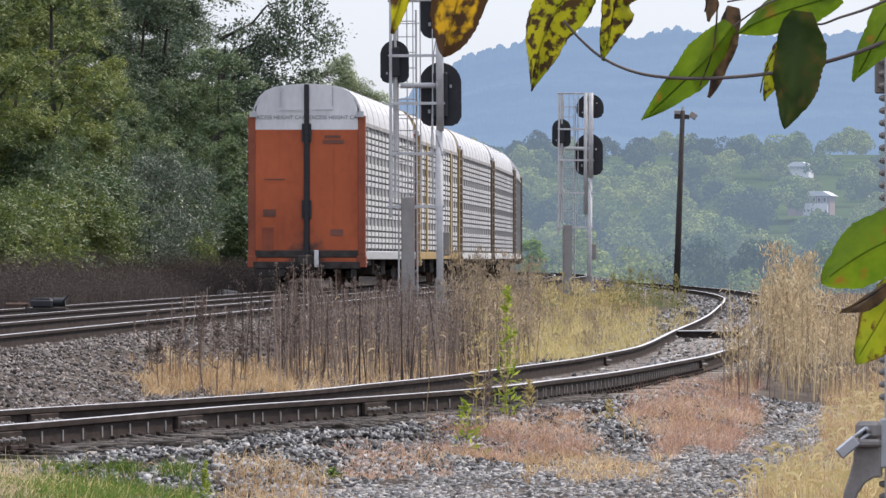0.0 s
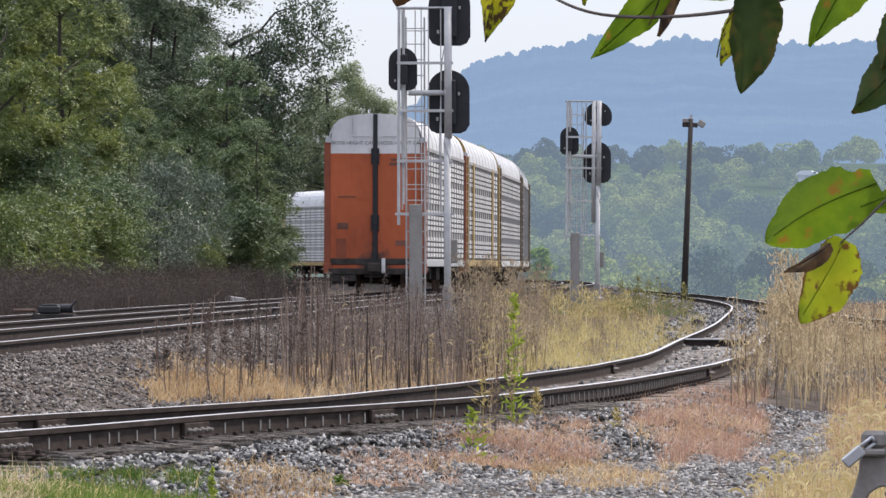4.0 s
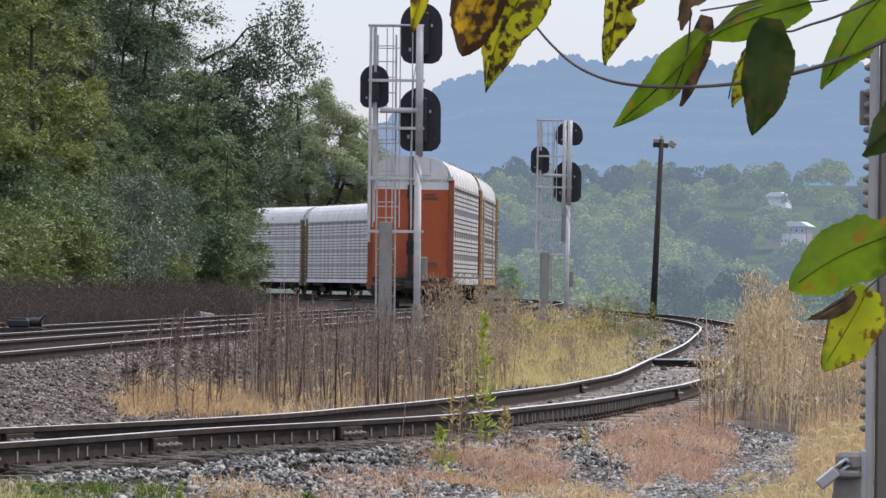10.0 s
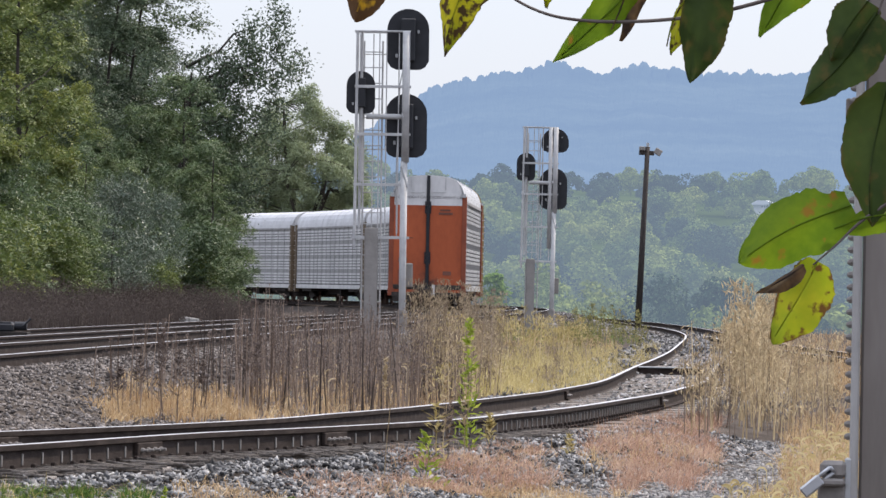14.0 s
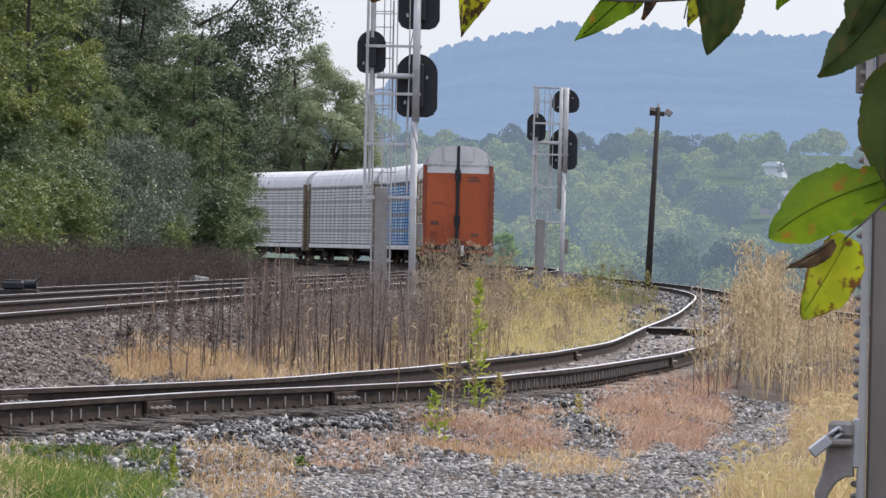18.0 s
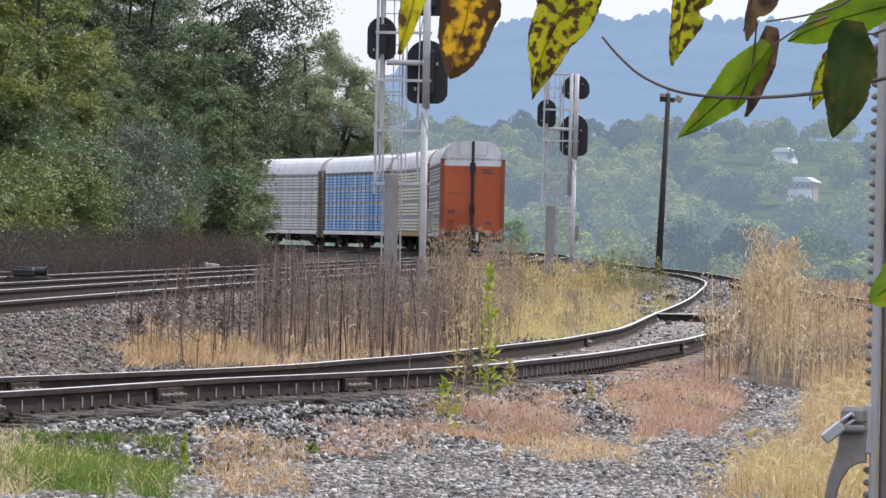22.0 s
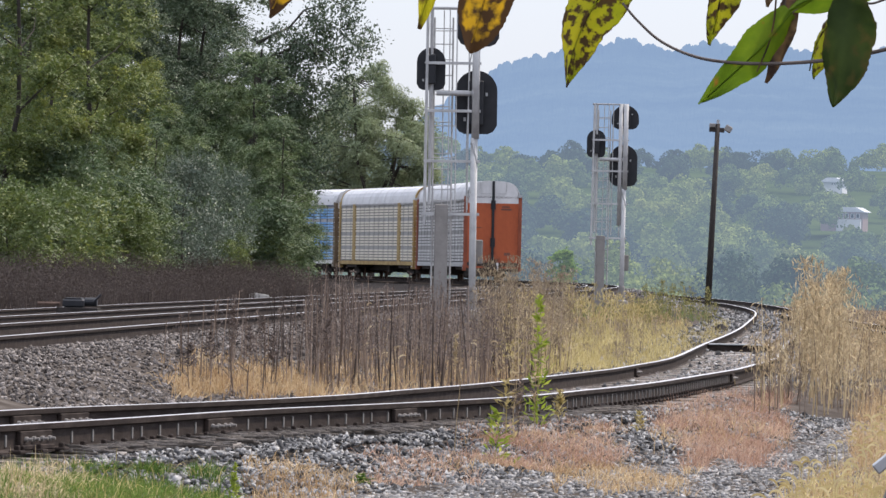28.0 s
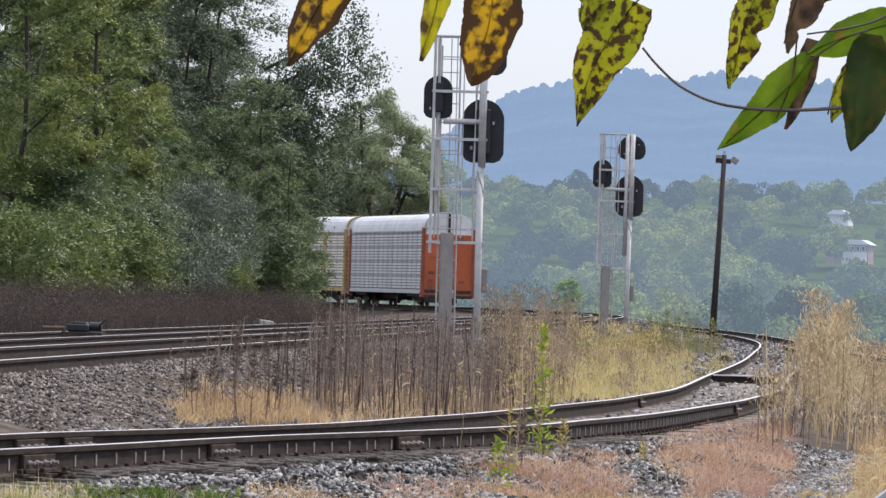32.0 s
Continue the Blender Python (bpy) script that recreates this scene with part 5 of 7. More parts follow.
# ---- the valley: far woods, houses, ridge ----
def far_woods():
    """Crowns of many leaf sprays, row behind row, in three tones of green that also stand for lit and shaded crowns."""
    rng = np.random.default_rng(5)
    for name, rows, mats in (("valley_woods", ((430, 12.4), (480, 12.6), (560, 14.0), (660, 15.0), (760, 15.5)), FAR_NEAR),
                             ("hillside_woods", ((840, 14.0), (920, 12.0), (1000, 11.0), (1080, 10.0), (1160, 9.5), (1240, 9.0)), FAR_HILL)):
        vs, fs, base = [[], [], []], [[], [], []], [0, 0, 0]
        for d, h in rows:
            x0, x1 = at(660 if d > 500 else 880, d), at(1760, d)
            step = 0.42 * h
            for x in np.arange(x0, x1, step):
                cx, cy = x + rng.normal(0, step * 0.3), d + rng.normal(0, 18)
                u = 784 + F_LEN * cx / cy
                gz = -13.5 + 38 * float(ease(np.array([cy]), 620, 1500)[0])
                hh = h * rng.uniform(0.82, 1.08)
                # the houses stand in a clearing
                if 1394 < u < 1482 and cy < 1092:
                    hh = min(hh, EYE_Z + (HORIZON - 373) / F_LEN * cy - gz)
                if 1396 < u < 1440 and 1088 <= cy < 1195:
                    hh = min(hh, EYE_Z + (HORIZON - 310) / F_LEN * cy - gz)
                hh = max(hh, 2.5)
                r = hh * rng.uniform(0.34, 0.52)
                k = 3200 if d < 500 else 2300
                tone = int(rng.choice(3, p=(0.5, 0.45, 0.05) if d < 500 else (0.28, 0.42, 0.30)))
                lob = rng.normal(0, 1, (24, 3))
                lob /= np.linalg.norm(lob, axis=1)[:, None]
                lob[:, 2] = np.abs(lob[:, 2]) * 1.1 - 0.25
                pick = rng.integers(24, size=k)
                g = rng.normal(0, 1, (k, 3))
                g /= np.linalg.norm(g, axis=1)[:, None]
                g[:, 2] = np.where(g[:, 2] < -0.7, -g[:, 2], g[:, 2])
                pos = np.array([cx, cy, gz + hh - r * 1.15]) + (lob[pick] * (0.66 + 0.16 * np.sin(pick * 2.3))[:, None] + g * (0.26 + 0.10 * np.cos(pick * 1.7))[:, None] * rng.uniform(0.80, 1.05, (k, 1))) * [r, r, r * rng.uniform(0.85, 1.25)]
                v, f = leaf_quads(pos, 0.34 if d < 500 else 0.46, rng, 0.3, 0.8, out=g * 1.2 + lob[pick] * 0.9)
                vs[tone].append(v)
                fs[tone].append(f + base[tone])
                base[tone] += len(v)
        for tone, word in enumerate(("light yellow green", "mid green", "dark bluish green")):
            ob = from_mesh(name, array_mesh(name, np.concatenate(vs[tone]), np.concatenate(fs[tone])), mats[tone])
            tagged(ob, "hazy " + word + " woods across the valley", "woods", kind="stuff")


far_woods()


def far_ridge():
    px = [400, 600, 690, 760, 820, 880, 940, 1040, 1130, 1190, 1300, 1400, 1568, 1700, 1900]
    top = [330, 262, 205, 150, 112, 92, 80, 68, 75, 63, 70, 69, 65, 70, 80]
    d0, d1 = 1700.0, 3000.0
    us = np.linspace(380, 1900, 900)
    ridge = np.interp(us, px, top)
    rowsn = 70
    verts = np.empty((rowsn, len(us), 3))
    rng = np.random.default_rng(3)
    for j in range(rowsn):
        f = j / (rowsn - 1)
        d = d0 + (d1 - d0) * f
        v = 330 + (ridge - 330) * f ** 0.8
        z = EYE_Z + (HORIZON - v) / F_LEN * d
        x = (us - 784) / F_LEN * d
        bump = np.array([noise.noise((a * 0.06, d * 0.02, 0.0)) * 1.3 + noise.noise((a * 0.25, d * 0.05, 4.0)) * 1.2 for a in x])
        if j >= rowsn - 3:              # round single crowns along the skyline
            for cx, r in zip(rng.uniform(x[0], x[-1], 420), rng.uniform(0.8, 2.2, 420)):
                near = np.abs(x - cx) < r
                bump[near] = np.maximum(bump[near], bump[near].mean() + 1.0 * np.sqrt(r * r - (x[near] - cx) ** 2) - 0.6) if near.any() else bump[near]
        verts[j] = np.stack([x, np.full_like(x, d), z + bump + rng.normal(0, 0.2, len(x))], 1)
    idx = np.arange(rowsn * len(us)).reshape(rowsn, len(us))
    faces = np.stack([idx[:-1, :-1], idx[:-1, 1:], idx[1:, 1:], idx[1:, :-1]], -1).reshape(-1, 4)
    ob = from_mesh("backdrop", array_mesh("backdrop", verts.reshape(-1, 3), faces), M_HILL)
    tagged(ob, "blue hazy wooded ridge beyond the valley", "hill", kind="structure")


far_ridge()


def house(u, v, d, w, h, label, brick):
    x, z = at(u, d), EYE_Z + (HORIZON - v) / F_LEN * d
    ho = tagged(new("house"), label, "house")
    ho.matrix_basis = pose(x, d, z, 0, 0, -12)
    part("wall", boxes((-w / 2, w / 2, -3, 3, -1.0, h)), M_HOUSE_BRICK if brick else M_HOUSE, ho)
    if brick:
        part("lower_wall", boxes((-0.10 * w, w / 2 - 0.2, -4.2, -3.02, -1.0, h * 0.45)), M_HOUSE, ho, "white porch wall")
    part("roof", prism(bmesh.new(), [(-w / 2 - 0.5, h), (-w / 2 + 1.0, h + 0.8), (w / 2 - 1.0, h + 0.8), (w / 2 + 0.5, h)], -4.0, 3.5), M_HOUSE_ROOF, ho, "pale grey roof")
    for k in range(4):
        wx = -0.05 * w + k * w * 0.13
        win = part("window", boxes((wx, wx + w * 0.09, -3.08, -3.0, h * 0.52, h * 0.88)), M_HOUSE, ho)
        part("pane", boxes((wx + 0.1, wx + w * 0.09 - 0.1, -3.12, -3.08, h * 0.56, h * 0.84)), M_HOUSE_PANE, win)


house(1436, 371, 1090, 7.0, 2.2, "brown house with white porch on the wooded hillside", True)
house(1418, 306, 1190, 3.6, 1.1, "small white house among the trees on the hillside", False)


# ---- cabinet beside the camera ----
HINGE_Z = EYE_Z + (HORIZON - 165) / F_LEN * 8.6


def cabinet():
    d = 8.6
    x0 = at(1573, d)
    c = tagged(new("equipment_cabinet"), "grey metal trackside cabinet with rivets and a padlocked handle", "cabinet")
    c.matrix_basis = pose(x0, d, 0, 0, 0, -7) @ pose(-x0, -d, 0)
    part("body", boxes((x0 + 0.012, x0 + 0.9, d, d + 0.8, -0.62, 1.42), bevel=0.004), M_CABINET, c, "brushed grey metal body")
    part("edge_strip", boxes((x0, x0 + 0.011, d - 0.012, d + 0.012, -0.6, 1.40), bevel=0.003), M_STRIP, c, "pale folded edge strip")
    for z in np.arange(-0.5, 1.4, 0.0163):
        if 0.64 < z < 0.73:
            continue
        rv = shared("rivet", "rivet", lambda: lathe([(0.0048, 0.0), (0.0044, 0.004), (0.0022, 0.008)], 8, "x"), M_CAST, c)
        rv.matrix_basis = pose(x0, d + 0.002, z, 0, 0, 180)
    for z in (HINGE_Z, HINGE_Z - 1.3):
        part("hinge_plate", boxes((x0 - 0.014, x0 + 0.001, d + 0.006, d + 0.014, z, z + 0.046), bevel=0.002), M_CABINET, c, "dark hinge plate on the cabinet edge")
    drop = pose(0, 0, -0.009)
    br = part("handle_bracket", boxes((x0 - 0.038, x0 - 0.004, d - 0.02, d + 0.012, 0.693, 0.716), bevel=0.005), M_CAST, c, "cast grey hasp")
    br.matrix_basis = drop
    part("hasp_hole", tubes([((x0 - 0.025, d - 0.0215, 0.704), (x0 - 0.025, d - 0.0195, 0.704), 0.006)], 12), M_BLACK, br)
    part("hasp_block", boxes((x0 - 0.040, x0 - 0.004, d - 0.028, d + 0.012, 0.683, 0.693), bevel=0.003), M_CAST, br)
    part("hasp_plate", boxes((x0 - 0.006, x0 + 0.004, d - 0.012, d + 0.012, 0.655, 0.720), bevel=0.002), M_STEEL, br)
    outline = [(-0.004, 0.684), (-0.040, 0.684), (-0.041, 0.665), (-0.046, 0.645), (-0.053, 0.625), (-0.057, 0.600), (-0.056, 0.570), (-0.050, 0.545), (-0.043, 0.530), (-0.033, 0.533),
               (-0.039, 0.550), (-0.0435, 0.575), (-0.0425, 0.600), (-0.036, 0.620), (-0.026, 0.635), (-0.014, 0.642), (-0.004, 0.643)]
    bm = prism(bmesh.new(), [(x0 + p, q) for p, q in outline], d - 0.012, d + 0.010)
    bmesh.ops.bevel(bm, geom=[e for e in bm.edges if abs(e.verts[0].co.y - e.verts[1].co.y) < 1e-6], offset=0.003, segments=2, affect="EDGES", profile=0.5)
    part("handle", bm, M_CAST, c, "curved cast grey pull handle").matrix_basis = drop
    lock = tagged(new("padlock"), "bright steel padlock hanging on the cabinet hasp", "padlock")
    lock.matrix_basis = pose(x0 - 0.026, d - 0.024, 0.694, 0, 50, 0) @ Matrix.Diagonal((0.9, 0.9, 0.9, 1))
    part("shackle", tubes([((-0.005, 0, 0.003), (-0.005, 0, -0.020), 0.0027), ((0.005, 0.006, 0.003), (0.005, 0.006, -0.020), 0.0027), ((-0.005, 0, 0.003), (0.005, 0.006, 0.003), 0.0027)], 8), M_LOCK, lock, "blue-grey steel shackle", True)
    part("lock_body", boxes((-0.0085, 0.0085, -0.006, 0.008, -0.052, -0.018), bevel=0.002), M_LOCK, lock, "bright steel lock body")


cabinet()


def foxtails(n, u0, u1, v0, v1, h, mat, label):
    """Nodding seed heads on bent stems."""
    u, v = RNG.uniform(u0, u1, n), RNG.uniform(v0, v1, n)
    keep = (u > FOX_EDGE[0] - (v - FOX_EDGE[1]) * FOX_EDGE[2] + RNG.normal(0, 18, n)) | (u < 1000)
    u, v = u[keep], v[keep]
    n = len(u)
    x, y, z = on_ground(u, v)
    base = np.stack([x, y, z], 1)
    hh = h * RNG.uniform(0.7, 1.25, n)
    a = RNG.normal(0, 0.4, n) + np.where(RNG.random(n) < 0.5, 0, np.pi)
    dx, dy = np.cos(a), np.sin(a)
    ln = RNG.uniform(0.07, 0.12, n)
    lift, droop = RNG.uniform(1.1, 1.5, n), RNG.uniform(1.8, 3.0, n)
    w = np.array([0.002, 0.0055, 0.0068, 0.0070, 0.0064, 0.0048, 0.0015])
    vs = np.empty((n, 16, 3))
    out, up = np.zeros(n), hh.copy()
    for k, ww in enumerate(w):
        th = lift - droop * k / 6
        c0 = base + np.stack([dx * out, dy * out, up], 1)
        off = np.stack([-np.sin(th) * dx, -np.sin(th) * dy, np.cos(th)], 1) * ww
        vs[:, 2 * k], vs[:, 2 * k + 1] = c0 - off, c0 + off
        out = out + np.cos(th) * ln / 6
        up = up + np.sin(th) * ln / 6
    vs[:, 14], vs[:, 15] = base - [0.0015, 0, 0], base + [0.0015, 0, 0]
    o = np.arange(n)[:, None] * 16
    faces = [o + [2 * k, 2 * k + 2, 2 * k + 3, 2 * k + 1] for k in range(6)] + [o + [14, 0, 1, 15]]
    ob = from_mesh("foxtail_heads", array_mesh("foxtail_heads", vs.reshape(-1, 3), np.concatenate(faces)), mat)
    tagged(ob, label, "grass", kind="stuff")


foxtails(200, 1250, 1720, 800, 935, 0.19, M_FOX, "pale nodding foxtail heads by the cabinet")
foxtails(240, 1455, 1660, 660, 800, 0.20, M_FOX, "golden nodding foxtail heads by the cabinet")
foxtails(40, 560, 900, 610, 690, 0.55, M_TAN, "pale nodding seed heads among the dead weeds")


# ---- ties, joints and ballast ----
def on_rail(u, line):
    """Index of the first point of a line at the bearing u."""
    b = 784 + F_LEN * line[:, 0] / line[:, 1]
    ok = np.where((b[:-1] <= u) & (b[1:] > u))[0]
    return int(ok[0]) if len(ok) else 0


def heading(line, i):
    d = line[min(i + 1, len(line) - 1)] - line[max(i - 1, 0)]
    return math.degrees(math.atan2(-d[0], d[1]))


def tie_mesh(seed):
    """An old split tie: four splintered lengths side by side."""
    rng = np.random.default_rng(seed)
    bm = bmesh.new()
    for k in range(4):
        y = -0.115 + k * 0.0575
        n0 = len(bm.verts)
        box(bm, -1.22 + rng.normal(0, 0.07), 1.22 + rng.normal(0, 0.07), y + 0.004, y + 0.0535, -0.17, rng.uniform(-0.016, 0.004))
        bm.verts.ensure_lookup_table()
        for v in bm.verts[n0:]:
            v.co.y += rng.normal(0, 0.008)
            v.co.z += rng.normal(0, 0.008) * (abs(v.co.x) > 1.0)
    return bm


def ties(track_ob, line, z, first, last, spacing, mat=M_TIE_DARK):
    step = float(np.linalg.norm(line[1] - line[0]))
    k = 0
    pos = first
    while pos < min(last, (len(line) - 2) * step):
        i = int(pos / step)
        p = line[i] + (line[i + 1] - line[i]) * (pos / step - i)
        t = shared("tie", ("tie", k % 5), lambda k=k: tie_mesh(k % 5), mat, track_ob)
        t.matrix_basis = pose(p[0], p[1], float(z(p[1]) if callable(z) else z) - 0.178, random.uniform(-1, 1), 0, heading(line, i) + random.uniform(-1.5, 1.5))
        pos += spacing * random.uniform(0.94, 1.06)
        k += 1


ties(siding_track, SIDING, siding_z, 4, 150, 0.50, M_TIE)
ties(main_track, MAIN, MAIN_Z, 45, 185, 0.55)
ties(spur_track, SPUR, SPUR_Z, 14, 62, 0.55, M_TIE)
ties(second_track, SECOND, SECOND_Z, 45, 185, 0.55)


def joint(line, i, z, side):
    """A bolted joint bar on the right face of a rail."""
    p = line[i]
    m = pose(p[0], p[1], float(siding_z(p[1])) + side * 0.015, 0, 0, heading(line, i))
    bar = part("joint_bar", boxes((0.012, 0.045, -0.30, 0.30, -0.135, -0.04), (0.012, 0.062, -0.30, 0.30, -0.155, -0.125), bevel=0.006), M_RAIL, siding_track, "rusty bolted joint bar")
    bar.matrix_basis = m
    for y in (-0.22, -0.08, 0.08, 0.22):
        b = shared("bolt", "bolt", lambda: lathe([(0.017, 0.0), (0.017, 0.018), (0.010, 0.02), (0.010, 0.045)], 8, "x"), M_CAST, bar)
        b.location = (0.045, y, -0.09)


RIGHT_RAIL, LEFT_RAIL = offset_line(SIDING, 0.7535), offset_line(SIDING, -0.7535)
for u in (20, 330, 682, 1240):
    joint(RIGHT_RAIL, on_rail(u, RIGHT_RAIL), 0, 1)
for u in (8, 111, 1072):
    joint(LEFT_RAIL, on_rail(u, LEFT_RAIL), 0, -1)


def anchors():
    """Pale anchor clips on the web of the nearer rail, one to a tie."""
    i0, i1 = on_rail(-20, RIGHT_RAIL), on_rail(1235, RIGHT_RAIL)
    pos = float(i0)
    while pos < i1:
        i = int(pos)
        p = RIGHT_RAIL[i] + (RIGHT_RAIL[i + 1] - RIGHT_RAIL[i]) * (pos - i)
        a = shared("rail_anchor", "anchor", lambda: boxes((0.010, 0.020, -0.011, 0.011, -0.132, -0.058), bevel=0.003), M_CONC, siding_track, "pale anchor clip on the rail web")
        a.matrix_basis = pose(p[0], p[1], float(siding_z(p[1])) + 0.015, 0, 0, heading(RIGHT_RAIL, i))
        s = shared("spike", "spike", lambda: boxes((0.05, 0.13, -0.05, 0.05, -0.172, -0.148), (0.075, 0.105, -0.02, 0.02, -0.16, -0.118), bevel=0.006), M_RAIL, siding_track)
        s.matrix_basis = pose(p[0], p[1], float(siding_z(p[1])) + 0.015, 0, 0, heading(RIGHT_RAIL, i))
        pos += 0.84 * random.choice((1, 1, 1, 1, 0.5, 1.0))


anchors()


def stones(name, xy, z, size, mat, label, seed, sink=0.25, tilt=0.7):
    """Broken stones as irregular eight-sided lumps, joined."""
    rng = np.random.default_rng(seed)
    n = len(xy)
    s = size * np.clip(rng.lognormal(0, 0.30, n), 0.5, 1.45)
    base = np.array([[x, y, z] for x in (-1, 1) for y in (-1, 1) for z in (-1, 1)], float) * 0.62
    v = base[None] * rng.uniform(0.45, 1.3, (n, 8, 1)) + rng.normal(0, 0.20, (n, 8, 3))
    v *= np.stack([rng.uniform(1.0, 1.5, n), rng.uniform(0.75, 1.1, n), rng.uniform(0.5, 0.9, n)], 1)[:, None]
    # broken stones lie on their flats, turned any way and tipped a little
    yaw, tip = rng.uniform(0, 2 * np.pi, n), rng.normal(0, tilt, n)
    axis = rng.uniform(0, 2 * np.pi, n)
    q = np.stack([np.cos(tip / 2) * np.cos(yaw / 2), np.sin(tip / 2) * np.cos(axis), np.sin(tip / 2) * np.sin(axis), np.cos(tip / 2) * np.sin(yaw / 2)], 1)
    w, x, y, zz = q.T
    rot = np.stack([np.stack([1 - 2 * (y * y + zz * zz), 2 * (x * y - w * zz), 2 * (x * zz + w * y)], -1),
                    np.stack([2 * (x * y + w * zz), 1 - 2 * (x * x + zz * zz), 2 * (y * zz - w * x)], -1),
                    np.stack([2 * (x * zz - w * y), 2 * (y * zz + w * x), 1 - 2 * (x * x + y * y)], -1)], 1)
    v = np.einsum("nij,nkj->nki", rot, v) * (s / 2)[:, None, None]
    v += np.stack([xy[:, 0], xy[:, 1], z + s * rng.uniform(-0.25, 0.55 - sink, n)], 1)[:, None]
    o = np.arange(n)[:, None] * 8
    f = np.concatenate([o + t for t in ([0, 1, 3], [0, 3, 2], [4, 6, 7], [4, 7, 5], [0, 4, 5], [0, 5, 1], [2, 3, 7], [2, 7, 6], [0, 2, 6], [0, 6, 4], [1, 5, 7], [1, 7, 3])])
    ob = from_mesh(name, array_mesh(name, v.reshape(-1, 3), f), mat)
    tagged(ob, label, "ballast", kind="stuff")


def ballast():
    rng = np.random.default_rng(21)
    # shoulder and gravel before the siding
    n = 175000
    d = rng.uniform(33.4, 66, n)
    x = rng.uniform(-1, 1, n) * 0.078 * d
    dist = side_distance(SIDING, x, d)
    right = x > np.interp(d, SIDING[:, 1], SIDING[:, 0])
    keep = (right & (dist > 0.8) & ((dist > 0.98) | (rng.random(n) < 0.5))) | ((~right) & (dist < 3.2) & (dist > 0.8))
    keep &= ~((dist > 3.0) & (rng.random(n) < 0.5))
    x, d, dist = x[keep], d[keep], dist[keep]
    near = dist < 2.6
    xy = np.stack([x, d], 1)
    z = ground_height(x, d) + 0.035 * ease(dist, 0.95, 1.15) * (dist < 1.5)
    stones("siding_ballast", xy[near], z[near], 0.037, M_STONE, "grey crushed stone ballast beside the siding", 1)
    stones("gravel", xy[~near], z[~near], 0.034, M_GRAVEL, "grey gravel strewn over the ground", 2, 0.42, 0.22)
    # inside the siding's rails
    i = rng.integers(0, 200, 16000)
    o = rng.uniform(-1.7, 0.9, 16000)
    t = np.gradient(SIDING, axis=0)
    t /= np.linalg.norm(t, axis=1)[:, None]
    p = SIDING[i] + np.stack([t[i, 1], -t[i, 0]], 1) * o[:, None] + np.clip(rng.normal(0, 0.15, (16000, 2)), -0.3, 0.3)
    stones("siding_ballast", p, siding_z(p[:, 1]) - 0.205, 0.052, M_STONE, "grey crushed stone ballast between the siding's rails", 3)
    # slope between siding and the main tracks
    n = 150000
    d = 56 + 124 * rng.random(n) ** 1.4
    x = rng.uniform(-9.5, -0.5, n)
    u = 784 + F_LEN * x / d
    dm = side_distance(SECOND, x, d)
    keep = (u > -60) & (u < 620) & (dm > 1.2) & (side_distance(SIDING, x, d) > 1.4) & (rng.random(n) < np.clip(1.35 - (u - 250) / 330, 0.15, 1)) & (x > np.interp(d, SECOND[:, 1], SECOND[:, 0]))
    xy = np.stack([x[keep], d[keep]], 1)
    stones("main_ballast", xy, ground_height(xy[:, 0], xy[:, 1]), 0.042, M_STONE_DARK, "brown grey ballast stones along the main tracks", 4)
    for line, z0, seed in ((MAIN, MAIN_Z, 5), (SECOND, SECOND_Z, 6)):
        k = rng.integers(40, 330, 15000)
        o = rng.uniform(-2.2, 2.2, 15000)
        t = np.gradient(line, axis=0)
        p = line[k] + np.stack([t[k, 1], -t[k, 0]], 1) * o[:, None] + rng.normal(0, 0.4, (15000, 2))
        stones("main_ballast", p, np.full(len(p), z0 - 0.27) - 0.10 * (np.abs(o) > 1.5) + 0.06, 0.08, M_STONE_DARK, "brown grey ballast stones between the rails", seed)
    k = rng.integers(25, 120, 13000)
    o = rng.uniform(0.80, 1.75, 13000)
    t = np.gradient(SECOND, axis=0)
    p = SECOND[k] + np.stack([t[k, 1], -t[k, 0]], 1) * o[:, None] + t[k] * rng.uniform(-0.5, 0.5, (13000, 1))
    stones("main_ballast", p, SECOND_Z - 0.150 - 0.16 * ease(o, 1.1, 1.9), 0.042, M_STONE_DARK, "brown grey ballast on the shoulder of the second track", 8)
    # bed of the far curve
    k = rng.integers(120, 660, 24000)
    o = np.where(k > 420, rng.uniform(-4.2, 2.6, 24000), rng.uniform(-2.2, 2.2, 24000))
    t = np.gradient(SIDING, axis=0)
    t /= np.linalg.norm(t, axis=1)[:, None]
    p = SIDING[k] + np.stack([t[k, 1], -t[k, 0]], 1) * o[:, None]
    stones("siding_ballast", p, np.where(np.abs(o) > 1.6, ground_height(p[:, 0], p[:, 1]) + 0.01, siding_z(p[:, 1]) - 0.21), 0.085, M_STONE, "grey ballast stones along the far curve", 7)


ballast()


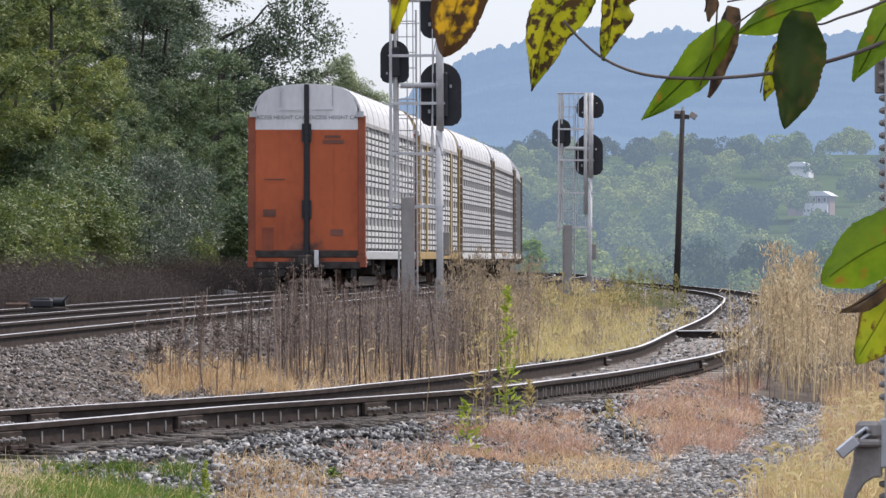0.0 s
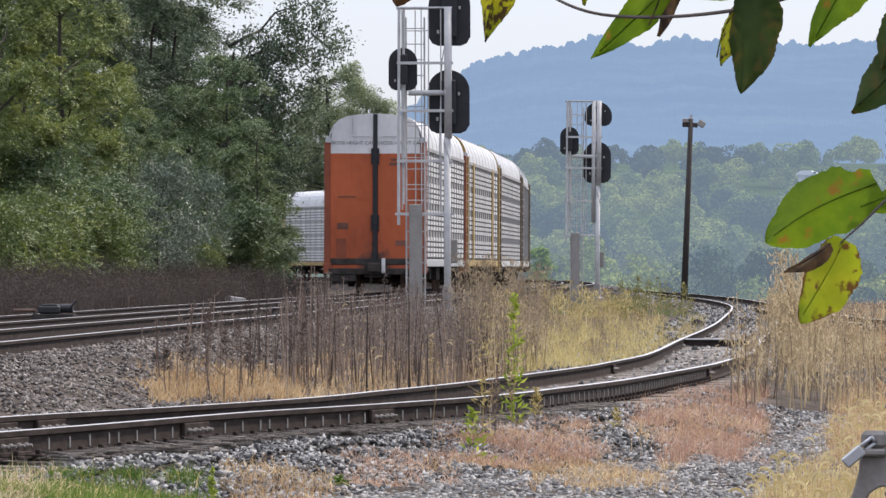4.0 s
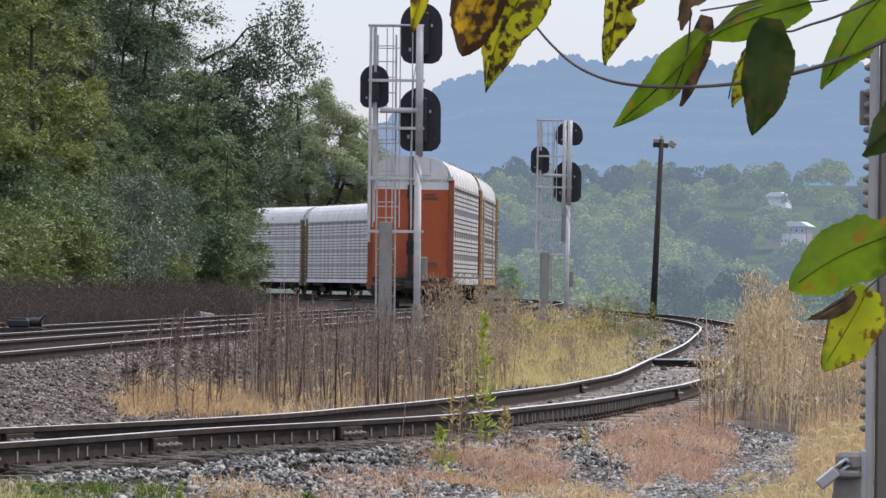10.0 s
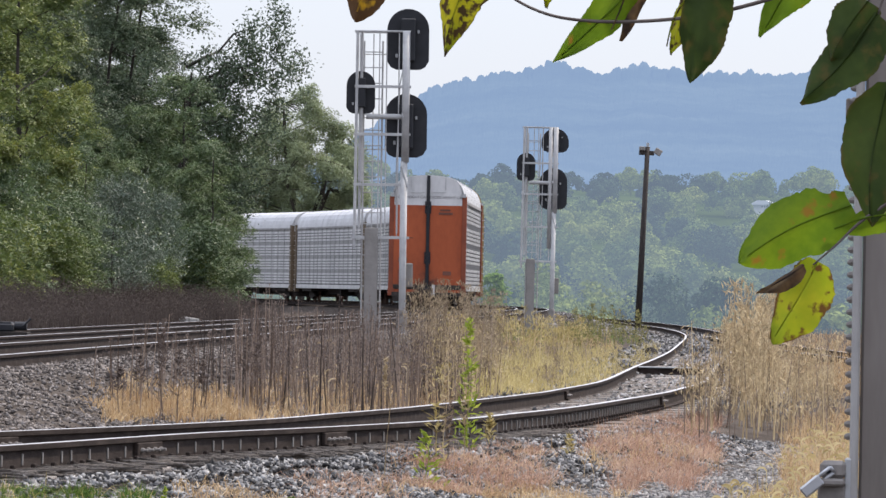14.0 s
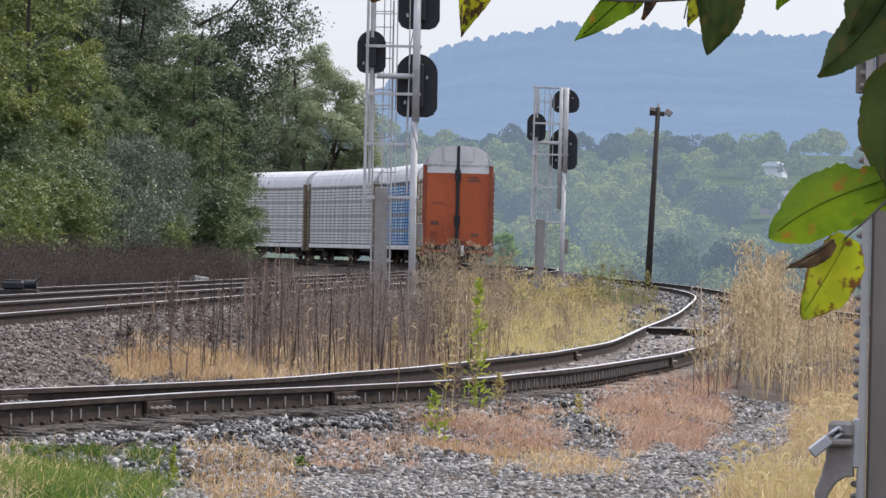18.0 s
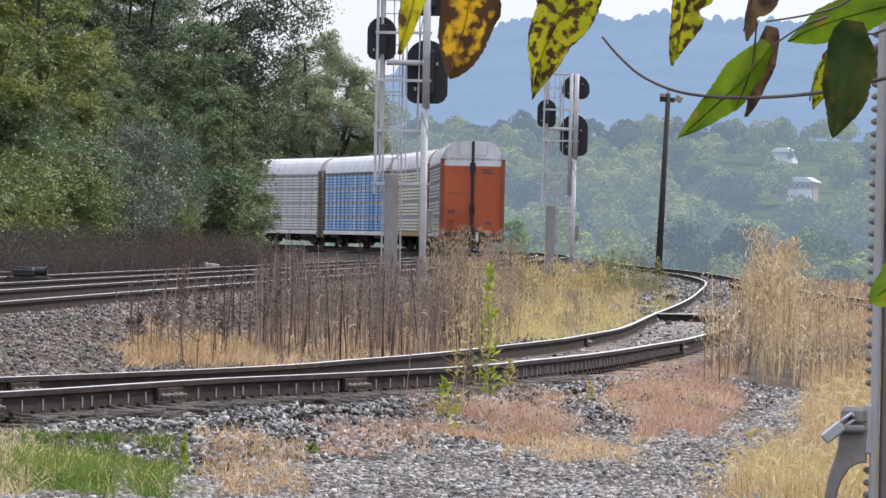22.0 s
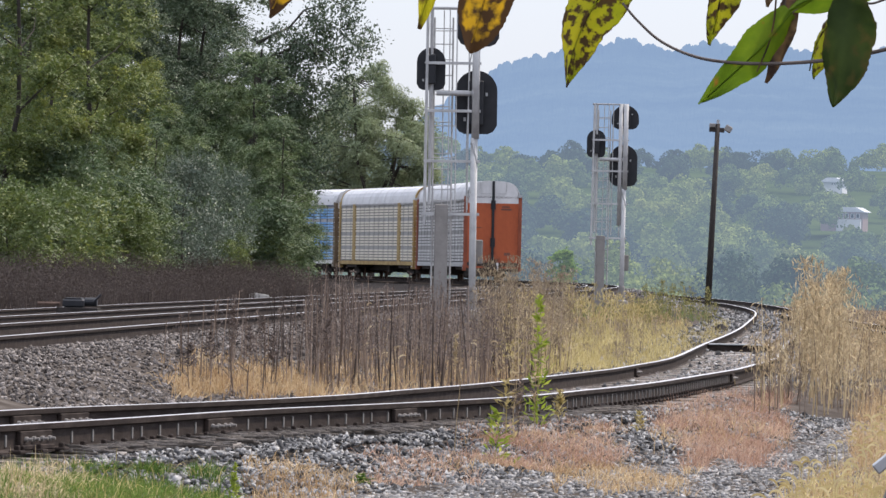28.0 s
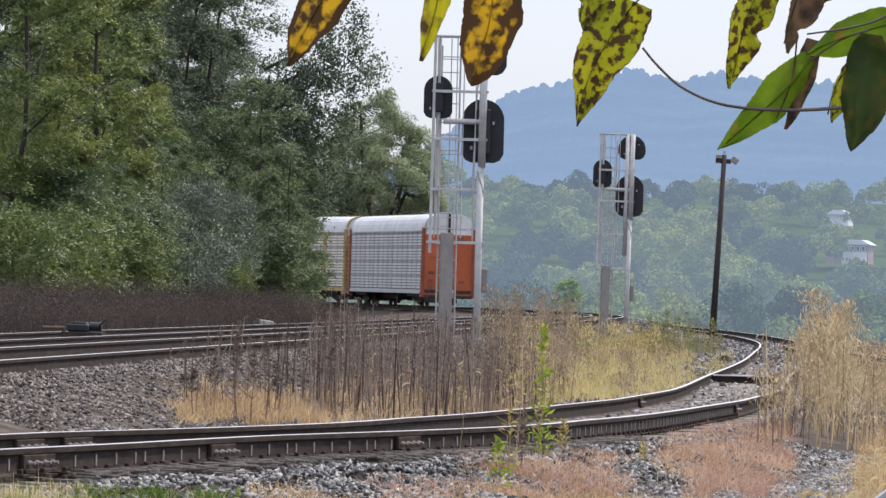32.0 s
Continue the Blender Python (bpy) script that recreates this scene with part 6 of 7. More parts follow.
def splinters():
    """Weathered splinters split off the tie ends beside the nearer rail."""
    rng = np.random.default_rng(9)
    i0, i1 = on_rail(60, RIGHT_RAIL), on_rail(1000, RIGHT_RAIL)
    n = 900
    i = rng.integers(i0, i1, n)
    out = np.array([heading(RIGHT_RAIL, int(k)) for k in i])
    a = np.radians(out + rng.normal(0, 16, n))
    o = rng.uniform(0.10, 0.36, n)
    ln, w = rng.uniform(0.12, 0.34, n) / 2, rng.uniform(0.006, 0.016, n)
    ax = np.stack([np.cos(a), np.sin(a), rng.normal(0, 0.06, n)], 1)
    nx = np.stack([-np.sin(a), np.cos(a), 0 * a], 1)
    c = np.stack([RIGHT_RAIL[i, 0] + np.cos(a) * o, RIGHT_RAIL[i, 1] + np.sin(a) * o + rng.uniform(-0.2, 0.2, n), siding_z(RIGHT_RAIL[i, 1]) - 0.148 + rng.uniform(-0.015, 0.02, n)], 1)
    up = np.array([0, 0, 0.008])
    vs = np.stack([c + sx * ax * ln[:, None] + sy * nx * w[:, None] * (1.0 if sx < 0 else 0.5) + sz * up for sx in (-1, 1) for sy in (-1, 1) for sz in (-1, 1)], 1)
    o8 = np.arange(n)[:, None] * 8
    f = np.concatenate([o8 + q for q in ([0, 1, 3, 2], [4, 6, 7, 5], [0, 4, 5, 1], [2, 3, 7, 6], [0, 2, 6, 4], [1, 5, 7, 3])])
    ob = from_mesh("tie_splinters", array_mesh("tie_splinters", vs.reshape(-1, 3), f), M_TIE)
    tagged(ob, "pale weathered splinters of old timber ties", "wood splinters", kind="stuff")


splinters()


# ---- small things by the tracks ----
def small_things():
    z0 = float(siding_z(119))
    plank = tagged(new("crossing_timber"), "grey weathered heavy timber laid under the siding rails", "timber")
    plank.matrix_basis = pose(4.62, 119.3, z0 - 0.375, 0, 0, 0)
    part("board", boxes((-0.80, 0.72, -0.30, 0.5, 0.0, 0.20), bevel=0.015), M_SLAB, plank)
    beam = tagged(new("steel_beam"), "dark rusty steel beam lying between the siding rails", "beam")
    beam.matrix_basis = pose(4.98, 124.0, z0 - 0.19, 0, 0, -84)
    part("web", boxes((-0.03, 0.03, -0.66, 0.66, 0.0, 0.13), bevel=0.006), M_RAIL, beam)
    part("flange", boxes((-0.08, 0.08, -0.66, 0.66, 0.128, 0.155), bevel=0.006), M_STEEL, beam)
    x, y = (float(q[0]) for q in on_ground([1222], [566])[:2])
    rk = tagged(new("rock"), "dark broken rock beside the curve", "rock")
    bm = bmesh.new()
    bmesh.ops.create_icosphere(bm, subdivisions=2, radius=0.14)
    for v in bm.verts:
        v.co *= 1 + 0.35 * noise.noise(v.co * 7)
        v.co.x *= 1.3
    part("stone", bm, M_UNDER, rk)
    rk.matrix_basis = pose(x, y, float(ground_height(np.array([x]), np.array([y]))[0]) + 0.07)
    # point machine between the main rails
    k = int(np.argmin(np.abs(784 + F_LEN * MAIN[:, 0] / MAIN[:, 1] - 82)))
    q = MAIN[k]
    pm = tagged(new("point_machine"), "black railway point machine between the main rails", "point machine")
    pm.matrix_basis = pose(q[0], q[1], MAIN_Z + 0.03, 0, 0, heading(MAIN, k))
    part("base_plate", boxes((-0.34, 0.40, -0.30, 0.30, -0.26, 0.0), bevel=0.01), M_UNDER, pm)
    part("lever", tubes([((0.30, -0.1, 0.10), (0.44, -0.1, 0.24), 0.02)], 8), M_BLACK, pm)
    part("casing", boxes((-0.24, 0.14, -0.25, 0.25, 0.0, 0.15), bevel=0.03), M_BLACK, pm)
    part("motor", tubes([((0.14, 0, 0.10), (0.36, 0, 0.10), 0.08)], 12), M_BLACK, pm)
    part("lid", boxes((-0.20, 0.10, -0.22, 0.22, 0.15, 0.175), bevel=0.01), M_BLACK, pm)
    part("throw_rod", tubes([((-0.7, -0.1, 0.06), (-0.3, -0.1, 0.06), 0.03)], 8), M_RUST, pm)
    for u, v, s, r, lab in ((402, 514, 0.24, 14, "pale concrete block tipped beside the main track"), (430, 520, 0.26, -20, "flat pale concrete slab beside the main track")):
        d = 190.0
        b = tagged(new("concrete_block"), lab, "concrete block")
        flat = "slab" in lab
        part("block", boxes((-s, s, -0.3, 0.3, -0.1, 0.10 if flat else 0.26), bevel=0.02), M_SLAB, b)
        x = at(u, d)
        b.matrix_basis = pose(x, d, float(ground_height(np.array([x]), np.array([d]))[0]) + (0.0 if flat else 0.02), 0, 8 if not flat else 4, r)


small_things()


def weed(u, v, h, mat, leaves, size, label, spread=0.1, stem=0.006, stem_mat=None, low=0.15, category="weed", lean=0.0):
    """One separate weed: a stem with leaves of its own."""
    x, y, z = (float(q[0]) for q in on_ground([u], [v]))
    rng = np.random.default_rng(int(u * 7 + v))
    w = tagged(new("weed"), label, category)
    w.matrix_basis = pose(x, y, z, 0, lean, 0)
    p = Vector((0, 0, -0.02))
    pts = [p]
    for k in range(5):
        p = p + Vector((rng.normal(0, 0.012), rng.normal(0, 0.012), h / 5))
        pts.append(p)
    st = part("stem", tube_path(bmesh.new(), pts, stem, stem * 0.25, 6), stem_mat or mat, w)
    for k in range(7):
        f = rng.uniform(0.35, 0.92)
        a = rng.uniform(0, 6.28)
        b = pts[int(f * 5)]
        part("side_shoot", tube(bmesh.new(), b, b + Vector((math.cos(a) * spread, math.sin(a) * spread, h * 0.14)), stem * 0.45, stem * 0.2, 4), stem_mat or mat, st)
    if leaves:
        f = rng.uniform(low, 1.02, leaves)
        a = rng.uniform(0, 6.28, leaves)
        r = spread * rng.uniform(0.15, 1.0, leaves) * (1.15 - f)
        pos = np.stack([np.cos(a) * r, np.sin(a) * r, f * h], 1)
        dirs = np.stack([np.cos(a), np.sin(a), np.full(leaves, 0.75)], 1) * 1.3
        vv, ff = leaf_quads(pos, size, rng, 0.2, 0.28, dirs)
        from_mesh("foliage", array_mesh("foliage", vv, ff), mat, w)
    return w


weed(899, 748, 1.02, M_LIME, 150, 0.075, "bright lime green tall weed with a pale plume beside the siding", 0.13, low=0.06)
weed(893, 752, 0.62, M_TAN, 40, 0.05, "dry tan weed stalk beside the lime green weed", 0.05, 0.004, low=0.4)
weed(856, 770, 0.66, M_TAN, 46, 0.05, "dry tan weed stalk beside the siding", 0.06, 0.004, low=0.4)
weed(868, 775, 0.52, M_STALK, 40, 0.05, "brown dry weed stalk beside the siding", 0.06, 0.004, low=0.4)
weed(938, 742, 0.30, M_YGRASS, 46, 0.06, "pale yellow weed beside the siding", 0.10, 0.004, low=0.3)
weed(825, 790, 0.38, M_LIME, 46, 0.08, "bright lime green weed beside the siding", 0.15, low=0.08)
weed(842, 772, 0.46, M_YGRASS, 40, 0.07, "yellow green weed beside the siding", 0.15, low=0.1)
weed(752, 790, 0.86, M_TAN, 60, 0.05, "thin dry grass stalk with a seed plume", 0.035, 0.004, low=0.72)
weed(366, 878, 0.24, M_LIME, 70, 0.045, "small yellow green sprig in the ballast", 0.035, low=0.2)
weed(590, 850, 0.07, M_GREEN, 60, 0.05, "tiny green weed in the gravel", 0.10, low=0.0)
weed(1080, 742, 0.18, M_YGRASS, 60, 0.05, "small yellow green weed in the ballast", 0.08, low=0.0)
for u, v, h in ((354, 698, 0.98), (361, 700, 0.9), (386, 700, 0.72), (411, 699, 0.82), (425, 690, 0.6), (505, 696, 0.92), (520, 690, 0.8), (284, 700, 0.5), (318, 692, 0.6)):
    weed(u, v, h, M_DEAD, 110, 0.05, "single dark dead weed stalk beside the siding", 0.14, 0.009, M_STALK, low=0.6, lean=random.uniform(-4, 4))


# ---- twigs with leaves before the camera ----
BROWN_SWAY = [(0, -0.0216, 0.0333), (0.5, -0.0466, 0.0558), (1, -0.0604, 0.0675), (1.5, -0.0423, 0.0597), (2, -0.0183, 0.0380), (2.5, -0.0539, 0.0765), (3, -0.0590, 0.0795), (3.5, -0.0638, 0.0789), (5.5, -0.0501, 0.0608), (6, -0.0472, 0.0287), (6.5, -0.0350, 0.0254), (7, -0.0200, 0.0080), (7.5, -0.0194, 0.0168), (8, -0.0435, 0.0342), (8.5, -0.0296, 0.0204), (9, 0.0000, 0.0000), (9.5, 0.0002, 0.0444), (10, 0.0005, 0.0538), (10.5, 0.0080, 0.0519), (11, 0.0367, 0.0418), (11.5, 0.0031, 0.0280), (12, -0.0169, 0.0432), (12.5, -0.0113, 0.0349), (13, 0.0007, 0.0434), (13.5, -0.0639, 0.0771), (15.5, -0.0768, 0.0865), (16, -0.0753, 0.0778), (16.5, -0.0614, 0.0654), (17, -0.0742, 0.0775), (17.5, -0.0736, 0.0765), (18, -0.0658, 0.0650), (18.5, -0.0672, 0.0698), (19, -0.0682, 0.0741), (19.5, -0.0544, 0.0526), (20, -0.0489, 0.0493), (20.5, -0.0644, 0.0678), (21, -0.0602, 0.0593), (21.5, -0.0383, 0.0350), (22, -0.0150, -0.0016), (22.5, -0.0249, 0.0198), (23, -0.0313, 0.0377), (23.5, -0.0416, 0.0384), (24, -0.0521, 0.0529), (24.5, -0.0402, 0.0406), (25, -0.0538, 0.0528), (25.5, -0.0543, 0.0526), (27.5, -0.0488, 0.0338), (28, -0.0403, 0.0405), (28.5, -0.0483, 0.0532), (29, -0.0339, 0.0392), (29.5, -0.0423, 0.0420), (30, -0.0439, 0.0421), (30.5, -0.0385, 0.0387), (31, -0.0434, 0.0524), (31.5, -0.0458, 0.0498), (32, -0.0445, 0.0373)]
LEFT_SWAY = [(0, -0.0107, 0.0298), (0.5, -0.0357, 0.0522), (1, -0.0495, 0.0638), (1.5, -0.0314, 0.0561), (2, -0.0075, 0.0343), (2.5, -0.0430, 0.0729), (3, -0.0478, 0.0761), (3.5, -0.0527, 0.0756), (5.5, -0.0390, 0.0574), (6, -0.0415, 0.0427), (6.5, -0.0196, 0.0129), (7, -0.0090, 0.0001), (7.5, -0.0184, 0.0123), (8, -0.0374, 0.0383), (8.5, -0.0233, 0.0187), (9, 0.0000, 0.0000), (9.5, -0.0236, 0.0352), (10, -0.0375, 0.0491), (10.5, -0.0189, 0.0336), (11, 0.0017, 0.0131), (11.5, -0.0133, 0.0194), (12, -0.0350, 0.0414), (12.5, -0.0219, 0.0290), (13, -0.0209, 0.0266), (13.5, -0.0518, 0.0747), (15.5, -0.0645, 0.0842), (16, -0.0630, 0.0756), (16.5, -0.0491, 0.0632), (17, -0.0619, 0.0753), (17.5, -0.0612, 0.0744), (18, -0.0534, 0.0629), (18.5, -0.0548, 0.0677), (19, -0.0559, 0.0719), (19.5, -0.0422, 0.0503), (20, -0.0369, 0.0469), (20.5, -0.0522, 0.0655), (21, -0.0480, 0.0571), (21.5, -0.0260, 0.0328), (22, -0.0081, 0.0068), (22.5, -0.0139, 0.0185), (23, -0.0250, 0.0311), (23.5, -0.0293, 0.0362), (24, -0.0397, 0.0507), (24.5, -0.0279, 0.0384), (25, -0.0415, 0.0506), (25.5, -0.0420, 0.0504), (27.5, -0.0285, 0.0342), (28, -0.0224, 0.0388), (28.5, -0.0278, 0.0486), (29, -0.0172, 0.0354), (29.5, -0.0238, 0.0383), (30, -0.0227, 0.0351), (30.5, -0.0230, 0.0358), (31, -0.0267, 0.0433), (31.5, -0.0242, 0.0419), (32, -0.0194, 0.0318)]
SPOTTED_SWAY = [(0, -0.0450, 0.0158), (0.5, -0.0519, 0.0579), (1, -0.0609, 0.0752), (1.5, -0.0433, 0.0529), (2, -0.0292, 0.0375), (2.5, -0.0613, 0.0680), (3, -0.0629, 0.0740), (3.5, -0.0643, 0.0709), (5.5, -0.0549, 0.0446), (6, -0.0382, 0.0324), (6.5, -0.0030, -0.0027), (7, 0.0050, -0.0115), (7.5, -0.0074, 0.0046), (8, -0.0216, 0.0315), (8.5, -0.0037, 0.0092), (9, 0.0000, 0.0000), (9.5, -0.0297, 0.0328), (10, -0.0357, 0.0339), (10.5, -0.0202, 0.0168), (11, -0.0090, -0.0008), (11.5, -0.0177, 0.0111), (12, -0.0356, 0.0368), (12.5, -0.0221, 0.0202), (13, -0.0237, 0.0230), (13.5, -0.0654, 0.0679), (15.5, -0.0755, 0.0913), (16, -0.0714, 0.0791), (16.5, -0.0561, 0.0666), (17, -0.0695, 0.0822), (17.5, -0.0671, 0.0797), (18, -0.0624, 0.0691), (18.5, -0.0682, 0.0793), (19, -0.0639, 0.0766), (19.5, -0.0483, 0.0526), (20, -0.0468, 0.0529), (20.5, -0.0619, 0.0760), (21, -0.0437, 0.0521), (21.5, -0.0118, 0.0256), (22, 0.0088, -0.0026), (22.5, -0.0072, 0.0184), (23, -0.0192, 0.0343), (23.5, -0.0103, 0.0285), (24, -0.0385, 0.0437), (24.5, -0.0328, 0.0359), (25, -0.0421, 0.0512), (25.5, -0.0391, 0.0490), (27.5, -0.0035, 0.0277), (28, -0.0032, 0.0358), (28.5, -0.0029, 0.0415), (29, 0.0016, 0.0322), (29.5, -0.0015, 0.0319), (30, -0.0031, 0.0305), (30.5, -0.0004, 0.0300), (31, -0.0049, 0.0329), (31.5, 0.0022, 0.0320), (32, 0.0064, 0.0268)]
MIDDLE_SWAY = [(0, -0.0190, 0.0205), (0.5, -0.0500, 0.0635), (1, -0.0591, 0.0808), (1.5, -0.0415, 0.0585), (2, -0.0274, 0.0431), (2.5, -0.0594, 0.0736), (3, -0.0609, 0.0796), (3.5, -0.0622, 0.0765), (5.5, -0.0524, 0.0584), (6, -0.0342, 0.0294), (6.5, 0.0012, -0.0061), (7, 0.0146, -0.0140), (7.5, -0.0124, 0.0076), (8, -0.0267, 0.0302), (8.5, -0.0039, 0.0070), (9, 0.0000, 0.0000), (9.5, -0.0287, 0.0396), (10, -0.0321, 0.0361), (10.5, -0.0152, 0.0203), (11, -0.0001, 0.0002), (11.5, -0.0136, 0.0116), (12, -0.0375, 0.0398), (12.5, -0.0257, 0.0257), (13, -0.0246, 0.0272), (13.5, -0.0634, 0.0808), (15.5, -0.0724, 0.0970), (16, -0.0682, 0.0847), (16.5, -0.0530, 0.0722), (17, -0.0663, 0.0878), (17.5, -0.0639, 0.0854), (18, -0.0591, 0.0747), (18.5, -0.0649, 0.0849), (19, -0.0607, 0.0822), (19.5, -0.0453, 0.0583), (20, -0.0439, 0.0585), (20.5, -0.0589, 0.0816), (21, -0.0405, 0.0578), (21.5, -0.0096, 0.0192), (22, 0.0113, -0.0077), (22.5, -0.0112, 0.0191), (23, -0.0268, 0.0384), (23.5, -0.0244, 0.0355), (24, -0.0353, 0.0494), (24.5, -0.0296, 0.0416), (25, -0.0390, 0.0568), (25.5, -0.0359, 0.0546), (27.5, -0.0147, 0.0318), (28, -0.0138, 0.0407), (28.5, -0.0126, 0.0460), (29, -0.0054, 0.0333), (29.5, -0.0115, 0.0355), (30, -0.0117, 0.0341), (30.5, -0.0095, 0.0345), (31, -0.0121, 0.0370), (31.5, -0.0061, 0.0339), (32, -0.0040, 0.0299)]
DARK_SWAY = [(0, -0.0229, 0.0163), (0.5, -0.0625, 0.0502), (1, -0.0561, 0.0580), (1.5, -0.0303, 0.0358), (2, -0.0214, 0.0263), (2.5, -0.0534, 0.0569), (3, -0.0634, 0.0598), (3.5, -0.0622, 0.0533), (5.5, -0.0533, 0.0463), (6, -0.0360, 0.0289), (6.5, 0.0109, 0.0075), (7, 0.0167, -0.0067), (7.5, -0.0189, 0.0083), (8, -0.0263, 0.0323), (8.5, -0.0091, 0.0110), (9, 0.0000, 0.0000), (9.5, -0.0239, 0.0288), (10, -0.0390, 0.0342), (10.5, -0.0117, 0.0153), (11, 0.0085, 0.0026), (11.5, -0.0079, 0.0082), (12, -0.0364, 0.0318), (12.5, -0.0199, 0.0179), (13, -0.0189, 0.0208), (13.5, -0.0670, 0.0700), (15.5, -0.0837, 0.0853), (16, -0.0705, 0.0738), (16.5, -0.0619, 0.0645), (17, -0.0773, 0.0792), (17.5, -0.0766, 0.0791), (18, -0.0706, 0.0685), (18.5, -0.0750, 0.0731), (19, -0.0687, 0.0724), (19.5, -0.0512, 0.0504), (20, -0.0559, 0.0530), (20.5, -0.0691, 0.0728), (21, -0.0526, 0.0595), (21.5, -0.0202, 0.0288), (22, 0.0163, -0.0025), (22.5, -0.0095, 0.0173), (23, -0.0319, 0.0347), (23.5, -0.0343, 0.0342), (24, -0.0394, 0.0432), (24.5, -0.0421, 0.0403), (25, -0.0466, 0.0517), (25.5, -0.0453, 0.0509), (27.5, -0.0225, 0.0338), (28, -0.0242, 0.0428), (28.5, -0.0208, 0.0449), (29, -0.0172, 0.0373), (29.5, -0.0241, 0.0391), (30, -0.0213, 0.0367), (30.5, -0.0247, 0.0382), (31, -0.0230, 0.0405), (31.5, -0.0145, 0.0373), (32, -0.0154, 0.0343)]
RIGHT_SWAY = [(0, 0.0352, -0.0399), (0.5, 0.0127, -0.0184), (1, -0.0022, -0.0037), (1.5, 0.0187, -0.0211), (2, 0.0258, -0.0248), (2.5, -0.0115, 0.0060), (3, -0.0125, 0.0037), (3.5, -0.0120, -0.0011), (5.5, -0.0015, -0.0025), (6, 0.0185, -0.0286), (6.5, 0.0559, -0.0670), (7, 0.0641, -0.0739), (7.5, 0.0409, -0.0528), (8, 0.0284, -0.0315), (8.5, 0.0576, -0.0490), (9, 0.0691, -0.0683), (9.5, 0.0351, -0.0344), (10, 0.0211, -0.0215), (10.5, 0.0482, -0.0473), (11, 0.0585, -0.0538), (11.5, 0.0491, -0.0533), (12, 0.0220, -0.0248), (12.5, 0.0391, -0.0393), (13, 0.0440, -0.0429), (13.5, -0.0044, -0.0024), (15.5, -0.0088, 0.0085), (16, -0.0030, 0.0030), (16.5, 0.0130, -0.0102), (17, 0.0000, 0.0000), (17.5, -0.0010, 0.0032), (18, 0.0096, -0.0079), (18.5, 0.0029, -0.0026), (19, 0.0022, -0.0009), (19.5, 0.0263, -0.0230), (20, 0.0259, -0.0223), (20.5, 0.0103, -0.0063), (21, 0.0281, -0.0200), (21.5, 0.0545, -0.0486), (22, 0.0772, -0.0654), (22.5, 0.0584, -0.0479), (23, 0.0444, -0.0350), (23.5, 0.0519, -0.0419), (24, 0.0403, -0.0314), (24.5, 0.0409, -0.0319), (25, 0.0299, -0.0191), (25.5, 0.0386, -0.0257), (27.5, 0.0502, -0.0242), (28, 0.0513, -0.0155), (28.5, 0.0523, -0.0100), (29, 0.0606, -0.0226), (29.5, 0.0548, -0.0198), (30, 0.0548, -0.0215), (30.5, 0.0568, -0.0212), (31, 0.0549, -0.0184), (31.5, 0.0605, -0.0211), (32, 0.0630, -0.0248)]
END_SWAY = [(0, -0.0062, 0.0576), (0.5, -0.0070, 0.0596), (1, -0.0083, 0.0605), (1.5, -0.0102, 0.0602), (2, -0.0098, 0.0607), (2.5, -0.0096, 0.0613), (3, -0.0107, 0.0625), (3.5, -0.0121, 0.0627), (5.5, -0.0204, 0.0609), (6, -0.0224, 0.0065), (6.5, 0.0251, -0.0090), (7, -0.0134, 0.0160), (7.5, -0.0108, 0.0005), (8, -0.0013, -0.0151), (8.5, 0.0073, 0.0228), (9, 0.0116, 0.0631), (9.5, 0.0123, 0.0729), (10, 0.0149, 0.0749), (10.5, 0.0152, 0.0775), (11, 0.0155, 0.0812), (11.5, 0.0165, 0.0830), (12, 0.0175, 0.0787), (12.5, 0.0081, 0.0369), (13, 0.0078, 0.0765), (13.5, 0.0083, 0.0801), (15.5, 0.0109, 0.0704), (16, 0.0097, 0.0666), (16.5, 0.0094, 0.0623), (17, 0.0098, 0.0575), (17.5, 0.0085, 0.0527), (18, 0.0067, 0.0475), (18.5, 0.0063, 0.0442), (19, 0.0054, 0.0419), (19.5, 0.0059, 0.0400), (20, 0.0075, 0.0379), (20.5, 0.0085, 0.0381), (21, 0.0081, 0.0288), (21.5, 0.0072, -0.0005), (22, 0.0092, 0.0247), (22.5, 0.0081, 0.0369), (23, 0.0069, 0.0375), (23.5, 0.0067, 0.0401), (24, 0.0047, 0.0408), (24.5, 0.0027, 0.0419), (25, 0.0010, 0.0439), (25.5, -0.0019, 0.0462), (27.5, -0.0116, 0.0395), (28, -0.0084, 0.0166), (28.5, -0.0043, 0.0299), (29, 0.0141, 0.0175), (29.5, -0.0053, 0.0190), (30, 0.0122, 0.0018), (30.5, 0.0064, 0.0024), (31, 0.0068, 0.0049), (31.5, 0.0031, 0.0039), (32, 0.0000, -0.0000)]


LEAF_D = 5.0


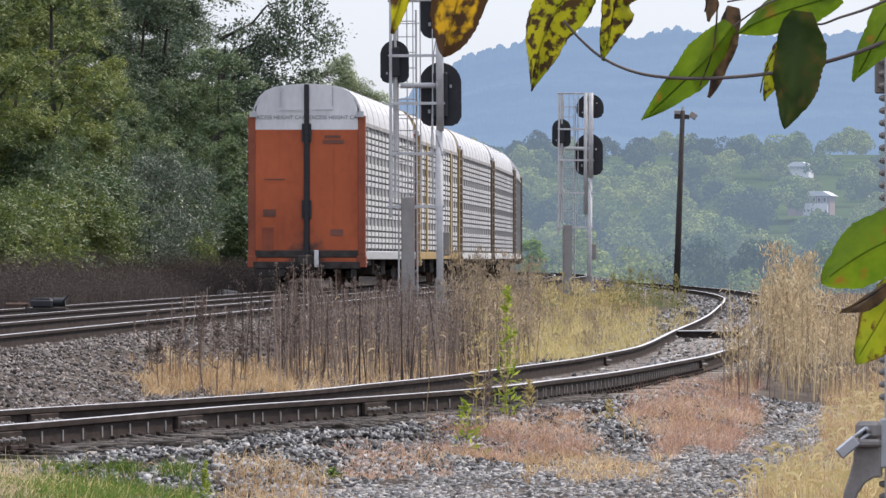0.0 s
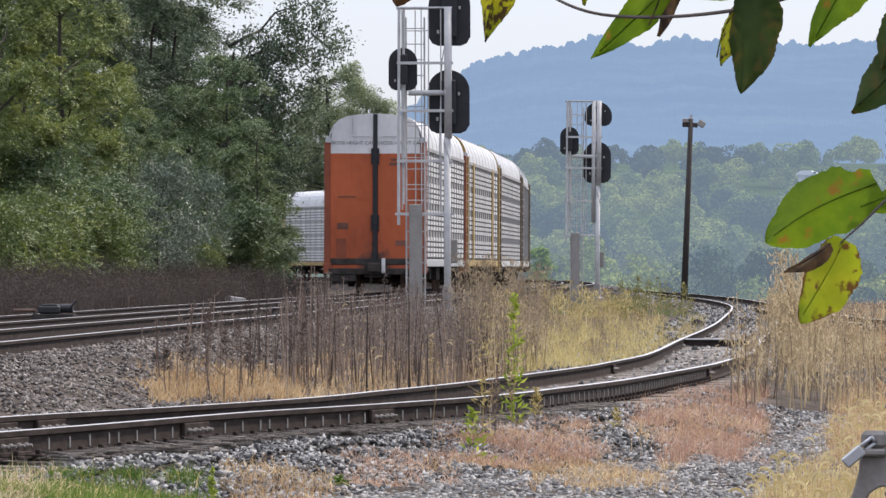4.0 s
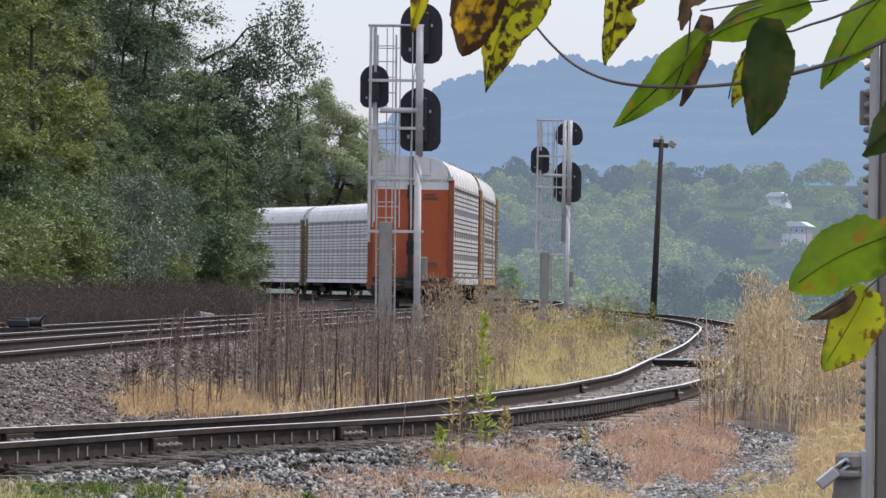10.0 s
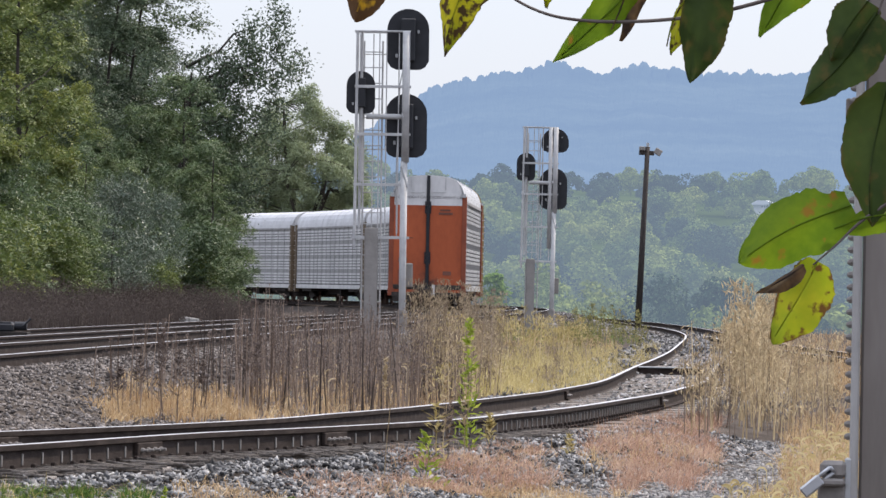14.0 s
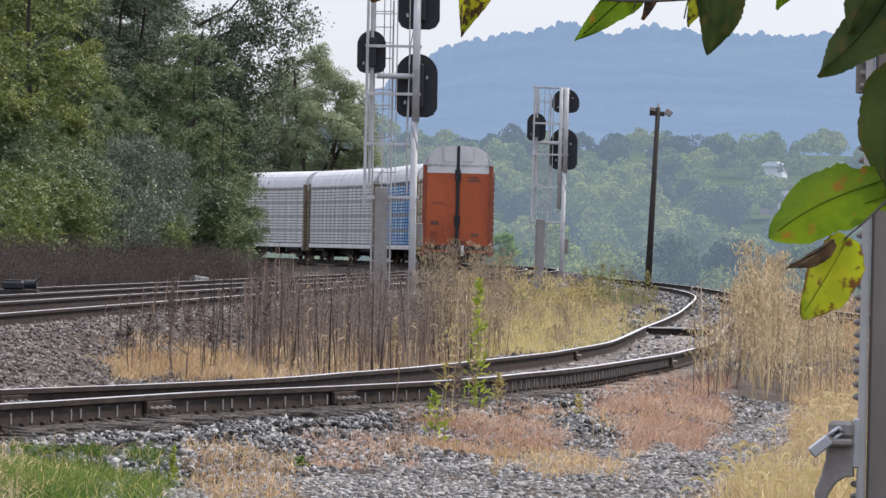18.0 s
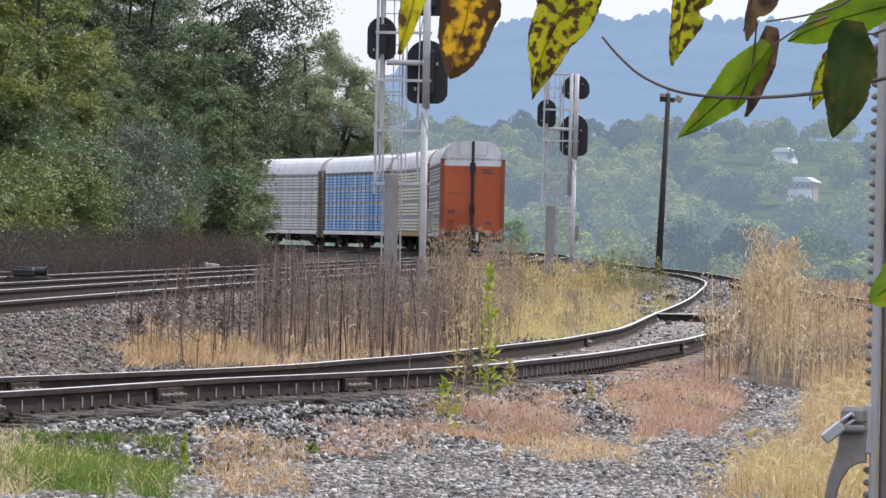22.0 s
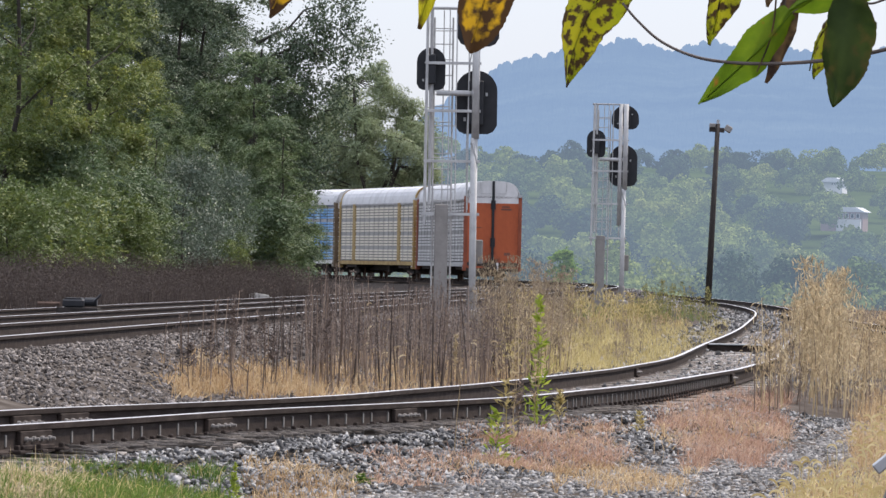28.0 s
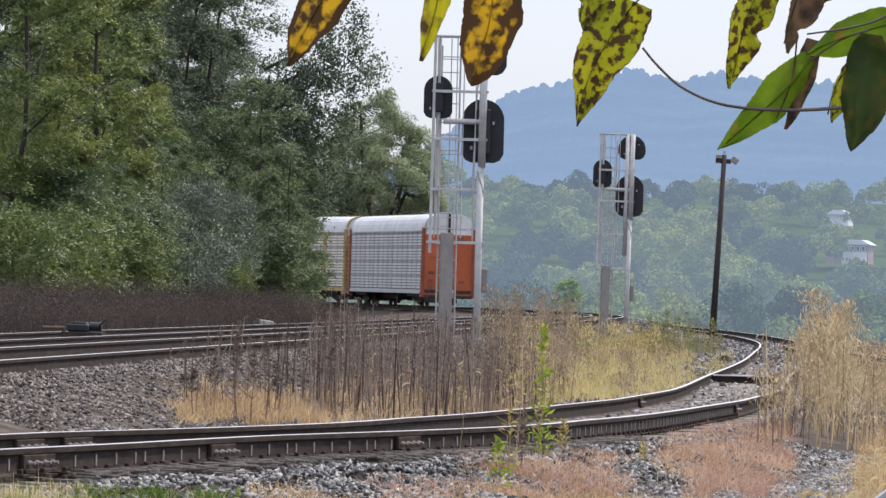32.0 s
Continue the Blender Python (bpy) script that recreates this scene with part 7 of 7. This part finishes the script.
def spotted(name, ground_cols, spot, scale, cut, through_light=0.5, soft=0.09, rim=0.0):
    """A leaf tone with blotches, a paler midrib side to side, and light showing through."""
    m = material(name, ground_cols, 0.6, scale=16, island=0.25, through_light=through_light, spec=0.15)
    nt = m.node_tree
    n, link = nt.nodes, nt.links.new
    ramp = [x for x in n if x.type == "VALTORGB"][0]
    tc = [x for x in n if x.type == "TEX_COORD"][0]
    nz = n.new("ShaderNodeTexNoise")
    nz.inputs["Scale"].default_value, nz.inputs["Detail"].default_value = scale, 4
    link(tc.outputs["Object"], nz.inputs[0])
    step = n.new("ShaderNodeMapRange")
    step.inputs["From Min"].default_value, step.inputs["From Max"].default_value = cut - soft / 2, cut + soft / 2
    link(nz.outputs[0], step.inputs[0])
    mix = n.new("ShaderNodeMix")
    mix.data_type = "RGBA"
    mix.inputs["B"].default_value = (*spot, 1)
    link(step.outputs[0], mix.inputs["Factor"])
    link(ramp.outputs[0], mix.inputs["A"])
    if rim:                             # withered margin, eaten into by the blotches
        at_rim = n.new("ShaderNodeAttribute")
        at_rim.attribute_name = "rim"
        wander = n.new("ShaderNodeMath")
        wander.operation = "MULTIPLY_ADD"
        wander.inputs[1].default_value, wander.inputs[2].default_value = 0.9, -0.45
        link(nz.outputs[0], wander.inputs[0])
        edge = n.new("ShaderNodeMath")
        edge.operation = "ADD"
        link(at_rim.outputs["Fac"], edge.inputs[0])
        link(wander.outputs[0], edge.inputs[1])
        cutoff = n.new("ShaderNodeMapRange")
        cutoff.inputs["From Min"].default_value, cutoff.inputs["From Max"].default_value = rim - 0.10, rim + 0.08
        link(edge.outputs[0], cutoff.inputs[0])
        both = n.new("ShaderNodeMath")
        both.operation = "MAXIMUM"
        link(cutoff.outputs[0], both.inputs[0])
        link(step.outputs[0], both.inputs[1])
        link(both.outputs[0], mix.inputs["Factor"])
    for x in n:
        if x.type == "BSDF_PRINCIPLED":
            link(mix.outputs["Result"], x.inputs["Base Color"])
        if x.type == "BSDF_TRANSLUCENT":
            link(mix.outputs["Result"], x.inputs[0])
    return m


M_LF_GREEN = spotted("bright_green_leaf", [(0.048, 0.10, 0.007), (0.098, 0.17, 0.010), (0.18, 0.26, 0.014)], (0.24, 0.13, 0.02), 60, 0.66)
# Backlit leaves: their shade is put into the green; spots and margin are real.
M_LF_SHADE = spotted("shade_darkened_green_leaf", [(0.014, 0.027, 0.006), (0.025, 0.043, 0.009), (0.045, 0.068, 0.014)], (0.06, 0.055, 0.014), 70, 0.60, 0.3, 0.12, 0.93)
M_LF_SPOT = spotted("yellow_green_spotted_leaf", [(0.11, 0.165, 0.008), (0.235, 0.26, 0.010), (0.37, 0.33, 0.013)], (0.052, 0.032, 0.012), 150, 0.525, 0.45, 0.10, 0.92)
M_LF_SPARSE = spotted("lime_leaf_with_few_spots", [(0.13, 0.20, 0.010), (0.24, 0.29, 0.014), (0.36, 0.35, 0.018)], (0.11, 0.055, 0.016), 110, 0.62, 0.5, 0.10, 0.92)
M_LF_HALF = spotted("half_brown_yellow_leaf", [(0.22, 0.24, 0.010), (0.34, 0.34, 0.014), (0.46, 0.40, 0.018)], (0.085, 0.045, 0.016), 45, 0.52, 0.45, 0.12, 0.95)
M_LF_BROWN = spotted("brown_and_orange_leaf", [(0.40, 0.23, 0.012), (0.52, 0.30, 0.014), (0.58, 0.38, 0.02)], (0.060, 0.032, 0.014), 90, 0.50, 0.4, 0.14, 0.55)
M_LF_WITHER = spotted("withered_dark_leaf", [(0.07, 0.04, 0.024), (0.12, 0.072, 0.036), (0.18, 0.12, 0.055)], (0.03, 0.02, 0.016), 50, 0.5, 0.3, 0.2)
M_TWIG = material("grey_brown_twig", [(0.07, 0.055, 0.05), (0.12, 0.10, 0.09)], 0.8, scale=30, bump=0.2)


BEARINGS = {9: ((11.7, -23.4), (1.0, -0.0112), (0.0114, 1.0)), 17: ((47.8, 11.8), (1.0, -0.0216), (0.0215, 1.0)), 32: ((-79.2, -38.2), (1.0, -0.0317), (0.0317, 1.0))}


def near_point(p, t0):
    """World place, at the leaves' distance, of a bearing taken at 9 s, 17 s or 32 s."""
    o, ux, uy = BEARINGS[t0]
    x = o[0] + p[0] * ux[0] + p[1] * uy[0]
    y = o[1] + p[0] * ux[1] + p[1] * uy[1]
    return Vector(((x - 784) / F_LEN * LEAF_D, LEAF_D, EYE_Z - (y - HORIZON) / F_LEN * LEAF_D))


def leaf(twig, base, tip, width, mat, label, seed, t0=9, bend=0.15, twist=20, ahead=0.0, peak=0.72, blunt=0.85, notch=None, curl=0.0):
    """A pointed leaf: a cupped, wavy, ragged blade with its midrib. peak: lower puts the widest part nearer the stalk; notch: (place, depth, side) of a bite; curl: the tip bent towards the eye."""
    rng = np.random.default_rng(seed)
    a, b = near_point(base, t0), near_point(tip, t0)
    ax = (b - a)
    ln = ax.length
    ax.normalize()
    w = width / F_LEN * LEAF_D
    nrm = Vector((0, -1, 0))
    side = ax.cross(nrm).normalized()
    rot = Matrix.Rotation(radians(twist), 3, ax)
    side, nrm = rot @ side, rot @ nrm
    bm = bmesh.new()
    margin = bm.verts.layers.float.new("rim")
    k, cols = 36, 10
    grid = []
    ragged = [[rng.uniform(0.955, 1.03) * (1.0 + 0.06 * math.sin(i * 0.4 + e * 2 + seed)) for i in range(k + 1)] for e in (0, 1)]
    for i in range(k + 1):
        f = i / k
        half = w / 2 / math.cos(radians(twist)) * (math.sin(math.pi * min(1, f * 0.93 + 0.07) ** peak) ** blunt)
        if f > 0.98:
            half = w * 0.012
        row = []
        sway = bend * ln * math.sin(math.pi * f) * 0.35
        for j in range(cols + 1):
            s = j / cols * 2 - 1
            edge = ragged[int(s > 0)][i]
            if notch and (s > 0) == (notch[2] > 0):
                edge *= 1 - notch[1] * math.exp(-((f - notch[0]) / 0.05) ** 2)
            cup = -abs(s) * half * 0.35 + 0.03 * ln * math.sin(6 * f + 3 * s + seed)
            row.append(bm.verts.new(a + ax * (ln * f + half * 0.12 * rng.normal(0, 0.25) * (abs(s) > 0.9)) + side * (half * s * edge + sway) + nrm * (cup + ahead + curl * ln * f * f)))
            row[-1][margin] = max(abs(s) ** 1.5, f ** 3)
        grid.append(row)
    for r0, r1 in zip(grid, grid[1:]):
        for j in range(cols):
            bm.faces.new((r0[j], r0[j + 1], r1[j + 1], r1[j]))
    lf = part("leaf", bm, mat, twig, label, True)
    ribs = [a + ax * (ln * i / k) + side * (bend * ln * math.sin(math.pi * i / k) * 0.35) + nrm * (0.0012 + 0.03 * ln * math.sin(6 * i / k + seed)) for i in range(0, k, 3)]
    rb = tube_path(bmesh.new(), ribs, 0.0008, 0.0006, 5)
    part("midrib", rb, mat, lf)
    return lf


def stem(twig, pts, r0, r1, t0=9, label="thin grey brown twig"):
    p = [near_point(q, t0) for q in pts]
    fine = smooth3(p)
    bm = tube_path(bmesh.new(), fine, r0, r1, 7)
    part("stem", bm, M_TWIG, twig, label, True)


def smooth3(pts):
    pts = [2 * pts[0] - pts[1]] + pts + [2 * pts[-1] - pts[-2]]
    out = []
    for a, b, c, d in zip(pts, pts[1:], pts[2:], pts[3:]):
        for i in range(6):
            t = i / 6
            out.append(0.5 * (2 * b + (c - a) * t + (2 * a - 5 * b + 4 * c - d) * t * t + (3 * b - a - 3 * c + d) * t ** 3))
    return out + [pts[-2]]


def twig(label):
    return tagged(new("twig"), label, "twig", group="leafy twigs before the view")


TWIG_BROWN = twig("hanging twig with a broad brown leaf and a narrow yellow one")
leaf(TWIG_BROWN, (790, -70), (742, 168), 50, M_LF_HALF, "narrow yellow leaf with a brown base", 1, twist=25, bend=-0.05, peak=0.9)
leaf(TWIG_BROWN, (872, -12), (832, 210), 106, M_LF_BROWN, "brown and orange withered leaf", 2, twist=15, bend=-0.10, peak=0.86, blunt=0.6)
stem(TWIG_BROWN, [(700, -100), (790, -72), (860, -40), (872, -10)], 0.0013, 0.0007)
stem(TWIG_BROWN, [(860, -40), (930, -60), (1010, -90)], 0.0008, 0.0014)
TWIG_LEFT = twig("hanging twig with yellow leaves full of brown spots")
leaf(TWIG_LEFT, (1000, -60), (962, 92), 72, M_LF_SPOT, "yellow green leaf with holes and brown spots", 4, twist=20, bend=0.1, peak=0.95, notch=(0.7, 0.5, 1), ahead=-0.012)
leaf(TWIG_LEFT, (1062, 42), (962, 264), 104, M_LF_SPOT, "yellow green leaf thick with brown spots", 3, twist=12, bend=0.22, peak=0.62, blunt=0.95)
stem(TWIG_LEFT, [(1062, 44), (1078, 25), (1110, 8), (1150, -30)], 0.0007, 0.0012, label="thin leaf stalk")
TWIG_SPOTTED = twig("drooping twig with a notched yellow spotted leaf")
leaf(TWIG_SPOTTED, (1236, -50), (1170, 180), 72, M_LF_SPOT, "yellow spotted leaf with a notch in its edge", 5, twist=20, bend=0.04, peak=0.85, notch=(0.55, 0.55, -1))
stem(TWIG_SPOTTED, [(1236, -48), (1260, -80), (1300, -110)], 0.0007, 0.0010, label="thin leaf stalk")
TWIG_MIDDLE = twig("arching twig with a bright green leaf and a withered one")
leaf(TWIG_MIDDLE, (1340, -30), (1286, 118), 56, M_LF_WITHER, "torn brown leaf with pale holes", 6, twist=30, bend=0.1, notch=(0.72, 0.7, -1), ahead=-0.01)
leaf(TWIG_MIDDLE, (1318, 90), (1278, 252), 42, M_LF_WITHER, "withered brown leaf behind the green one", 8, twist=35, bend=-0.1, ahead=-0.014)
leaf(TWIG_MIDDLE, (1338, 130), (1176, 296), 66, M_LF_GREEN, "bright green leaf", 7, twist=-15, bend=-0.10, peak=0.80)
stem(TWIG_MIDDLE, [(1040, 118), (1068, 150), (1110, 186), (1170, 212), (1240, 222), (1330, 222), (1430, 212), (1520, 192), (1600, 165), (1720, 110)], 0.0009, 0.0018)
stem(TWIG_MIDDLE, [(1336, 136), (1362, 116), (1400, 92), (1440, 78)], 0.0006, 0.0009, label="thin leaf stalk")
stem(TWIG_MIDDLE, [(1330, 88), (1400, 76), (1460, 58), (1510, 20), (1560, -30)], 0.0007, 0.0012)
TWIG_DARK = twig("leafy twig with dark and bright green leaves beside the cabinet")
leaf(TWIG_DARK, (1540, 68), (1356, 134), 74, M_LF_GREEN, "broad green leaf", 9, twist=10, bend=0.1, peak=0.85)
leaf(TWIG_DARK, (1474, 98), (1442, 306), 90, M_LF_SHADE, "green leaf darkened in colour for shade", 10, twist=10, bend=-0.10, ahead=0.012, peak=0.85, blunt=0.75)
leaf(TWIG_DARK, (1440, 138), (1394, 250), 48, M_LF_SPOT, "yellow green leaf behind the dark one", 11, twist=30, ahead=-0.01)
leaf(TWIG_DARK, (1500, -50), (1386, 40), 60, M_LF_SHADE, "upper green leaf darkened in colour for shade", 13, twist=25)
leaf(TWIG_DARK, (1700, 25), (1560, 222), 80, M_LF_GREEN, "green leaf with brown edges by the cabinet", 12, twist=20, bend=0.10, peak=0.85)
leaf(TWIG_DARK, (1770, 180), (1634, 340), 100, M_LF_SHADE, "green leaf beside the cabinet, darkened in colour for shade", 14, twist=25, bend=-0.1)
leaf(TWIG_DARK, (1753, 157), (1687, 263), 84, M_LF_SHADE, "smaller green leaf beside the cabinet, darkened in colour for shade", 21, twist=15)
leaf(TWIG_DARK, (1790, 300), (1762, 556), 128, M_LF_SHADE, "broad green leaf beside the cabinet, darkened in colour for shade", 22, twist=20, peak=0.85)
stem(TWIG_DARK, [(1538, 68), (1575, 62), (1640, 30), (1700, 20)], 0.0007, 0.0012, label="thin leaf stalk")
stem(TWIG_DARK, [(1474, 100), (1500, 120), (1540, 108), (1600, 88), (1700, 40)], 0.0007, 0.0013, label="thin leaf stalk")
stem(TWIG_DARK, [(1770, 180), (1790, 120), (1820, 60)], 0.0008, 0.0012, label="thin leaf stalk")
TWIG_RIGHT = twig("side twig with a large glowing green leaf")
leaf(TWIG_RIGHT, (1526, 322), (1326, 424), 118, M_LF_GREEN, "large glowing green leaf", 16, t0=17, twist=8, bend=0.14, peak=0.88, blunt=0.62, notch=(0.13, 0.3, 1))
leaf(TWIG_RIGHT, (1466, 420), (1382, 566), 94, M_LF_SPARSE, "yellow green leaf with brown spots", 17, t0=17, twist=15, bend=-0.08, peak=0.85, blunt=0.7, ahead=-0.012)
leaf(TWIG_RIGHT, (1442, 428), (1356, 474), 28, M_LF_WITHER, "curled brown leaf edge", 18, t0=17, twist=20, bend=-0.2, ahead=-0.006)
leaf(TWIG_RIGHT, (1600, 340), (1486, 368), 46, M_LF_GREEN, "narrow yellow green leaf by the cabinet", 19, t0=17, twist=15, ahead=-0.01)
stem(TWIG_RIGHT, [(1458, 428), (1500, 392), (1545, 350), (1620, 300)], 0.0006, 0.0014, t0=17)
TWIG_END = twig("twig end with a yellow and brown leaf")
leaf(TWIG_END, (590, -50), (492, 120), 84, M_LF_BROWN, "yellow leaf with brown edges", 20, t0=32, twist=15, bend=0.1)
stem(TWIG_END, [(590, -48), (650, -90), (740, -120)], 0.0008, 0.0014, t0=32)


def sway_rows(rows):
    return [(t, pose(dx, 0, dz)) for t, dx, dz in rows]


def motions():
    for k, car in enumerate(TRAIN):
        walk(car, train_rows(k))
    for ob, rows in ((TWIG_BROWN, BROWN_SWAY), (TWIG_LEFT, LEFT_SWAY), (TWIG_SPOTTED, SPOTTED_SWAY), (TWIG_MIDDLE, MIDDLE_SWAY), (TWIG_DARK, DARK_SWAY), (TWIG_RIGHT, RIGHT_SWAY), (TWIG_END, END_SWAY)):
        walk(ob, sway_rows(rows))


motions()
